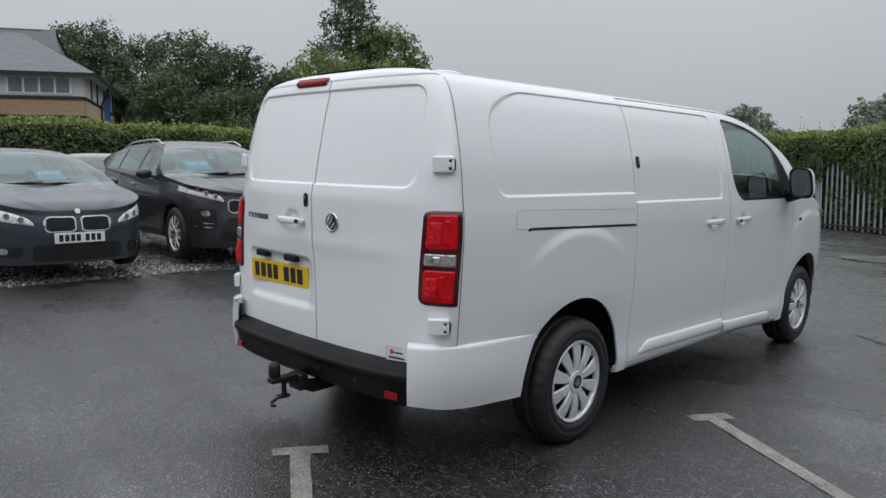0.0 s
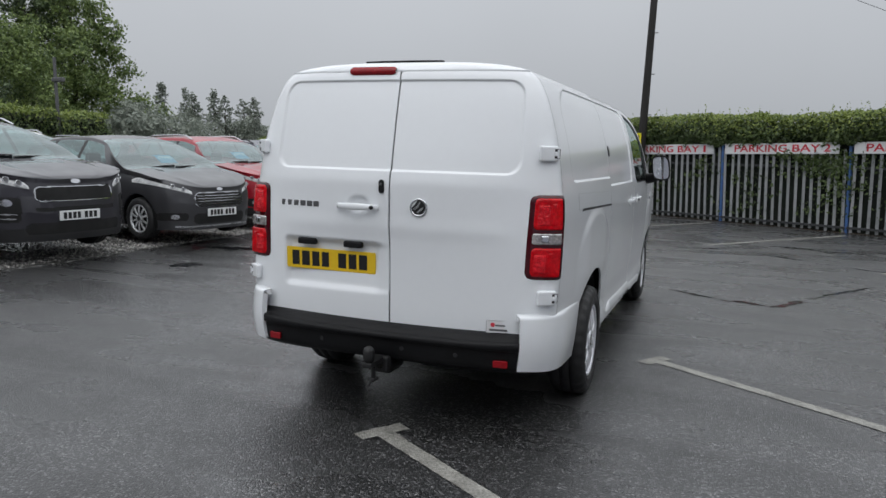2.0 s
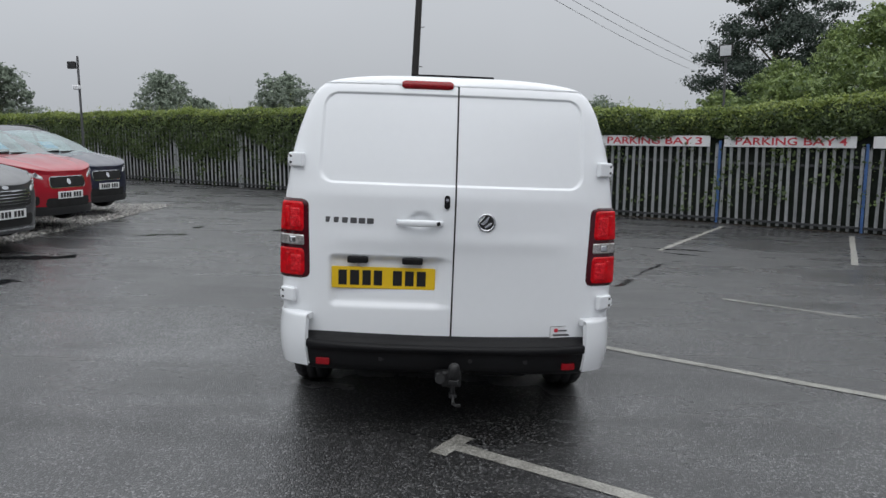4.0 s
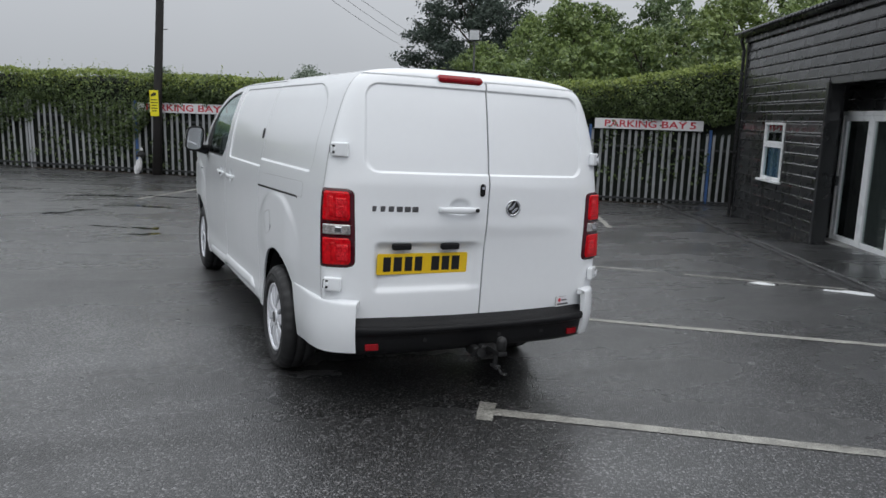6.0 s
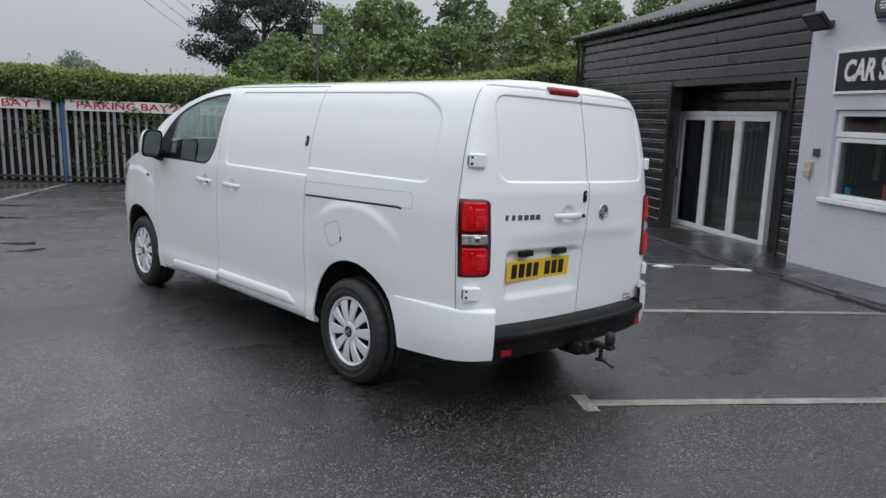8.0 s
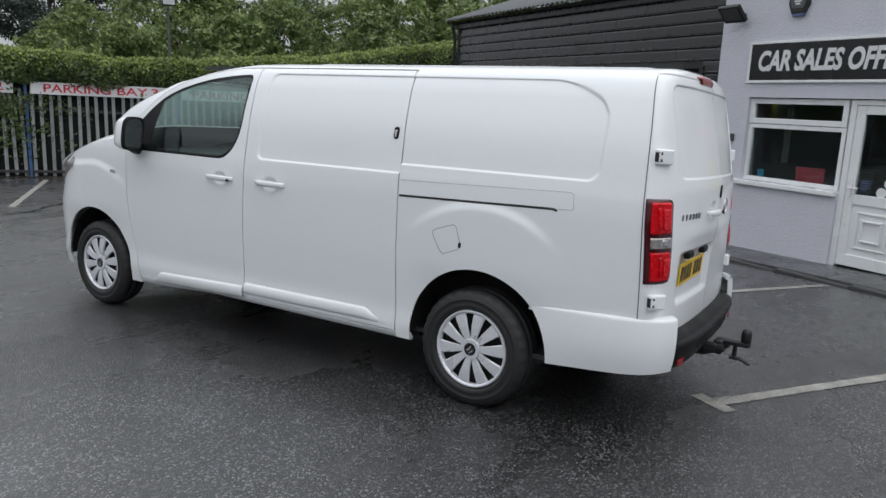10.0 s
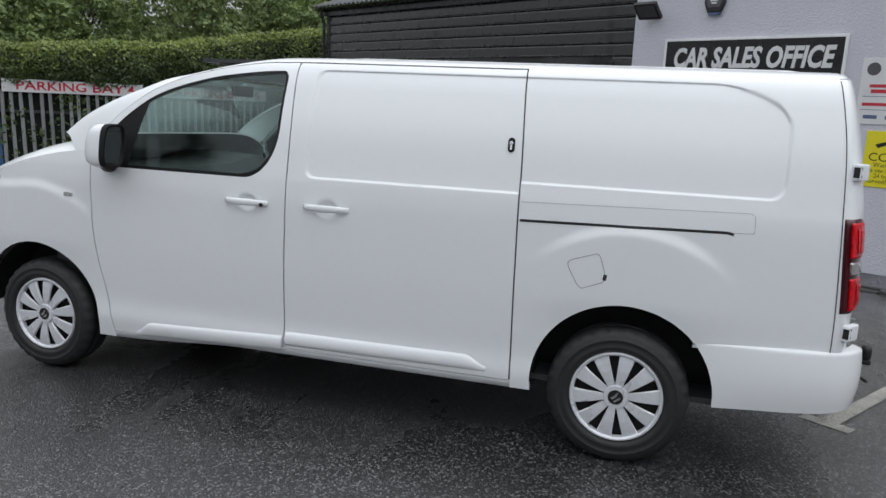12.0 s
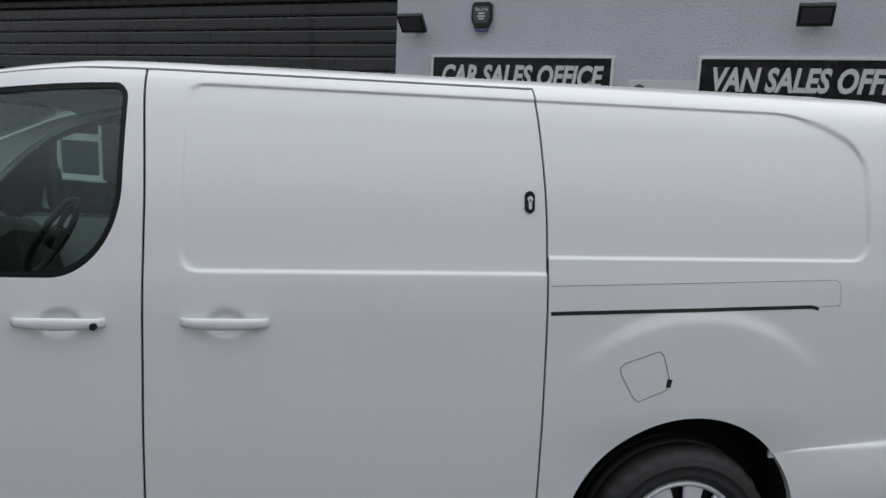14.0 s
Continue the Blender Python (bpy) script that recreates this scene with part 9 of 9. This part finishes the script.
puddle(3.40, 7.21, 4.62, 6.80, 0.20, 10)
puddle(3.64, 6.56, 4.21, 6.29, 0.12, 11)
puddle(-2.38, 10.54, -1.49, 10.64, 0.30, 12)
puddle(-1.50, 10.44, 0.14, 10.43, 0.25, 13)
puddle(-2.44, 7.79, -1.78, 8.27, 0.20, 14)
puddle(-1.75, 8.87, -0.62, 8.55, 0.25, 15)
puddle(-1.45, 6.16, -1.10, 6.20, 0.45, 16)
puddle(-1.53, 5.63, -1.10, 5.69, 0.20, 17)
puddle(-1.99, 6.51, -1.48, 6.16, 0.10, 18)

# dead leaves and grit gathered along the foot of the fence
LITTER = material("dead_leaves", (0.060, 0.042, 0.028), 0.7, vary=0.5, scale=30, fine=120)
rng = np.random.default_rng(78)
N = 2200
pa = rng.uniform(-12.0, 5.4, N)
pb = FENCE_B + rng.normal(-0.06, 0.06, N)
sz = rng.uniform(0.010, 0.026, N)
turn = rng.uniform(0, 2 * np.pi, N)
S = lobes[None] * sz[:, None, None] * rng.uniform(0.6, 1.3, (N, 6, 1)) * np.array([1.3, 0.9, 0.45])
X = S[..., 0] * np.cos(turn)[:, None] - S[..., 1] * np.sin(turn)[:, None] + pa[:, None]
Y = S[..., 0] * np.sin(turn)[:, None] + S[..., 1] * np.cos(turn)[:, None] + pb[:, None]
Z = S[..., 2] + np.array([yard_z(a, b) for a, b in zip(pa, pb)])[:, None] + sz[:, None] * 0.3
F = (tris[None] + (np.arange(N) * 6)[:, None, None]).reshape(-1, 3)
ob = mesh_np("leaf_litter", np.stack([X, Y, Z], -1).reshape(-1, 3), F, LITTER)
ob.matrix_basis = YARD
tagged(ob, "dark dead leaves gathered along the foot of the fence", "litter", kind="stuff")

# plain wall added unseen behind the camera, closing the yard in the mirrors' reflections
UNSEEN_WALL = material("grey_unseen_wall", (0.13, 0.13, 0.127), 0.8, vary=0.35, scale=4, fine=40, bump=0.4)
wb = boxed(-26, 26, -17.3, -17.0, -1.2, 2.6, 0.02)
tagged(part("wall_unseen", wb, UNSEEN_WALL), "plain grey wall added out of view behind the camera", "wall", kind="structure")
